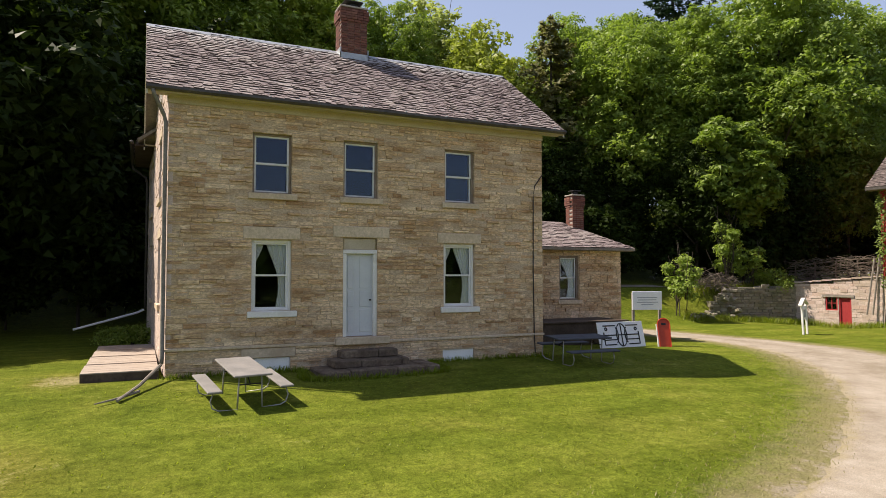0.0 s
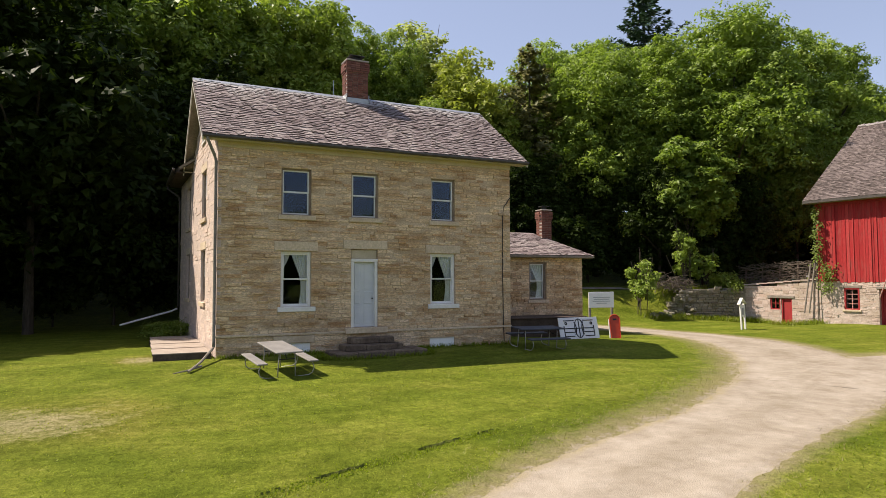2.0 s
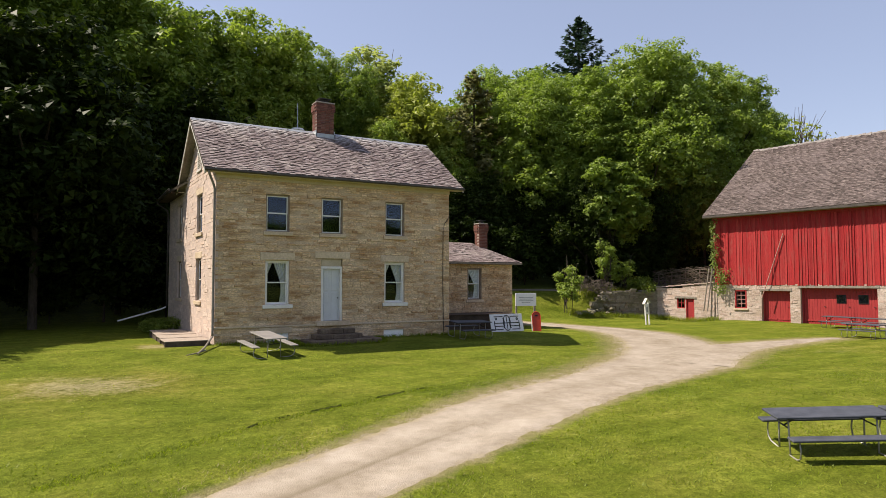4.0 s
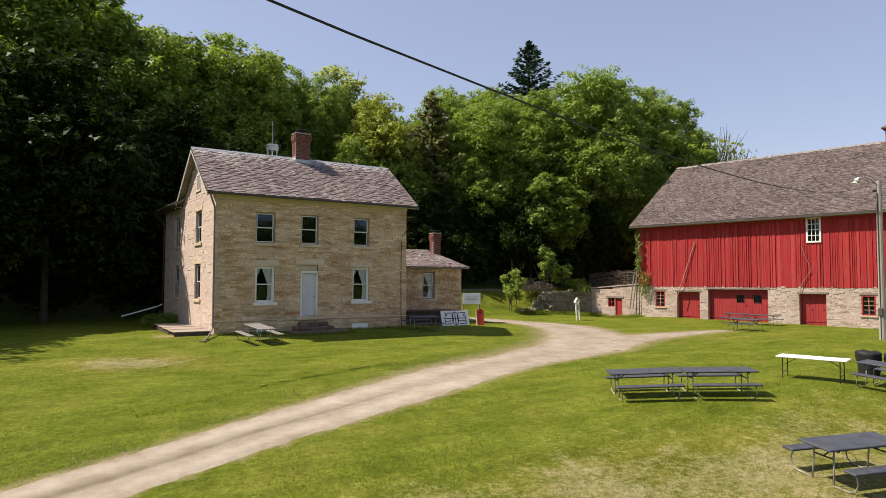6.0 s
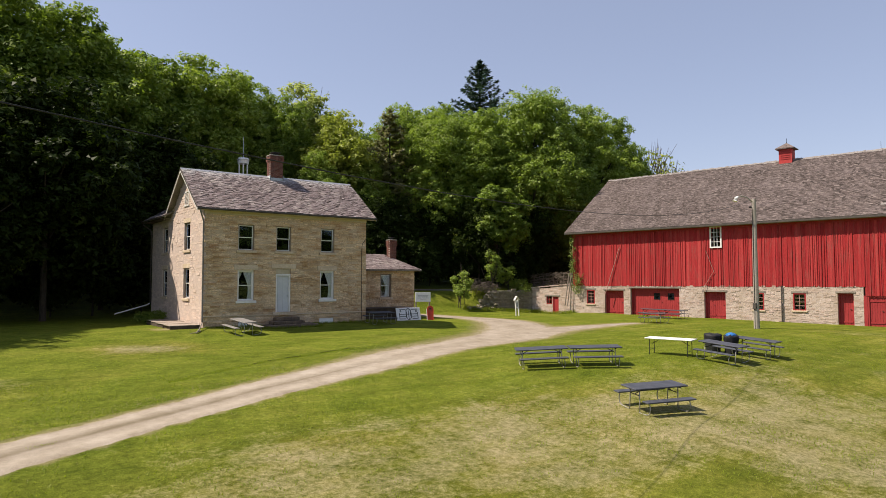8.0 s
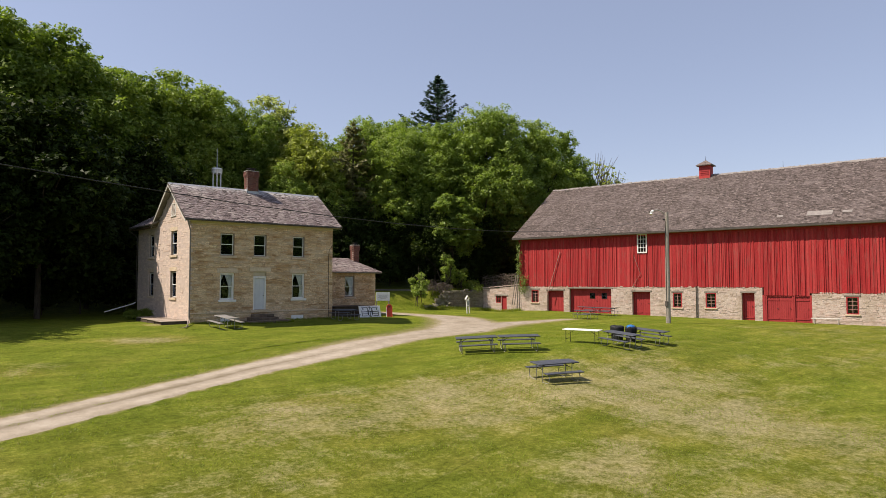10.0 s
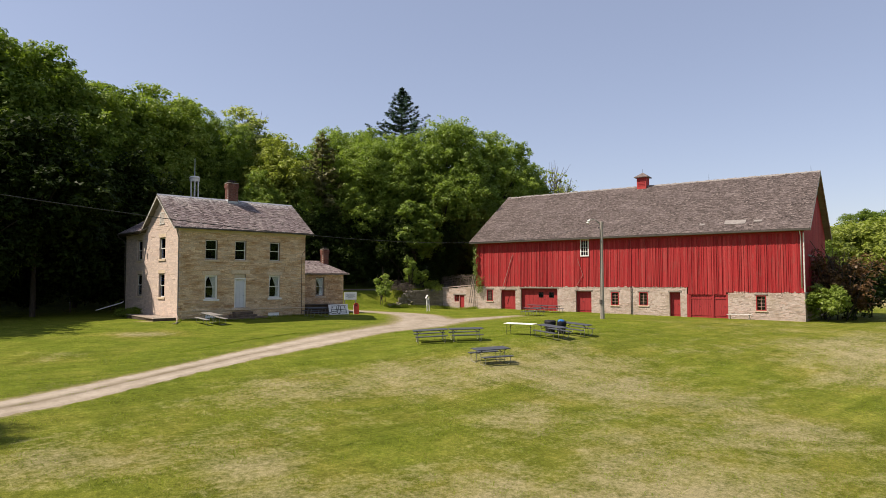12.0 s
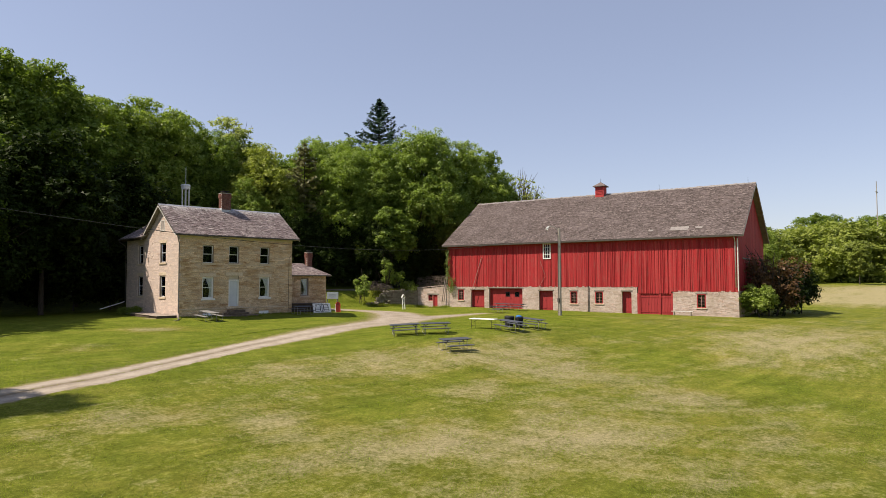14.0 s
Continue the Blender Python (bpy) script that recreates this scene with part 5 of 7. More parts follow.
for k, (a, b, c, d) in enumerate(bwins):
    fr = Shape().box(a, a + 0.09, -0.01, 0.12, c, d).box(b - 0.09, b, -0.01, 0.12, c, d).box(a + 0.09, b - 0.09, -0.01, 0.12, d - 0.09, d).box(a + 0.09, b - 0.09, -0.01, 0.12, c, c + 0.07)
    w = part("window", fr, DOORRED, barn, "red-framed stable window")
    part("mullion", Shape().box((a + b) / 2 - 0.02, (a + b) / 2 + 0.02, 0.06, 0.10, c + 0.07, d - 0.09), FADED, w)
    for j in (1, 2, 3):
        z = c + 0.07 + (d - c - 0.16) * j / 4
        part("bar", Shape().box(a + 0.09, b - 0.09, 0.06, 0.10, z - 0.018, z + 0.018), FADED, w)
    part("pane", Shape().box(a + 0.05, b - 0.05, 0.08, 0.086, c + 0.04, d - 0.05), GLASS, w).visible_shadow = False
    part("sill", Shape().box(a - 0.1, b + 0.1, -0.08, 0.1, c - 0.12, c - 0.004, b=0.01), DRESSED, w)
    part("lintel", Shape().box(a - 0.14, b + 0.14, -0.035, 0.1, d + 0.004, d + 0.155, b=0.01), OLDWOOD, w, "grey timber lintel")


def board_door(a, b, c, d, leaves, depth=0.16):
    """A ledged door of upright boards with a timber frame."""
    fr = Shape().box(a, a + 0.10, depth - 0.08, depth + 0.06, c, d).box(b - 0.10, b, depth - 0.08, depth + 0.06, c, d).box(a + 0.1, b - 0.1, depth - 0.08, depth + 0.06, d - 0.10, d)
    dr = part("door", fr, DOORRED, barn, "closed red board barn door")
    x = a + 0.1
    n = max(3, round((b - a - 0.2) / 0.17))
    w = (b - a - 0.2) / n
    for i in range(n):
        off = 0.012 if (i * leaves // n) % 2 else 0.0
        part("board", Shape().box(x + i * w + 0.006, x + (i + 1) * w - 0.006, depth - off, depth + 0.03, c, d - 0.1), DOORRED, dr)
    for i in range(leaves):
        l = x + (b - a - 0.2) * i / leaves
        r = x + (b - a - 0.2) * (i + 1) / leaves
        for z in (c + 0.5, d - 0.4):
            part("ledge", Shape().box(l + 0.04, r - 0.04, depth - 0.035, depth - 0.013, z - 0.06, z + 0.06), DOORRED, dr)
        part("latch", Shape().box(r - 0.2, r - 0.1, depth - 0.05, depth - 0.036, (c + d) / 2 + 0.1, (c + d) / 2 + 0.14), DARKIRON, dr)
    return dr


for k, (a, b, c, d) in enumerate(bdoors):
    dr = board_door(a, b, c, d, (2, 3, 2, 1)[k], 0.36)
    part("lintel", Shape().box(a - 0.14, b + 0.14, -0.035, 0.1, d + 0.004, d + 0.155, b=0.01), OLDWOOD, dr, "grey timber lintel")
    if k == 1:
        for x in (8.35, 9.65):
            part("pane", Shape().box(x, x + 0.5, 0.318, 0.322, 1.05, 1.55), GLASS, dr, "dark small pane")
            part("pane_frame", Shape().box(x - 0.04, x + 0.54, 0.324, 0.345, 1.01, 1.59), BLACKPAINT, dr)
board_door(25.05, 27.22, -0.95, 1.55, 2, 0.10)
board_door(27.24, 28.55, -0.95, 1.55, 1, 0.10)
part("door_post", Shape().box(24.8, 25.04, 0.0, 0.3, -1.2, 1.56), DOORRED, barn)
part("door_post", Shape().box(28.5, 28.6, 0.0, 0.3, -1.2, 1.56), DOORRED, barn)

# boarding: each board an object, battens over the joints
core = Shape().box(0.1, BL - 0.1, 0.07, 0.2, 2.2, BT).box(24.8, 28.6, 0.2, 0.3, 1.55, 2.3).box(28.6, BL - 0.1, 0.07, 0.2, 1.8, 2.2)
core.box(0.05, 0.15, 0.2, BD, 2.2, BT).box(BL - 0.2, BL - 0.07, 0.2, BD, 1.8, BT).box(0.1, BL - 0.1, BD - 0.2, BD - 0.05, 2.2, BT)
for x in (0.05, BL - 0.17):
    core.poly([(0.0, BT), (BD, BT), (BRY, BRZ - 0.2)], -x - 0.1, -x, pose(0, 0, 0, 0, 0, 90))
shell = part("board_wall", core, DARKWOOD, barn, "faded barn-red vertical board siding")
x, meshes = 0.0, {}
while x < BL - 0.05:
    w = min(rnd.choice((0.13, 0.16, 0.19, 0.22)), BL - x)
    foot = wood_foot(x + w / 2) - rnd.uniform(0.0, 0.05)
    g = rnd.choice((0.001, 0.002, 0.003, 0.006))
    s = Shape().box(x + g, x + w - g, -0.012 + rnd.uniform(-0.014, 0.012), 0.07, foot, BT - 0.1)
    part("board", loose_mesh(s, "board", BARNRED), BARNRED, shell)
    if rnd.random() < 0.55:
        c = x + w
        s = Shape().box(c - 0.022, c + 0.022, -0.05, -0.013, foot + rnd.uniform(0, 0.03), BT - 0.1)
        part("batten", loose_mesh(s, "batten", BARNRED), BARNRED, shell)
    x += w
for gx, sgn in ((BL, 1), (0.0, -1)):
    y = 0.0
    while y < BD:
        w = min(rnd.choice((0.26, 0.30, 0.34)), BD - y)
        m = y + w / 2
        top = BRZ - 0.25 - abs(m - BRY) * (BRZ - BEZ) / (BRY - BEY)
        lo, hi = (gx - 0.07, gx + 0.012) if sgn > 0 else (gx - 0.012, gx + 0.05)
        part("board", loose_mesh(Shape().box(lo, hi, y + 0.006, y + w - 0.006, 1.80 if sgn > 0 else 2.25, top), "board", BARNRED), BARNRED, shell)
        y += w
part("corner_board", Shape().box(BL - 0.06, BL + 0.05, -0.07, 0.06, 1.8, BT - 0.1, b=0.01), WORNWHITE, shell, "pale worn corner board")
smooth(part("downpipe", Shape().tube([(BL - 0.3, -0.55, BT - 0.1), (BL - 0.25, -0.2, BT - 0.5), (BL - 0.22, -0.12, BT - 0.8), (BL - 0.22, -0.12, 2.2)], 0.05, 8), WORNWHITE, barn, "pale downpipe"))
part("downpipe", Shape().tube([(19.2, -0.1, 2.3), (19.2, -0.1, -0.75)], 0.05, 8), GUTTER, barn)
for u in (19.2, 24.15):
    part("seam_board", Shape().box(u - 0.05, u + 0.05, -0.06, -0.047, 2.25, BT - 0.15), BARNRED, shell)
part("brace", Shape().tube([(5.15, -0.10, 5.9), (3.62, -0.22, 1.3)], 0.032, 6), FADED, barn, "leaning faded timber pole")
part("brace", Shape().tube([(13.25, -0.08, 5.3), (13.9, -0.10, 3.5), (13.2, -0.12, 2.4), (13.1, -0.12, 1.8)], 0.018, 6), FADED, barn)
part("frieze", Shape().box(-0.05, BL + 0.05, -0.07, -0.05, BT - 0.45, BT - 0.1), BARNRED, barn)
# white hayloft window
a, b, c, d = 13.60, 14.60, 5.52, 7.43
fr = Shape().box(a, a + 0.12, -0.09, -0.02, c, d).box(b - 0.12, b, -0.09, -0.02, c, d).box(a + 0.12, b - 0.12, -0.09, -0.02, d - 0.14, d).box(a + 0.12, b - 0.12, -0.09, -0.02, c, c + 0.12)
w = part("window", fr, WHITE, barn, "white-framed hayloft window")
for i in (1, 2):
    x = a + 0.12 + (b - a - 0.24) * i / 3
    part("bar", Shape().box(x - 0.02, x + 0.02, -0.08, -0.05, c + 0.12, d - 0.14), WHITE, w)
for i in (1, 2, 3):
    z = c + 0.12 + (d - c - 0.26) * i / 4
    part("bar", Shape().box(a + 0.12, b - 0.12, -0.078, -0.052, z - 0.02, z + 0.02), WHITE, w)
part("pane", Shape().box(a + 0.1, b - 0.1, -0.062, -0.058, c + 0.1, d - 0.1), GLASS, w)
# black sheet close behind the panes, in place of the loft's darkness
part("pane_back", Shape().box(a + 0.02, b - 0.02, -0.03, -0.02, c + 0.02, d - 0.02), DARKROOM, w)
# gable door track on the east end
part("door_track", Shape().box(BL + 0.02, BL + 0.10, 2.4, 6.6, 5.15, 5.30), OLDWOOD, barn, "grey sliding-door rail")
part("door_leaf", Shape().box(BL + 0.02, BL + 0.07, 3.2, 5.6, 1.9, 5.1, b=0.01), BARNRED, barn)
# roof
BX0, BX1 = -0.55, BL + 0.65
BEB = 2 * BRY - BEY
rf = roof_slab("roof", [(BX0, BEY, BEZ), (BX1, BEY, BEZ), (BX1, BRY, BRZ), (BX0, BRY, BRZ)], 0.14, OLDWOOD, barn, "brown-grey weathered shingle roof")
rb = roof_slab("roof", [(BX0, BEB, BEZ), (BX1, BEB, BEZ), (BX1, BRY, BRZ), (BX0, BRY, BRZ)], 0.14, OLDWOOD, barn)
sh = shingles((BX0, BEY, BEZ), (BX1, BEY, BEZ), (BX0, BRY, BRZ), (BX1, BRY, BRZ), 0.20, 0.20, rnd, 0.016)
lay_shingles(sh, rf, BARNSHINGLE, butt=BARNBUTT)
lay_shingles(shingles((BX1, BEB, BEZ), (BX0, BEB, BEZ), (BX1, BRY, BRZ), (BX0, BRY, BRZ), 0.5, 0.8, rnd, 0.03), rb, BARNSHINGLE)
n_up = Vector((0, BRY - BEY, BRZ - BEZ)).normalized()
n_out = Vector((0, -n_up.z, n_up.y))
for px, pz, pw, ph in ((28.3, 1.25, 1.9, 0.75), (26.0, 1.3, 0.5, 0.3), (30.9, 1.5, 0.7, 0.35)):
    q = Vector((px, BEY, BEZ)) + n_up * pz + n_out * 0.05
    patch = Shape().add([q, q + Vector((pw, 0, 0)), q + Vector((pw, 0, 0)) + n_up * ph, q + n_up * ph], [(0, 1, 2, 3)])
    part("roof_patch", patch, PALEROOF, rf, "pale patch of newer roofing")
x, cap = BX0, Shape()
while x < BX1:
    w = min(rnd.uniform(0.16, 0.34), BX1 - x)
    up, lo = rnd.uniform(0.0, 0.08), rnd.uniform(0.16, 0.34)
    cap.add([(x, BRY - lo, BRZ - lo * 0.68 + 0.05), (x + w - 0.01, BRY - lo, BRZ - lo * 0.68 + 0.05), (x + w - 0.01, BRY, BRZ + 0.04 + up), (x, BRY, BRZ + 0.04 + up * 0.6), (x, BRY + lo, BRZ - lo * 0.68 + 0.05), (x + w - 0.01, BRY + lo, BRZ - lo * 0.68 + 0.05)], [(0, 1, 2, 3), (3, 2, 5, 4)])
    x += w
part("ridge_cap", loose_mesh(cap, "ridge_cap", PALEROOF), PALEROOF, rf, "ragged pale ridge shingles")
for x in (BX0, BX1 - 0.05):
    for ye in (BEY, BEB):
        part("verge_board", Shape().add([(x, ye, BEZ), (x, BRY, BRZ), (x, BRY, BRZ - 0.26), (x, ye, BEZ - 0.22), (x + 0.05, ye, BEZ), (x + 0.05, BRY, BRZ), (x + 0.05, BRY, BRZ - 0.26), (x + 0.05, ye, BEZ - 0.22)],
             [(0, 1, 2, 3), (7, 6, 5, 4), (0, 4, 5, 1), (3, 2, 6, 7), (0, 3, 7, 4), (1, 5, 6, 2)]), WORNWHITE if x > 0 else OLDWOOD, barn)
part("eave_board", Shape().box(BX0, BX1, BEY - 0.02, BEY + 0.04, BEZ - 0.18, BEZ - 0.01), GUTTER, barn)
part("soffit", Shape().box(BX0 + 0.05, BX1 - 0.05, BEY + 0.04, -0.02, BEZ - 0.20, BEZ - 0.16), OLDWOOD, barn)
cu = thing("roof_cupola", BARN_M @ pose(17.65, BRY, BRZ - 0.25), "small red roof cupola with a hipped cap and finial", "cupola")
part("body", Shape().box(-0.55, 0.55, -0.55, 0.55, -0.6, 1.25), BARNRED, cu)
for sx in (-1, 1):
    for k in range(5):
        part("louvre", Shape().box(-0.42, 0.42, sx * 0.56 - 0.02, sx * 0.56 + 0.02, 0.25 + k * 0.18, 0.34 + k * 0.18), DOORRED, cu)
part("cap", Shape().add([(-0.80, -0.80, 1.22), (0.80, -0.80, 1.22), (0.80, 0.80, 1.22), (-0.80, 0.80, 1.22), (-0.80, -0.80, 1.30), (0.80, -0.80, 1.30), (0.80, 0.80, 1.30), (-0.80, 0.80, 1.30), (0, 0, 1.88)],
     [(3, 2, 1, 0), (0, 1, 5, 4), (1, 2, 6, 5), (2, 3, 7, 6), (3, 0, 4, 7), (4, 5, 8), (5, 6, 8), (6, 7, 8), (7, 4, 8)]), BARNSHINGLE, cu, "dark shingled cap")
part("finial", Shape().tube([(0, 0, 1.84), (0, 0, 2.3)], 0.03, 6, 0.012), DARKIRON, cu)
for u in (25.0, 34.9):
    part("lightning_rod", Shape().tube([(u, BRY, BRZ), (u, BRY, BRZ + 0.7)], 0.02, 5, 0.008), DARKIRON, rf)

# low stone wall west of the barn with a small door and window
low = thing("retaining_wall", BARN_M, "pale rubble retaining wall with a small red door", "stone wall")
lw_holes = [(-2.42, -1.72, -1.0, 1.12), (-3.18, -2.48, 0.36, 1.25)]
s = Shape(Matrix.Translation((-5.0, 0.05, -1.4)))
hl = [(h[0] + 5, h[1] + 5, h[2] + 1.4, h[3] + 1.4) for h in lw_holes]
for p, q, c, d in free_rects(5.0, 3.35, hl):
    s.box(p, q, 0.006, 0.6, c, d)
low_core = part("wall_core", s, MORTAR_B, low)


def low_top(x):
    return 3.5 + 0.40 * x / 5.0 - 0.05


rest = Shape(Matrix.Translation((-5.0, 0.05, -1.4)))
for st in courses(5.0, 3.9, [*hl, (1.6, 3.5, 2.55, 2.72)], rnd, 0.12, 0.24, 0.2, 0.6, low_top):
    add_stone(rest, *st, rnd.uniform(-0.012, 0.014), rnd, 0.007)
tagged(part("stonework", loose_mesh(rest, "stonework", RUBBLE), RUBBLE, low_core), kind="stuff")
dr = part("door", Shape().box(-2.42, -1.72, 0.15, 0.2, -1.0, 1.12).box(-2.42, -2.34, 0.08, 0.2, -1.0, 1.12).box(-1.80, -1.72, 0.08, 0.2, -1.0, 1.12), DOORRED, low, "small dark red door")
fr = part("window", Shape().box(-3.18, -3.10, 0.08, 0.2, 0.36, 1.25).box(-2.56, -2.48, 0.08, 0.2, 0.36, 1.25).box(-3.1, -2.56, 0.08, 0.2, 1.17, 1.25).box(-3.1, -2.56, 0.08, 0.2, 0.36, 0.43).box(-2.85, -2.81, 0.1, 0.16, 0.43, 1.17).box(-3.1, -2.56, 0.11, 0.15, 0.78, 0.82), DOORRED, low)
part("pane", Shape().box(-3.12, -2.54, 0.16, 0.166, 0.4, 1.2), GLASS, fr)
# near-black sheet in place of the darkness behind the window
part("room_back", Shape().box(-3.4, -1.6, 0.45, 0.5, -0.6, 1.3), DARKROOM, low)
part("lintel", Shape().box(-3.35, -1.55, 0.0, 0.3, 1.155, 1.315, b=0.01), OLDWOOD, low)
cop = Shape()
for k in range(9):
    x = -5.0 + k * 0.56
    cop.box(x, x + 0.54, -0.02, 0.7, 2.02 + 0.044 * k, 2.10 + 0.044 * k, pose(0, 0, 0, 0, 0, 0))
part("coping", cop, RUBBLE, low)
# older wall turning away, half fallen at its west end
OLD_M = pose(29.9, 12.5, 0, 0, 0, math.degrees(math.atan2(-1.25, 7.4)))
oldw = thing("old_wall", OLD_M, "half-fallen mossy dry-stone wall", "stone wall")
turn_f = Matrix.Translation((0, 0, -1.4))


def old_top(x):
    return 1.5 + 1.75 * step(x, 0.2, 2.6) + 0.12 * math.sin(x * 5.1) + 0.1 * math.sin(x * 11.3)


s = Shape(turn_f)
for k in range(13):
    s.box(k * 0.6, k * 0.6 + 0.6, 0.06, 0.6, 0, old_top(k * 0.6 + 0.3) - 0.2)
oc = part("wall_core", s, OLDSTONE, oldw)
rest = Shape(turn_f)
for st in courses(7.7, 3.5, [], rnd, 0.10, 0.2, 0.2, 0.6, old_top):
    add_stone(rest, *st, rnd.uniform(0.0, 0.06), rnd, 0.025)
tagged(part("stonework", loose_mesh(rest, "stonework", OLDSTONE), OLDSTONE, oc), kind="stuff")
rest = Shape(turn_f)
for k in range(46):
    x = rnd.uniform(-0.8, 3.0)
    top = old_top(max(0.1, x)) - 0.05
    z = rnd.uniform(1.3, max(1.35, top))
    a = rnd.uniform(0.12, 0.3)
    rest.box(-a, a, -a * 0.7, a * 0.7, -a * 0.4, a * 0.4, Matrix.Translation((x, rnd.uniform(-0.7, 0.3) * (1.2 - (z - 1.3)), z)) @ pose(0, 0, 0, rnd.uniform(-30, 30), rnd.uniform(-30, 30), rnd.uniform(0, 180)), b=0.03)
tagged(part("fallen_stones", rest, OLDSTONE, oldw), kind="stuff")

# fence of rails and brushwood above the walls
fence = thing("rail_fence", BARN_M, "grey split-rail fence tangled with dry brush", "fence")
for k in range(5):
    x = -0.5 - k * 1.25
    part("post", Shape().tube([(x, 1.0 + 0.05 * k, 1.2), (x + 0.05, 1.0 + 0.05 * k, 3.65 - 0.12 * k)], 0.045, 6), TWIG, fence)
for j in range(5):
    z = 2.5 + j * 0.27
    part("rail", Shape().tube([(-5.9, 1.15 + 0.1 * rnd.random(), z - 0.55 + rnd.uniform(-0.12, 0.12)), (-2.9, 1.05, z - 0.25 + rnd.uniform(-0.1, 0.1)), (-0.2, 0.95, z + rnd.uniform(-0.1, 0.1))], 0.028, 6), TWIG, fence)
for x0, x1 in ((-0.35, -0.75), (-0.1, -0.45)):
    part("prop", Shape().tube([(x0, -0.12, 3.5), (x1, -0.35, 0.2)], 0.05, 6), OLDWOOD, fence, "leaning grey timber prop")


# ---- tables ----
def picnic_table(name_label, top_mat, half=0.915):
    """A folding-frame picnic table: a top of one slab, two bench slabs on bent tubes."""
    t = thing("picnic_table", pose(0, 0, 0), name_label, "picnic table", "picnic tables")
    part("tabletop", Shape().box(-half, half, -0.38, 0.38, 0.70, 0.745, b=0.012), top_mat, t)
    for sy in (-1, 1):
        part("bench", Shape().box(-half + 0.08, half - 0.08, sy * 0.72 - 0.14, sy * 0.72 + 0.14, 0.405, 0.45, b=0.012), top_mat, t)
    for sx in (-1, 1):
        x = sx * (half - 0.255)
        for sy in (-1, 1):
            smooth(part("leg", Shape().tube([(x, sy * 0.22, 0.70), (x, sy * 0.24, 0.3), (x, sy * 0.25, 0.0)], 0.017, 8), TUBE, t))
            smooth(part("bench_leg", Shape().tube([(x + sx * 0.02, sy * 0.72, 0.41), (x + sx * 0.02, sy * 0.78, 0.22), (x + sx * 0.02, sy * 0.74, 0.08), (x + sx * 0.02, sy * 0.62, 0.02), (x + sx * 0.02, sy * 0.25, 0.0)], 0.016, 8), TUBE, t))
        part("strut", Shape().tube([(x, 0.0, 0.50), (x - sx * 0.34, 0.0, 0.70)], 0.014, 6), DARKIRON, t)
        part("crossbar", Shape().tube([(x, -0.23, 0.50), (x, 0.23, 0.50)], 0.014, 6), DARKIRON, t)
        part("apron", Shape().box(x - 0.02, x + 0.02, -0.34, 0.34, 0.665, 0.698), DARKIRON, t)
    return t


def stand(x, y, turn):
    """Pose on the lawn, tilted with it."""
    e = 0.6
    dx = (ground_z(x + e, y) - ground_z(x - e, y)) / (2 * e)
    dy = (ground_z(x, y + e) - ground_z(x, y - e)) / (2 * e)
    up = Vector((-dx, -dy, 1)).normalized()
    f = Vector((math.cos(radians(turn)), math.sin(radians(turn)), 0))
    f = (f - up * f.dot(up)).normalized()
    m = Matrix((f, up.cross(f), up)).transposed().to_4x4()
    m.translation = (x, y, ground_z(x, y) - 0.01)
    return m


table = picnic_table("charcoal-topped picnic table with galvanised legs on the lawn", TABLETOP, 0.95)
table.matrix_world = stand(5.80, -26.05, -17)
for x, y, a in ((14.42, -23.3, -91), (16.9, -23.4, -84), (31.5, -7.8, -88), (11.15, -1.1, 1)):
    copy_thing(table, stand(x, y, a))
ta = picnic_table("charcoal-topped long picnic table standing end to end with another", TABLETOP, 1.04)
ta.matrix_world = stand(7.60, -19.50, -36)
copy_thing(ta, stand(9.32, -20.76, -36))
for y in (-3.25, -5.42):
    copy_thing(ta, stand(37.7, y, -90))
tb = picnic_table("sun-bleached picnic table on the grass beside the house", TABLETOP2)
tb.matrix_world = stand(1.42, -2.55, -84)


def folding_table(m):
    t = thing("folding_table", m, "white plastic folding table with dark legs on the lawn", "table")
    part("tabletop", Shape().box(-1.04, 1.04, -0.36, 0.36, 0.70, 0.745, b=0.015), PLASTICWHITE, t)
    for sx in (-1, 1):
        for sy in (-1, 1):
            part("leg", Shape().tube([(sx * 0.84, sy * 0.27, 0.70), (sx * 0.84, sy * 0.29, 0.0)], 0.016, 8), DARKIRON, t)
        part("crossbar", Shape().tube([(sx * 0.84, -0.28, 0.22), (sx * 0.84, 0.28, 0.22)], 0.012, 6), DARKIRON, t)
        part("strut", Shape().tube([(sx * 0.84, 0.0, 0.45), (sx * 0.42, 0.0, 0.70)], 0.012, 6), DARKIRON, t)


folding_table(stand(13.96, -21.12, -76))


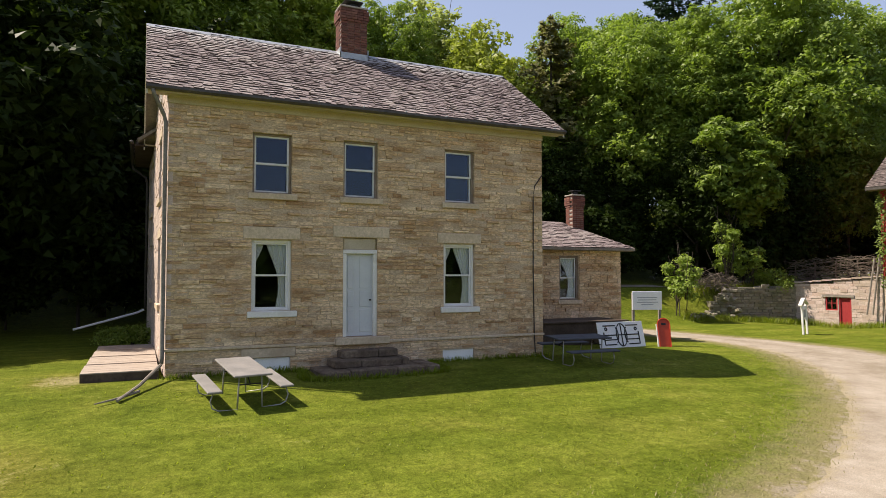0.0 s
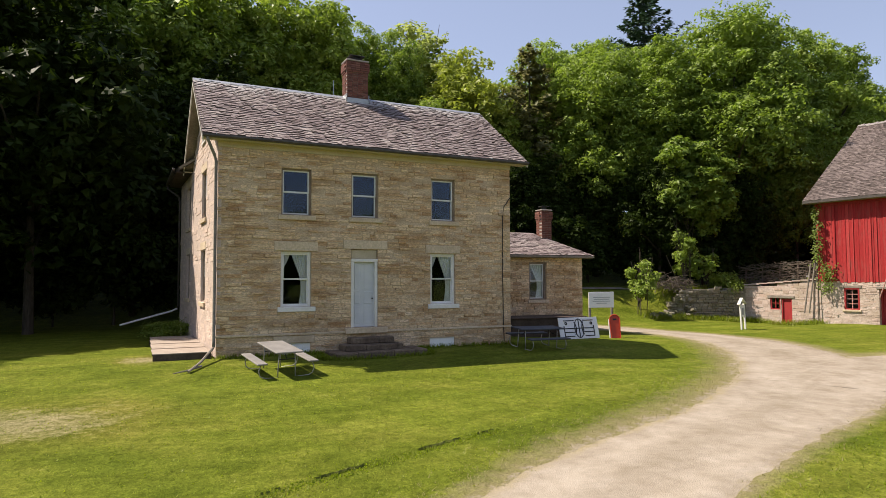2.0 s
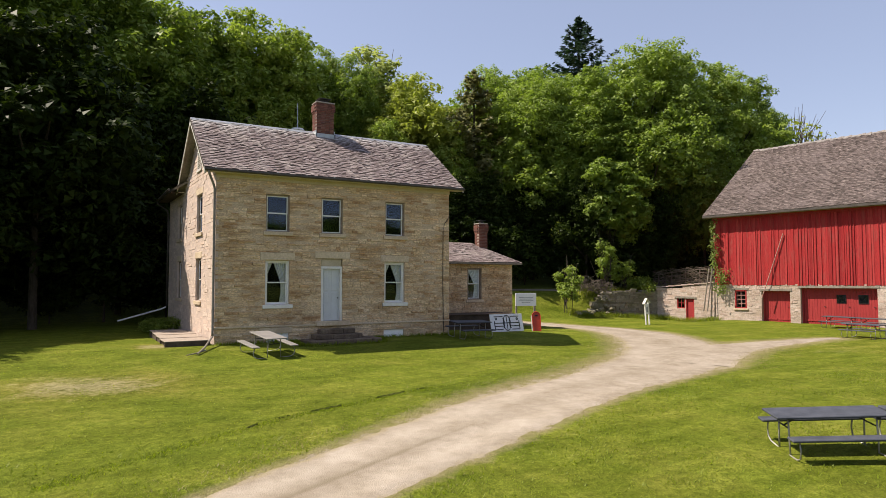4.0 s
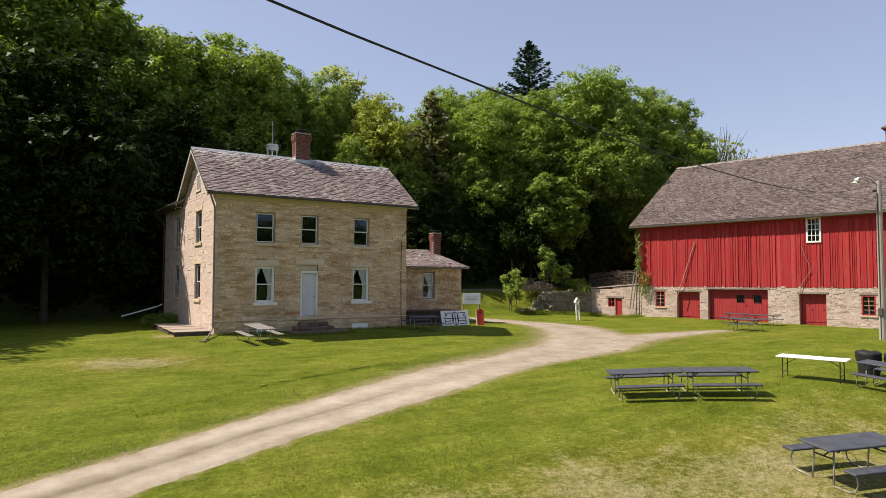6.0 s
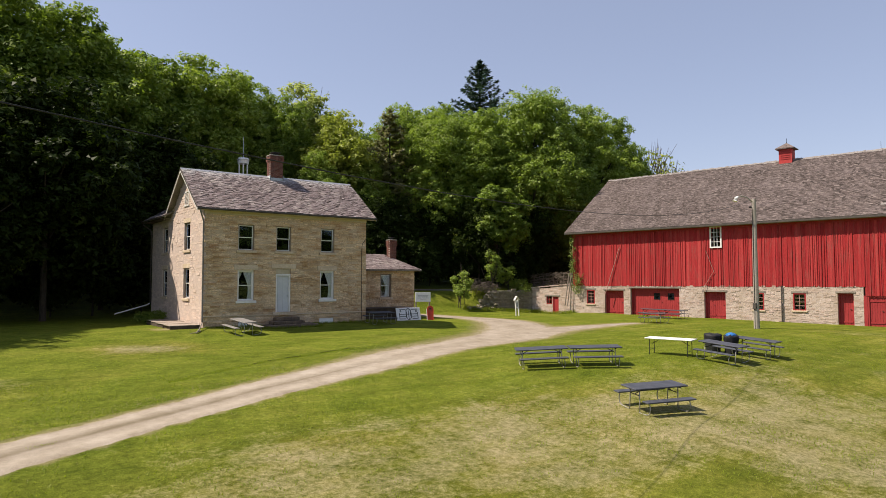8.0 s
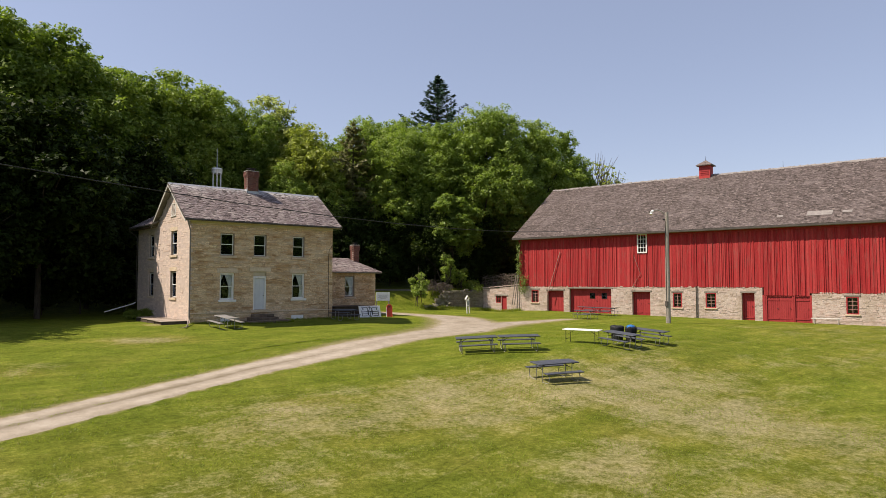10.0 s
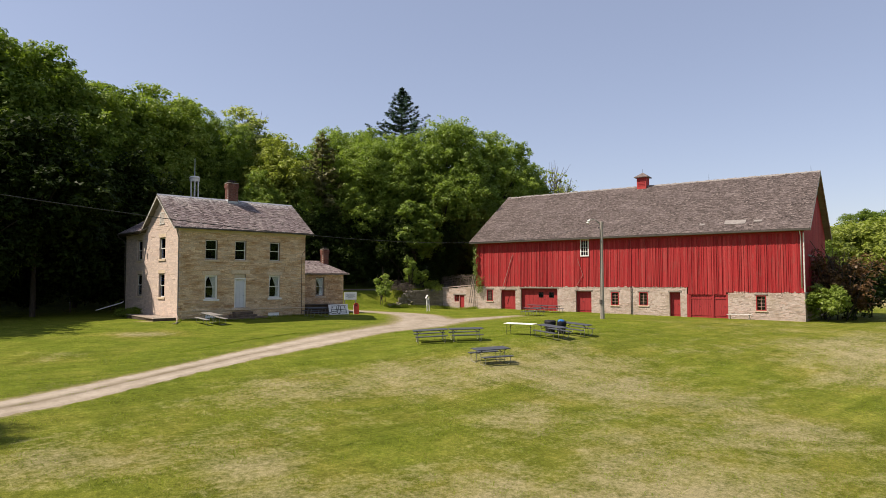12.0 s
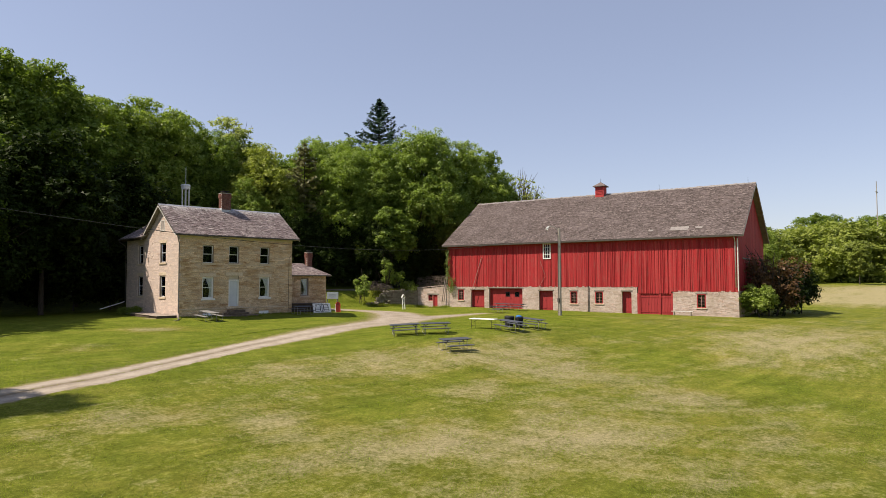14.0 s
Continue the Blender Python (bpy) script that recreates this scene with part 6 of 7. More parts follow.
def rubbish_bin(m, r, h, liner, label, seed):
    """A barrel with a plastic liner: the film hangs over the rim in slack folds and bulges above it."""
    t = thing("rubbish_bin", m, label, "bin", "rubbish bins")
    smooth(part("barrel", Shape().tube([(0, 0, 0), (0, 0, 0.05), (0, 0, h * 0.5), (0, 0, h * 0.86)], r * 0.82, 20, r * 0.9), BLACKPAINT, t, "black plastic barrel"))
    n, v, f = 36, [], []
    for k, (rr, z) in enumerate(((0.97, 0.62), (1.04, 0.74), (1.02, 0.86), (1.05, 0.93), (0.92, 0.99), (0.55, 1.03), (0.12, 1.0))):
        for i in range(n):
            a = 2 * math.pi * i / n
            q = noise.noise((math.cos(a) * 2.2, math.sin(a) * 2.2, seed + z * 3.0))
            w = noise.noise((math.cos(a) * 5.5, math.sin(a) * 5.5, seed + 4.0 + z))
            ro = r * (rr + 0.10 * q + 0.07 * w)
            v.append((ro * math.cos(a), ro * math.sin(a), h * z + 0.07 * q + (0.05 * w if k < 3 else 0.03 * w)))
        if k:
            f += [((k - 1) * n + i, (k - 1) * n + (i + 1) % n, k * n + (i + 1) % n, k * n + i) for i in range(n)]
    f.append(tuple(6 * n + i for i in range(n)))
    smooth(part("liner", Shape().add(v, f), liner, t, "slack plastic liner folded over the rim"))


rubbish_bin(stand(16.12, -21.85, 10), 0.37, 0.84, BLACKFILM, "black rubbish bin with a black liner between the tables", 1)
rubbish_bin(stand(16.44, -22.52, 60), 0.31, 0.82, BLACKFILM, "black rubbish bin with blue film bulging out of its top", 4)
tarp = thing("blue_film", stand(16.42, -22.52, 20) @ pose(0, 0, 0.75), "crumpled blue plastic film stuffed into the bin", "plastic film")
bm = bmesh.new()
bmesh.ops.create_icosphere(bm, subdivisions=3, radius=1.0)
for v in bm.verts:
    v.co *= 1 + 0.22 * noise.noise(v.co * 2.6) + 0.12 * abs(noise.noise(v.co * 6.0))
    v.co = Vector((v.co.x * 0.26, v.co.y * 0.22, max(-0.6, v.co.z) * 0.13 + 0.06))
film = bpy.data.meshes.new("film")
bm.to_mesh(film)
bm.free()
film.materials.append(BLUEFILM)
smooth(part("film", film, BLUEFILM, tarp))

# ---- light pole and wire ----
PX, PY = 31.3, -15.9
lp = thing("light_pole", pose(PX, PY, ground_z(PX, PY)), "silvered wooden utility pole with a curved lamp arm", "lamp pole")
part("pole", Shape().tube([(0, 0, -0.3), (0, 0, 4), (0.02, 0, 8.65)], 0.19, 12, 0.13), POLEWOOD, lp)
part("arm", Shape().tube([(0, 0, 8.35), (-0.35, 0.25, 8.75), (-0.65, 0.45, 8.85), (-0.95, 0.65, 8.75)], 0.035, 8), TUBE, lp)
part("lamp_head", Shape().tube([(-0.88, 0.60, 8.80), (-1.0, 0.68, 8.68), (-1.05, 0.72, 8.50)], 0.06, 10, 0.17), PANELWHITE, lp, "white lamp head")
part("insulator", Shape().tube([(-0.1, 0.1, 8.1), (-0.22, 0.2, 8.1)], 0.05, 8), DARKIRON, lp)
part("meter_box", Shape().box(-0.25, -0.12, -0.1, 0.12, 1.3, 1.7, b=0.01), GUTTER, lp)
part("conduit", Shape().tube([(-0.19, 0.02, 0.0), (-0.185, 0.02, 3.0), (-0.16, 0.03, 8.0)], 0.025, 6), GUTTER, lp)


def wire(name, a, b, sag, r, label):
    a, b = Vector(a), Vector(b)
    pts = [a.lerp(b, k / 24) - Vector((0, 0, sag * 4 * (k / 24) * (1 - k / 24))) for k in range(25)]
    return tagged(part(name, Shape().tube(pts, r, 5), DARKIRON), label, "cable")


wire("power_cable", (31.2, -15.8, 8.1), (-43.0, -39.9, 8.25), 3.6, 0.011, "black overhead power cable sagging across the yard")
fp = thing("utility_pole", pose(-43, -39.9, ground_z(-43, -39.9)), "wooden utility pole at the end of the cable", "utility pole")
part("pole", Shape().tube([(0, 0, -0.5), (0, 0, 11.4)], 0.17, 10, 0.12), POLEWOOD, fp)


# ---- signs and small things by the kitchen wing ----
sg = thing("notice_board", pose(17.2, 2.6, ground_z(17.2, 2.6), 0, 0, -12), "white notice board with lines of small print on two posts", "sign")
part("panel", Shape().box(-0.63, 0.63, -0.02, 0.02, 1.34, 2.06, b=0.008), PANELWHITE, sg)
for x in (-0.56, 0.56):
    part("post", Shape().box(x - 0.045, x + 0.045, 0.022, 0.10, -0.3, 2.0), OLDWOOD, sg)
for k in range(4):
    wv = (0.43, 0.39, 0.45, 0.26)[k]
    part("print_line", Shape().box(-wv, wv, -0.0235, -0.021, 1.80 - k * 0.09, 1.83 - k * 0.09), GREYINK, sg)
pn = thing("painted_panel", pose(15.7, 2.2, ground_z(15.7, 2.2) - 0.02, -14, 0, 1), "white panel with a black scrollwork pattern leaning on the stoop", "panel")
part("board", Shape().box(-1.08, 1.08, 0.0, 0.035, 0.0, 0.98, b=0.006), PANELWHITE, pn)


def ring(rx, rz, cx, cz, a0=0, a1=360, n=28):
    return [(cx + rx * math.cos(radians(a0 + (a1 - a0) * k / n)), -0.008, cz + rz * math.sin(radians(a0 + (a1 - a0) * k / n))) for k in range(n + 1)]


for path in (ring(0.24, 0.42, 0, 0.49), [(0, -0.008, 0.08), (0, -0.008, 0.9)], [(-0.82, -0.008, 0.14), (-0.3, -0.008, 0.14)], [(0.3, -0.008, 0.14), (0.82, -0.008, 0.14)],
             [(-0.82, -0.008, 0.84), (-0.24, -0.008, 0.84)], [(0.24, -0.008, 0.84), (0.82, -0.008, 0.84)], [(-0.82, -0.008, 0.14), (-0.82, -0.008, 0.60)], [(0.82, -0.008, 0.14), (0.82, -0.008, 0.60)],
             [(-0.82, -0.008, 0.49), (-0.25, -0.008, 0.49)], [(0.25, -0.008, 0.49), (0.82, -0.008, 0.49)], ring(0.14, 0.30, -0.30, 0.49, -70, 70), ring(0.14, 0.30, 0.30, 0.49, 110, 250), ring(0.05, 0.05, -0.7, 0.72), ring(0.05, 0.05, 0.7, 0.70),
             [(-0.82, -0.008, 0.32), (-0.22, -0.008, 0.32)], [(0.22, -0.008, 0.32), (0.82, -0.008, 0.32)], [(-0.24, -0.008, 0.49), (0.24, -0.008, 0.49)]):
    part("pattern_bar", Shape().tube(path, 0.022, 5), BLACKPAINT, pn)
sl = thing("plastic_sled", pose(17.4, 1.85, ground_z(17.4, 1.85) - 0.02, -14, 0, -22) @ Matrix.Scale(0.88, 4), "orange-red plastic board with rounded top leaning upright", "sled")
pts = [(-0.24, 0.0), (0.24, 0.0), (0.27, 0.9)] + [(0.27 * math.cos(radians(a)), 0.98 + 0.26 * math.sin(radians(a))) for a in range(15, 180, 15)] + [(-0.27, 0.9)]
part("shell", Shape().poly(pts, 0.0, 0.05), ORANGE, sl)
part("rim", Shape().tube([(x, -0.01, z) for x, z in pts] + [(pts[0][0], -0.01, pts[0][1])], 0.028, 6), ORANGE, sl)
part("slot", Shape().box(-0.1, 0.1, -0.016, -0.004, 0.95, 1.04, b=0.005), BLACKPAINT, sl)
part("edge_strip", Shape().box(-0.33, -0.28, -0.02, 0.05, 0.0, 1.0, b=0.006), WORNWHITE, sl)
af = thing("sandwich_board", pose(28.7, 4.4, ground_z(28.7, 4.4), 0, 0, 10), "white roofed signpost leaning beside the drive", "sign")
LEAN = pose(0, 0, 0, 0, -5, 0)
for sx in (-1, 1):
    part("post", Shape().box(sx * 0.19 - 0.04, sx * 0.19 + 0.04, -0.04, 0.04, -0.2, 1.46, LEAN), WHITE, af)
part("panel", Shape().box(-0.15, 0.15, -0.03, 0.03, 0.72, 1.38, LEAN, b=0.006), PANELWHITE, af)
part("roof", Shape().poly([(-0.34, 1.40), (0.0, 1.70), (0.34, 1.40), (0.34, 1.45), (0.0, 1.77), (-0.34, 1.45)], -0.09, 0.09, LEAN), WORNWHITE, af)
part("notice", Shape().box(-0.10, 0.10, -0.036, -0.031, 0.82, 1.2, LEAN), GREYINK, af)
bn = thing("bench", BARN_M @ pose(29.7, -0.55, -0.86), "pale plank bench against the barn's stone wall", "bench")
part("seat", Shape().box(-1.1, 1.1, -0.17, 0.17, 0.52, 0.58, b=0.01), WORNWHITE, bn)
for x in (-0.85, 0.85):
    part("leg", Shape().box(x - 0.04, x + 0.04, -0.14, 0.14, -0.1, 0.52, b=0.005), POLEWOOD, bn)

# ---- deck and pipe west of the house ----
deck = thing("cellar_deck", pose(0, 0, 0), "low deck of wide bleached boards along the house", "deck")
for k, (y0, y1) in enumerate(((0.05, 1.6), (1.62, 3.2), (3.22, 4.7), (4.72, 6.1))):
    z = 0.21 + 0.02 * k
    for j in range(5):
        w = (y1 - y0) / 5
        part("board", Shape().box(-1.78 + 0.03 * k, -0.13, y0 + j * w + 0.004, y0 + (j + 1) * w - 0.004, z - 0.03, z + 0.003 * ((k + j) % 3), b=0.004), PLANKWOOD, deck)
    part("riser", Shape().box(-1.78 + 0.03 * k, -0.13, y0, y0 + 0.04, -0.1, z - 0.031), DARKWOOD, deck, "reddish dark front edge" if k == 0 else "")
part("bearer", Shape().box(-1.7, -0.15, 0.1, 6.0, -0.3, 0.175), DARKWOOD, deck)
tagged(part("drain_pipe", Shape().tube([(-0.40, HD + 0.1, 1.15), (-0.65, HD + 0.0, 1.04), (-2.75, HD - 0.6, 0.50)], 0.042, 8), PANELWHITE), "white drain pipe sticking out from the downspout", "pipe")
tagged(part("rain_spout", Shape().tube([(-0.10, -0.20, 0.34), (-0.55, -1.25, 0.05), (-0.95, -2.1, -0.10)], 0.042, 7, 0.032), OLDWOOD), "weathered grey wooden spout leading away from the downpipe", "spout")
tagged(part("fallen_branch", Shape().tube([(-0.55, -1.45, -0.04), (-0.95, -1.95, -0.08), (-1.35, -2.25, -0.11)], 0.035, 6, 0.014), OLDWOOD), "weathered grey branch lying by the spout", "branch")


# ---- trees and shrubs ----
def quads_mesh(name, verts, material):
    """A mesh of loose leaves from an array (n, corners, 3)."""
    n, k = verts.shape[:2]
    me = bpy.data.meshes.new(name)
    me.vertices.add(k * n)
    me.vertices.foreach_set("co", verts.reshape(-1).astype(np.float32))
    me.loops.add(k * n)
    me.loops.foreach_set("vertex_index", np.arange(k * n, dtype=np.int32))
    me.polygons.add(n)
    me.polygons.foreach_set("loop_start", np.arange(0, k * n, k, dtype=np.int32))
    me.update(calc_edges=True)
    me.materials.append(material)
    return me


def leaves(rng, at, out, size, droop=0.2, slim=0.72, corners=4):
    """Leaf sprays at the points at, facing roughly the way out: a pointed, slightly folded leaf each."""
    n = len(at)
    nrm = 1.0 * out + rng.normal(0, 0.40, (n, 3))
    nrm[:, 2] += 0.58
    nrm /= np.linalg.norm(nrm, axis=1, keepdims=True) + 1e-9
    a = rng.normal(0, 1, (n, 3))
    a[:, 2] -= droop
    a -= nrm * (a * nrm).sum(1, keepdims=True)
    a /= np.linalg.norm(a, axis=1, keepdims=True) + 1e-9
    b = np.cross(nrm, a)
    s = (size if np.ndim(size) == 0 else np.asarray(size)[:, None]) * rng.uniform(0.6, 1.35, (n, 1))
    w = s * slim * rng.uniform(0.7, 1.2, (n, 1))
    if corners == 3:
        return np.stack([at - a * s * 0.5 + b * w * 0.55, at + a * s * 0.7, at - a * s * 0.5 - b * w * 0.55], 1)
    mid = at + a * s * 0.1
    return np.stack([at - a * s * 0.5, mid + b * w * 0.5 - nrm * s * 0.10, at + a * s * 0.55, mid - b * w * 0.5 - nrm * s * 0.10], 1)


def sphere_points(rng, n):
    u = rng.normal(0, 1, (n, 3))
    return u / (np.linalg.norm(u, axis=1, keepdims=True) + 1e-9)


def broad_crown(seed, height, radius, base, count, size, gaps=0.25, lean=0.0, droop=0.2, corners=3, lobes=1.0):
    """Leaves of a broadleaf crown: big lobes on an uneven envelope, each a heap of small clumps covered with leaf sprays, over a shaded core of larger sprays. Also gives the lobe centres, for the limbs."""
    rng = np.random.default_rng(seed)
    mid, half = (height + base) / 2, (height - base) / 2
    k = int((20 * (radius / 4.0) * (half / 6.0) + 9) * lobes)
    i = np.arange(k) + 0.5
    zz = 1 - 1.75 * i / k
    an = i * 2.399963 + rng.normal(0, 0.35, k) + seed
    rad = np.sqrt(np.maximum(0, 1 - zz ** 2))
    d = np.stack([np.cos(an) * rad, np.sin(an) * rad, zz], 1)
    rr = rng.uniform(0.58, 1.0, (k, 1))
    axes = np.array([radius * 0.80, radius * 0.80, half * 0.86])
    c = d * rr * axes + np.array([lean, 0, mid])
    lr = rng.uniform(0.26, 0.44, k) * radius + 0.15
    subs = rng.integers(20, 34, k)
    ctr, cr, outs0 = [], [], []
    for p, r, n, dd in zip(c, lr, subs, d):
        u = sphere_points(rng, n) + 0.45 * dd + np.array([0, 0, 0.25])
        u /= np.linalg.norm(u, axis=1, keepdims=True)
        ctr.append(p + u * r * rng.uniform(0.5, 1.25, (n, 1)) * np.array([1, 1, 0.9]))
        cr.append(r * rng.uniform(0.11, 0.30, n) + 0.09)
    ctr, cr = np.concatenate(ctr), np.concatenate(cr)
    share = rng.uniform(0.6, 1.4, len(cr)) * cr ** 1.7
    m = np.maximum(3, (count * share / share.sum()).astype(int))
    which = np.repeat(np.arange(len(cr)), m)
    u = sphere_points(rng, len(which))
    flip = (u[:, 2] < -0.25) & (rng.random(len(u)) < 0.75)
    u[flip, 2] *= -1
    q = ctr[which] + u * cr[which][:, None] * rng.uniform(0.55, 1.3, (len(u), 1)) * np.array([1, 1, 0.85])
    keep = rng.random(len(q)) > gaps * (0.5 + 0.5 * np.sin(q[:, 0] * 1.7 + seed) * np.sin(q[:, 2] * 1.3 + seed))
    q, u = q[keep], u[keep]
    # core
    nf = max(20, count // 14)
    w2 = rng.integers(0, k, nf)
    f = c[w2] + sphere_points(rng, nf) * lr[w2][:, None] * rng.uniform(0.0, 0.62, (nf, 1))
    g = sphere_points(rng, nf // 2) * rng.uniform(0.0, 0.55, (nf // 2, 1)) * axes + np.array([lean, 0, mid])
    fill = np.concatenate([f, g])
    fo = sphere_points(rng, len(fill))
    sizes = np.concatenate([np.full(len(q), size), np.full(len(fill), size * 1.8)])
    return leaves(rng, np.concatenate([q, fill]), np.concatenate([u, fo]), sizes, droop, 0.8, corners), np.concatenate([c, ctr[::6]])


def trunk_shape(seed, height, base, r, centres, lean=0.0, limbs=9, twigs=0):
    """Tapered trunk with limbs that reach towards the clumps."""
    rnd = random.Random(seed)
    s = Shape()
    top = Vector((lean * 0.8, 0, height * 0.82))
    path = [Vector((0, 0, -0.6)), Vector((0.02, 0, 0.15)), Vector((rnd.uniform(-0.15, 0.15), rnd.uniform(-0.15, 0.15), height * 0.3)), Vector((lean * 0.4 + rnd.uniform(-0.3, 0.3), rnd.uniform(-0.3, 0.3), height * 0.55)), top]
    s.tube(path, r, 8, r * 0.22)
    for c in rnd.sample(list(range(len(centres))), min(limbs, len(centres))):
        e = Vector(centres[c])
        z0 = max(base * 0.8, min(height * 0.7, e.z * 0.62))
        t = z0 / height
        st = Vector((lean * 0.8 * t, 0, z0))
        m = st.lerp(e, 0.5) + Vector((0, 0, 0.3))
        s.tube([st, m, e], r * 0.42, 5, r * 0.10, closed=False)
    for k in range(twigs):
        e = Vector(centres[rnd.randrange(len(centres))])
        st = Vector((e.x * 0.55, e.y * 0.55, e.z - rnd.uniform(0.6, 2.0)))
        end = e + Vector((rnd.uniform(-0.7, 0.7), rnd.uniform(-0.7, 0.7), rnd.uniform(0.2, 1.5)))
        s.tube([st, st.lerp(end, 0.5) + Vector((rnd.uniform(-0.2, 0.2), rnd.uniform(-0.2, 0.2), 0)), end], 0.035, 3, 0.012, closed=False)
    return s


KINDS = {}


def tree_kind(key, seed, height, radius, base, count, size, leaf, gaps=0.25, lean=0.0, trunk=None, droop=0.2, corners=3, lobes=1.0, twigs=0):
    q, c = broad_crown(seed, height, radius, base, count, size, gaps, lean, droop, corners, lobes)
    KINDS[key] = (quads_mesh("crown", q, leaf), trunk_shape(seed, height, base, trunk or height * 0.017, c, lean, 9, twigs).mesh("trunk", BARK), height)


def conifer_kind(key, seed, height, radius, leaf, whorls, base=1.0, droop=0.35, dense=1.0, gap=0.0, taper=0.6, size=0.525):
    """A conifer: whorls of drooping boughs hung with needle sprays on a straight tapered stem."""
    rng = np.random.default_rng(seed)
    pts, outs = [], []
    for w in range(whorls):
        t = w / (whorls - 1)
        z = base + (height - base - 0.3) * t
        reach = radius * (1 - t) ** taper * rng.uniform(0.75, 1.15) + 0.15
        nb = int(7 + 5 * (1 - t))
        for k in range(nb):
            if rng.random() < gap:
                continue
            a = 2 * math.pi * (k + rng.uniform(-0.3, 0.3)) / nb + w
            ln = reach * rng.uniform(0.65, 1.15)
            m = int((10 + 34 * ln / 2.2) * dense)
            u = rng.uniform(0.08, 1.0, (m, 1)) ** 0.8
            side = rng.normal(0, 0.12, (m, 1)) * ln * (1 - 0.6 * u)
            x = u * ln
            zz = z - droop * x * (0.6 + 0.5 * u) + 0.5 * np.maximum(0, u - 0.6) * ln + rng.normal(0, 0.05, (m, 1)) - np.abs(rng.normal(0, 0.10, (m, 1)))
            d = np.array([math.cos(a), math.sin(a)])
            n = np.array([-d[1], d[0]])
            p = np.concatenate([x * d + side * n, zz], 1)
            pts.append(p)
            o = np.zeros_like(p)
            o[:, :2] = d * 0.5
            o[:, 2] = 0.6
            outs.append(o)
    pts, outs = np.concatenate(pts), np.concatenate(outs)
    s = Shape().tube([(0, 0, -0.6), (0, 0, height * 0.5), (0, 0, height - 0.1)], height * 0.016, 8, 0.03)
    KINDS[key] = (quads_mesh("crown", leaves(rng, pts, outs, size, 0.5, 0.42), leaf), s.mesh("trunk", BARK), height)


GREENS = "tall leafy green broadleaf tree on the wooded slope"
tree_kind("oak", 3, 18.0, 5.0, 2.6, 56000, 0.19, LEAF_A, gaps=0.32)
tree_kind("maple", 8, 19.0, 4.4, 3.0, 56000, 0.19, LEAF_A, gaps=0.32)
tree_kind("ash", 14, 17.0, 4.2, 2.2, 46000, 0.195, LEAF_A, gaps=0.42)
tree_kind("dark_oak", 23, 18.0, 5.2, 2.5, 42000, 0.23, LEAF_D)
tree_kind("dark_elm", 31, 19.0, 4.6, 2.5, 42000, 0.23, LEAF_D)
tree_kind("back_oak", 33, 18.0, 5.2, 2.5, 12000, 0.42, LEAF_D)
tree_kind("willow", 42, 16.0, 4.0, 2.5, 24000, 0.24, LEAF_Y, gaps=0.35, droop=1.2)
tree_kind("poplar", 51, 20.0, 2.7, 4.0, 9000, 0.22, LEAF_P, gaps=0.6, lobes=0.7, twigs=60)
tree_kind("meadow_cone", 57, 9.0, 2.6, 0.8, 16000, 0.22, LEAF_F, gaps=0.25, droop=1.2)
tree_kind("hanging", 58, 9.0, 1.7, 2.0, 15000, 0.16, LEAF_A, gaps=0.4, droop=1.2, trunk=0.06)
# understorey and edge_tree get the leaf with shade in its colour
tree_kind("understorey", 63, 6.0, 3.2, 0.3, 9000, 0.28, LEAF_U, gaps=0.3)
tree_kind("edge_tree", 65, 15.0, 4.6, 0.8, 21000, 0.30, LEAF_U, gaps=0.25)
tree_kind("west_tree", 67, 15.0, 4.6, 0.8, 30000, 0.23, LEAF_W, gaps=0.25)
tree_kind("far_row", 69, 17.0, 5.5, 0.5, 2200, 1.2, LEAF_D, gaps=0.1)
tree_kind("bare_top", 71, 13.0, 3.0, 4.0, 1300, 0.22, LEAF_Y, gaps=0.7, lobes=0.8, twigs=240)
tree_kind("round_far", 77, 9.0, 5.0, -0.9, 22000, 0.26, LEAF_F, gaps=0.2)
conifer_kind("spruce", 5, 22.0, 5.6, NEEDLE, 34, 5.0, -0.34, 1.7, 0.38, 0.86, 0.36)
conifer_kind("cedar", 6, 16.0, 4.0, NEEDLE_B, 26, 1.0, 0.10, 1.2, 0.28, 0.42)


def plant(key, x, y, top, turn, label, category="tree", group="", wide=1.0, z0=None, name="tree"):
    """Sets a tree of a kind at a spot so that its top is at that height."""
    crown, trunk, h = KINDS[key]
    z = ground_z(x, y) if z0 is None else z0
    s = (top - z) / h
    ob = new(name)
    ob.matrix_world = pose(x, y, z, 0, 0, turn) @ Matrix.Diagonal((s * wide, s * wide, s, 1))
    tagged(ob, label, category, group)
    part("trunk", trunk, BARK, ob)
    part("crown", crown, crown.materials[0], ob)
    return ob


rnd = random.Random(77)


def skyline(x):
    """Height of the wood's tops along the slope."""
    return 29.0 - 4.6 * step(x, -12, 6) + 0.4 * math.exp(-((x - 13) / 3) ** 2) - 1.0 * math.exp(-((x - 36) / 6) ** 2) + rnd.uniform(-0.7, 0.7)


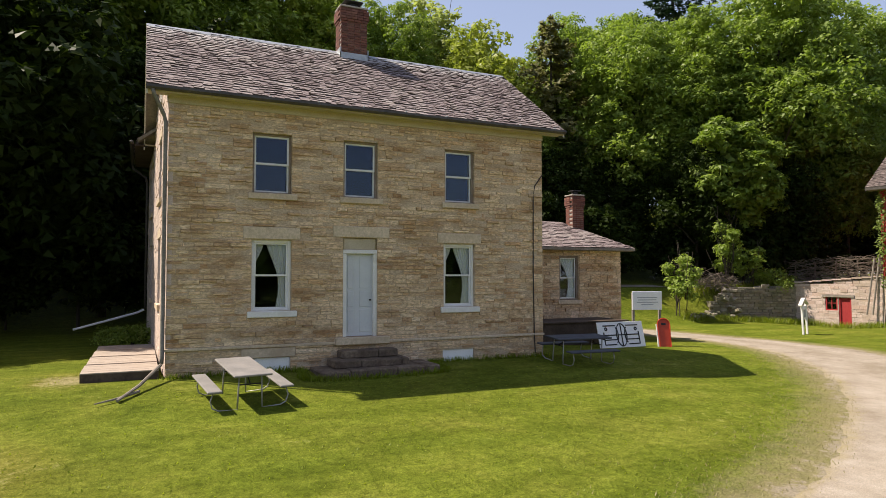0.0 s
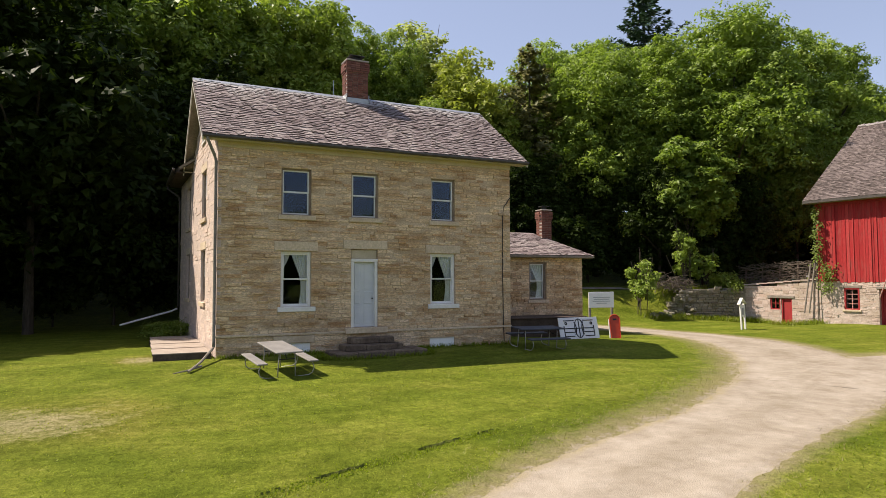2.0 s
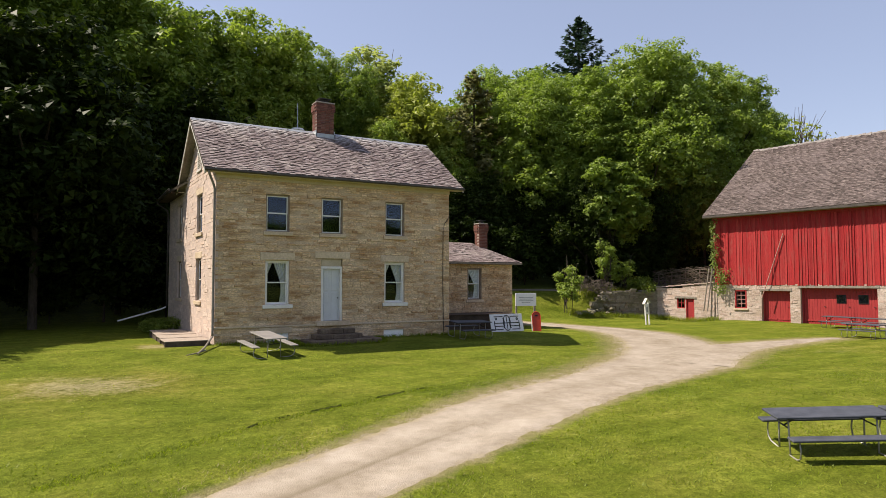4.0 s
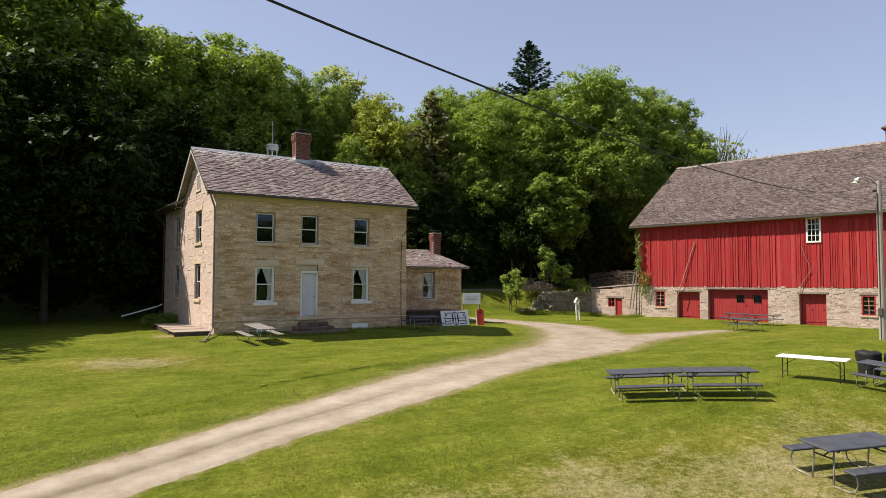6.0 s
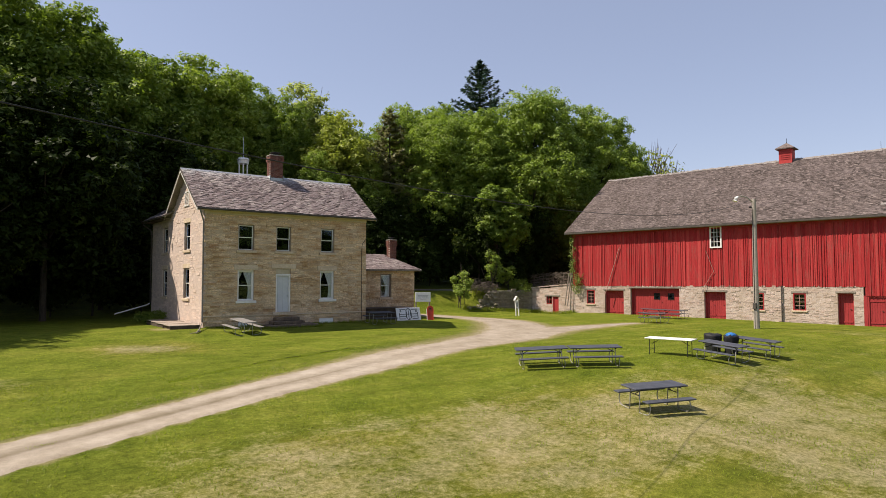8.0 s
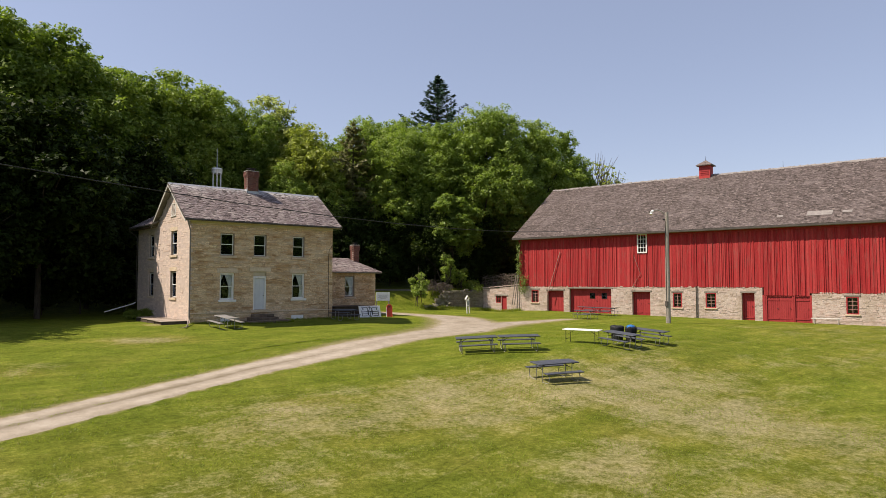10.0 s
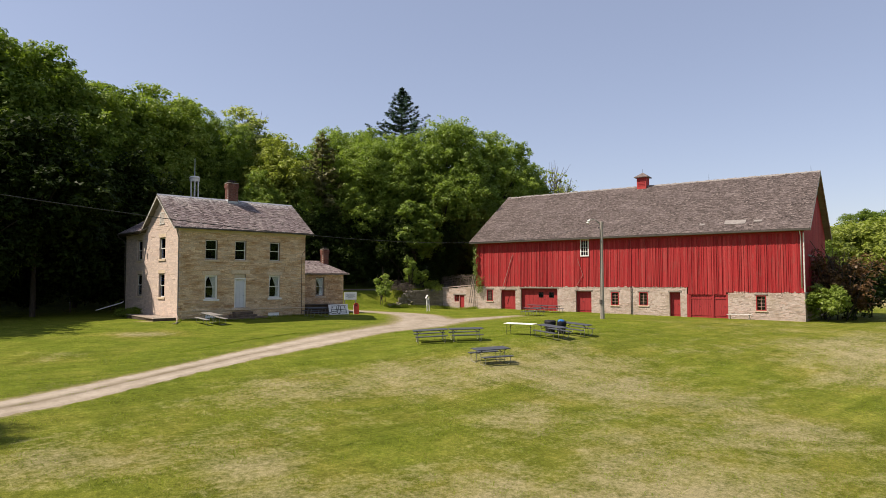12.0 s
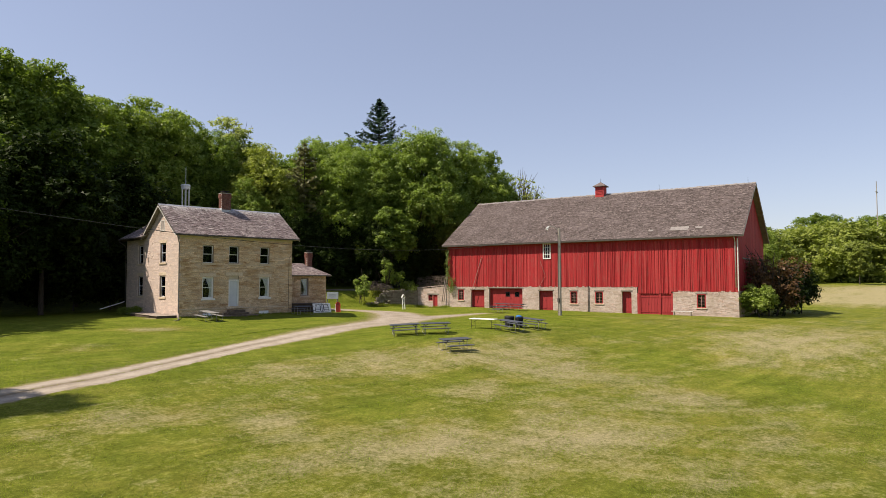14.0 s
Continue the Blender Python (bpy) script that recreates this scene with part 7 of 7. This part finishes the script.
# the slope behind the house, row by row
W = "trees of the wooded slope"
x = -20.0
while x < 40:
    if not (14.5 < x < 31.5):
        plant(rnd.choice(("dark_oak", "dark_elm", "dark_oak", "oak")) if x < 13 else rnd.choice(("oak", "maple", "ash")), x, (27 if not 2 < x < 14.5 else 31.5) + rnd.uniform(-1.5, 1.5), skyline(x) + (1.2 if 2 < x < 14.5 else 0), rnd.uniform(0, 360), GREENS, group=W)
    x += rnd.uniform(4.4, 5.6)
x = -24.0
while x < 62:
    plant("back_oak", x, 36 + rnd.uniform(-2, 2), skyline(min(x, 40)) - 0.6 + (0 if x < 44 else -2), rnd.uniform(0, 360), GREENS, group=W)
    x += rnd.uniform(5.5, 7.5)
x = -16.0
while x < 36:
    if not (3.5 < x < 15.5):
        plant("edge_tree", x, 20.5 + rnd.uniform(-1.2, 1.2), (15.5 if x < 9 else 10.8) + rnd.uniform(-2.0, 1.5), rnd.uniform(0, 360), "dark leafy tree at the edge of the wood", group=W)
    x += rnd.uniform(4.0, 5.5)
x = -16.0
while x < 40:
    plant("understorey", x, 17.4 + rnd.uniform(-0.8, 0.8) + (1.7 if 8 < x < 31 else 0), (6.4 if x > 15 else 4.6) + rnd.uniform(-1.2, 1.5), rnd.uniform(0, 360), "dense undergrowth at the wood's edge, coloured dark for its deep shade", "bush", "undergrowth", name="bush")
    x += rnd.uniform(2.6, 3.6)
# the mixed group above the kitchen wing
plant("poplar", 22.3, 34.0, 27.2, 40, "thin pale-leaved tree with an open crown", wide=1.7)
plant("ash", 14.6, 31.2, 21.4, 130, GREENS, group=W)
plant("maple", 17.0, 30.0, 23.4, 75, GREENS, group=W, wide=0.9)
plant("willow", 21.5, 26.0, 20.8, 10, "yellow-green tree with hanging sprays", wide=1.15)
plant("willow", 23.6, 28.5, 21.6, 200, "yellow-green tree with hanging sprays")
plant("ash", 18.6, 23.4, 15.8, 60, GREENS, group=W)
plant("ash", 24.2, 23.2, 15.2, 200, GREENS, group=W)
plant("cedar", 27.3, 23.6, 22.4, 0, "brownish-green conifer with ragged boughs", wide=0.85)
plant("spruce", 46.0, 30.1, 33.6, 30, "tall dark spruce standing above the wood", wide=1.4)
# great trees west and north of the barn
# the edge_trees fill the gloom below the crowns with shade-toned leaves
for key, x, y, top, wd in (("oak", 33.0, 22.5, 22.0, 1.0), ("maple", 37.2, 20.0, 22.6, 1.05), ("oak", 42.8, 17.6, 25.0, 1.0), ("maple", 47.5, 17.6, 25.0, 1.0), ("ash", 53.2, 17.0, 24.6, 0.95),
                           ("maple", 58.2, 17.5, 24.2, 0.9), ("oak", 36.0, 26.5, 23.6, 1.0), ("ash", 40.0, 25.0, 23.6, 1.0), ("edge_tree", 34.4, 16.6, 12.0, 0.9), ("edge_tree", 40.5, 14.4, 11.5, 0.8), ("dark_oak", 46.5, 13.8, 15.0, 0.8), ("ash", 63.0, 18.0, 21.0, 0.85)):
    plant(key, x, y, top, rnd.uniform(0, 360), "great bright green tree behind the barn yard", wide=wd, group="great trees by the barn")
plant("bare_top", 70.5, 17.2, 19.2, 75, "sparse tree with bare upper twigs")
plant("bare_top", 67.5, 17.5, 21.6, 20, "sparse tree with bare upper twigs")
plant("bare_top", 65.0, 15.0, 18.0, 120, "sparse tree with bare upper twigs")
plant("hanging", 35.4, 14.6, 14.0, 15, "bright green tree with hanging leafy boughs", wide=1.15)
plant("hanging", 38.8, 15.0, 13.0, 75, "bright green tree with hanging leafy boughs", wide=1.0)
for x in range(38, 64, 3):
    plant("understorey", x, 15.6 + 0.12 * (x - 38) + rnd.uniform(-0.5, 0.5), 7.0 + rnd.uniform(-1, 1.5), rnd.uniform(0, 360), "dense undergrowth behind the barn, coloured dark for its deep shade", "bush", "undergrowth", name="bush")
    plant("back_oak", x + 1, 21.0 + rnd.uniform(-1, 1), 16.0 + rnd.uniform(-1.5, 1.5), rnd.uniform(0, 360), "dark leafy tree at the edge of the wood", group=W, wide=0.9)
# trees beyond the view that shade the lawn west of the house
for x, y, top in ((-16.5, 14.5, 17.0), (-18.5, 7.5, 17.5), (-24.5, 5.0, 19.0), (-30.0, 9.0, 20.0), (-17.0, 16.5, 20.0), (-10.8, 17.0, 16.5), (-36.0, 3.0, 19.0), (-15.8, 9.2, 15.5), (-13.6, 13.0, 15.5), (-21.0, 6.0, 17.0)):
    plant("west_tree", x, y, top, rnd.uniform(0, 360), "dark leafy tree west of the house", group="trees west of the house")
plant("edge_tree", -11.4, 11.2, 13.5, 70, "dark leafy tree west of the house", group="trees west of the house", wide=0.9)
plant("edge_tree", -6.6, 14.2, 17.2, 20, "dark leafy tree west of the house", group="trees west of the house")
plant("oak", -26.5, -19.2, 16.0, 50, "leafy tree beside the drive", group="trees west of the house", wide=0.6)
# belt of trees that closes the meadow to the south
for k in range(24):
    plant("far_row", -70 + 10.5 * k + rnd.uniform(-2, 2), -128 + rnd.uniform(-6, 6), 18.5 + rnd.uniform(-2.5, 2.5), rnd.uniform(0, 360), "leafy tree of the belt across the meadow", wide=1.15, group="tree belt across the meadow")
# east of the barn
for key, x, y, top, wd in (("round_far", 118, -2, 14.0, 1.2), ("round_far", 140, -14, 16.0, 1.3), ("round_far", 146, -22, 16.5, 1.2), ("round_far", 131, -11, 14.5, 1.2), ("round_far", 150, -32, 16.0, 1.3), ("dark_elm", 165, -4, 21.0, 1.3), ("dark_elm", 172, -16, 20.5, 1.3),
                           ("dark_oak", 160, -44, 17.0, 1.3), ("dark_oak", 96, -12, 13.0, 0.9), ("dark_oak", 175, -60, 17.0, 1.5), ("dark_elm", 182, -30, 21.0, 1.4)):
    plant(key, x, y, top, rnd.uniform(0, 360), "rounded green tree across the far meadow", wide=wd, group="far meadow trees", z0=ground_z(x, y) - 1.6)
plant("meadow_cone", 119, -22.2, 10.8, 40, "conical yellow-green tree standing alone in the meadow", wide=0.95)


def shrub_kind(key, seed, height, radius, count, size, leaf, gaps=0.3):
    tree_kind(key, seed, height, radius, 0.15, count, size, leaf, gaps, trunk=0.05)


shrub_kind("mid_shrub", 86, 2.6, 1.25, 6000, 0.12, LEAF_D)
shrub_kind("dark_shrub", 84, 2.6, 1.25, 5000, 0.13, LEAF_U)
tree_kind("bronze", 85, 4.0, 2.2, 0.15, 7000, 0.13, LEAF_R, 0.6, trunk=0.05, twigs=70)
shrub_kind("weeds", 87, 0.9, 0.9, 1800, 0.10, LEAF_D, 0.3)
tree_kind("sapling", 89, 3.6, 1.0, 0.5, 2600, 0.15, LEAF_A, 0.6, trunk=0.04, twigs=20, lobes=0.6)
for key, x, y, top, wd, lab in (("sapling", 28.4, 12.2, 3.6, 1.0, "bright green young tree by the old wall"), ("sapling", 33.7, 13.2, 5.9, 0.8, "slim young tree above the wall"), ("sapling", 35.2, 13.0, 4.2, 1.3, "bright green sapling above the wall"),
                                ("mid_shrub", 46.8, -29.3, 2.3, 1.1, "leafy green bush at the barn's corner"), ("bronze", 50.6, -29.0, 5.0, 1.05, "bronze-leaved shrub beside the barn"), ("dark_shrub", 53.2, -29.6, 4.0, 1.05, "dark green bush beside the barn"), ("dark_shrub", 58.6, -29.8, 4.0, 0.85, "dark green bush beside the barn"),
                                ("weeds", -0.75, 7.4, 0.62, 1.1, "low dark plants against the house wall"), ("weeds", -1.2, 8.6, 0.55, 1.2, "low dark plants against the house wall"), ("weeds", 36.6, 12.2, 2.6, 0.8, "leafy weeds on the bank")):
    plant(key, x, y, top, rnd.uniform(0, 360), lab, "bush", "shrubs", wide=wd, name="shrub")
# brush heap behind the old wall
brush = Shape()
for k in range(260):
    a = rnd.uniform(0, math.pi)
    c = Vector((32.0 + rnd.gauss(0, 0.9), 13.0 + rnd.gauss(0, 0.4), 1.7 + abs(rnd.gauss(0, 0.45))))
    d = Vector((math.cos(a), math.sin(a) * 0.6, rnd.uniform(-0.5, 0.5))) * rnd.uniform(0.4, 1.0)
    brush.tube([c - d, c + Vector((0, 0, 0.1)), c + d], 0.018, 3, 0.008, closed=False)
for k in range(420):
    u, v = rnd.uniform(-5.6, -0.2), rnd.uniform(0.7, 1.3)
    p = BARN_M @ Vector((u, v, 2.2 + rnd.uniform(0, 1.5) + 0.06 * u))
    d = Vector((rnd.uniform(-0.2, 0.2), rnd.uniform(-1, 1), rnd.uniform(-0.25, 0.25))) * rnd.uniform(0.4, 1.0)
    brush.tube([p - d, p + Vector((0, 0, 0.08)), p + d], 0.014, 3, 0.006, closed=False)
tagged(part("brush_heap", loose_mesh(brush, "brush_heap", TWIG), TWIG), "heap of dry brown brushwood on the wall", "brushwood", kind="stuff")
# creeper on the barn's corner
rng = np.random.default_rng(9)
pts, outs = [], []
for k in range(34):
    z = 1.8 + 5.6 * (k / 34) ** 1.1
    w = 0.26 if z < 3.4 else 0.12
    c = np.array([0.15 + (0.45 if z < 3.3 else 0.0) + rng.normal(0, 0.12), -0.25, z])
    m = 34 if z < 3.4 else 20
    pts.append(c + rng.normal(0, 1, (m, 3)) * np.array([w, 0.16, 0.2]))
    outs.append(np.tile([0.0, -1.0, 0.2], (m, 1)))
iv = thing("creeper", BARN_M, "green creeper climbing the barn's corner", "creeper")
part("foliage", quads_mesh("foliage", leaves(rng, np.concatenate(pts), np.concatenate(outs), 0.13, 0.6), LEAF_D), LEAF_D, iv)
part("stem", Shape().tube([(0.1, -0.12, -0.5), (0.05, -0.1, 3.0), (0.12, -0.1, 6.8)], 0.03, 5, 0.01), BARK, iv)
# far utility mast
mast = thing("radio_mast", pose(143.5, -20.5, ground_z(143.5, -20.5)), "slim grey utility mast across the meadow", "mast")
part("pole", Shape().tube([(0, 0, -1), (0, 0, 22.0)], 0.14, 8, 0.08), POLEWOOD, mast)
part("crossarm", Shape().box(-0.9, 0.9, -0.06, 0.06, 19.6, 19.8), POLEWOOD, mast)


# ---- grass blades over the near lawn ----
def blades(name, count, x0, x1, y0, y1, seed, tall):
    rng = np.random.default_rng(seed)
    x, y = rng.uniform(x0, x1, count), rng.uniform(y0, y1, count)
    fade = np.clip(1.25 - np.hypot((x - 3) / 17, (y + 9) / 13), 0, 1)
    ok = rng.random(count) < fade
    x, y = x[ok], y[ok]
    keep = np.array([from_road(a, b) > 0.55 + 0.9 * noise.noise((a * 2, b * 2, 1)) and not (-1.85 < a < 10.75 and -0.02 < b < 6.2) for a, b in zip(x, y)])
    x, y = x[keep], y[keep]
    z = np.array([ground_z(a, b) for a, b in zip(x, y)])
    n = len(x)
    ang = rng.uniform(0, 2 * math.pi, n)
    h = tall * rng.uniform(0.4, 1.2, n)
    w = rng.uniform(0.008, 0.02, n)
    bend = rng.uniform(0.2, 1.1, n) * h
    p = np.stack([x, y, z], 1)
    side = np.stack([np.cos(ang), np.sin(ang), np.zeros(n)], 1) * w[:, None]
    tip = p + np.stack([-np.sin(ang) * bend, np.cos(ang) * bend, h], 1)
    q = np.stack([p - side, p + side, tip + side * 0.2, tip - side * 0.2], 1)
    ob = new(name, quads_mesh(name, q, BLADE))
    return tagged(ob, "short mown grass blades on the lawn", "grass", kind="stuff")


blades("grass", 30000, -14, 22, -24, 1.5, 3, 0.026)


def sward(name, count, x0, x1, y0, y1, seed, tall, wide, material, label, want):
    """Loose grass blades, one narrow pointed leaf each, where want(x, y) gives a share above chance."""
    rng = np.random.default_rng(seed)
    x, y = rng.uniform(x0, x1, count), rng.uniform(y0, y1, count)
    ch = rng.random(count)
    ok = np.array([want(a, b) > c for a, b, c in zip(x, y, ch)])
    x, y = x[ok], y[ok]
    n = len(x)
    z = np.array([ground_z(a, b) for a, b in zip(x, y)]) - 0.004
    ang, h = rng.uniform(0, 2 * math.pi, n), tall * rng.uniform(0.4, 1.3, n)
    lie = h * rng.uniform(0.3, 1.6, n)
    p = np.stack([x, y, z], 1)
    side = np.stack([np.cos(ang), np.sin(ang), np.zeros(n)], 1) * (wide * rng.uniform(0.6, 1.3, (n, 1)))
    tip = p + np.stack([-np.sin(ang) * lie, np.cos(ang) * lie, h], 1)
    return tagged(new(name, quads_mesh(name, np.stack([p - side, p + side, tip], 1), material)), label, "grass", kind="stuff")


def tufty(x, y):
    return max(0.0, 0.35 + 1.3 * noise.noise((x * 0.5, y * 0.5, 7.0)) + 0.6 * noise.noise((x * 1.7, y * 1.7, 3.0))) if from_road(x, y) > 0.2 else 0.0


def verge(x, y):
    d = from_road(x, y)
    return max(0.0, 1 - abs(d - 0.5) / (0.75 + 0.9 * step(x, 2, 10))) * house_side(x, y) + 0.35 * noise.noise((x * 1.5, y * 1.5, 0)) if -0.45 < d < 2.4 * house_side(x, y) else 0.0


sward("lawn_tufts", 200000, -26, 32, -48, -13, 12, 0.055, 0.014, BLADE, "tufts of green grass on the open lawn", tufty)
sward("dry_stalks", 90000, -22, 36, -46, -17, 13, 0.04, 0.010, STRAWBLADE, "straw-coloured dry stalks in the open lawn", lambda x, y: (dry_at(x, y) - 0.38) * 2.6 * tufty(x + 40, y) if from_road(x, y) > 0.3 else 0.0)
sward("verge_grass", 170000, -16, 24, -26, -1, 14, 0.05, 0.007, STRAWBLADE, "dusty straw-coloured grass along the drive's edge", verge)


def grass_line(name, ctrl, count, spread, seed, tall, label):
    """Longer blades along a line: the drive's edge, a wheel rut, the foot of a wall."""
    rng = np.random.default_rng(seed)
    line = curve_points(ctrl, 40)
    k = rng.integers(0, len(line), count)
    x = np.array([line[i].x for i in k]) + rng.normal(0, spread, count)
    y = np.array([line[i].y for i in k]) + rng.normal(0, spread, count)
    z = np.array([ground_z(a, b) for a, b in zip(x, y)])
    ang, h = rng.uniform(0, 2 * math.pi, count), tall * rng.uniform(0.4, 1.2, count)
    p = np.stack([x, y, z], 1)
    side = np.stack([np.cos(ang), np.sin(ang), np.zeros(count)], 1) * rng.uniform(0.008, 0.016, (count, 1))
    tip = p + np.stack([-np.sin(ang) * h * 0.6, np.cos(ang) * h * 0.6, h], 1)
    return tagged(new(name, quads_mesh(name, np.stack([p - side, p + side, tip + side * 0.2, tip - side * 0.2], 1), BLADE)), label, "grass", kind="stuff")


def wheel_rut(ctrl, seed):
    """An old wheel rut in the lawn: a broken, ragged strip coloured as its shadow line, with a raised lip."""
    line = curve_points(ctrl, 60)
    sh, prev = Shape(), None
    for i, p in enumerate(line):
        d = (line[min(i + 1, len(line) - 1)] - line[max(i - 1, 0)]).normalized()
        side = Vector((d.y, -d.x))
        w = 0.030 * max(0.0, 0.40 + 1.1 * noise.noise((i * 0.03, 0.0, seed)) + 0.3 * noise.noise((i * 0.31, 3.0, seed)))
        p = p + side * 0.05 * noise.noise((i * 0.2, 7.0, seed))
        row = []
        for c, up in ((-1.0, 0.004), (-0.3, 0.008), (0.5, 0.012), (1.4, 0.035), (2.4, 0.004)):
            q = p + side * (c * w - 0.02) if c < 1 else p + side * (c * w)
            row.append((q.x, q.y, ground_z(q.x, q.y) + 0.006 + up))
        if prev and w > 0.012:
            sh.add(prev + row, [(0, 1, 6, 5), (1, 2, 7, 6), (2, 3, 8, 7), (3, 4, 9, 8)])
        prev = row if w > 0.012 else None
    return tagged(part("wheel_rut", loose_mesh(sh, "wheel_rut", RUTSHADE), RUTSHADE), "old wheel rut in the lawn, its shadow line laid as a darker strip", "rut", kind="structure")


# a darker lawn green puts the rut's shadow into the strip's colour
RUTSHADE = surface("rut_shadow_green", [(0.110, 0.130, 0.018), (0.160, 0.170, 0.030)], 0.95, scale=4, fine=16, vary=0.5, bump=0.6)
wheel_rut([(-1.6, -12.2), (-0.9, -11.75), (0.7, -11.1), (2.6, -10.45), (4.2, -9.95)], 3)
# these blades help stand in for the rut's shadow line
grass_line("rut_grass", [(-5.4, -14.6), (-3.1, -13.2), (-0.9, -11.85), (0.7, -11.2), (2.6, -10.55), (4.2, -10.05)], 2600, 0.10, 5, 0.035, "longer grass along an old wheel rut")
grass_line("wall_grass", [(0.0, -0.18), (3.0, -0.15), (3.3, -1.35), (6.7, -1.3), (7.0, -0.15), (10.7, -0.2)], 2600, 0.06, 6, 0.14, "unmown grass at the foot of the house wall")
grass_line("yard_weeds", [(28.6, 11.9), (30.2, 11.6), (33.0, 11.3), (35.5, 10.9), (37.2, 10.3), (37.7, 7.6), (38.0, 6.2)], 5200, 0.22, 8, 0.34, "rank weeds and tall grass along the foot of the old wall")
grass_line("bank_grass", [(30.8, 13.15), (33.0, 12.85), (35.5, 12.45), (37.0, 12.2), (38.2, 11.2), (38.7, 9.0), (39.2, 6.9)], 3600, 0.20, 9, 0.42, "long grass along the top of the stone walls")
# grass that has taken hold between the wheel tracks of the drive
for k, (i, n) in enumerate(((44, 3), (50, 2), (57, 3), (61, 2), (66, 2))):
    mid = [(ROADLINE[j].x - 0.02, ROADLINE[j].y + 0.05) for j in (i, i + n // 2, i + n)]
    grass_line("drive_grass", mid, 110, 0.06, 40 + k, 0.04, "low tuft of green grass between the drive's wheel tracks")
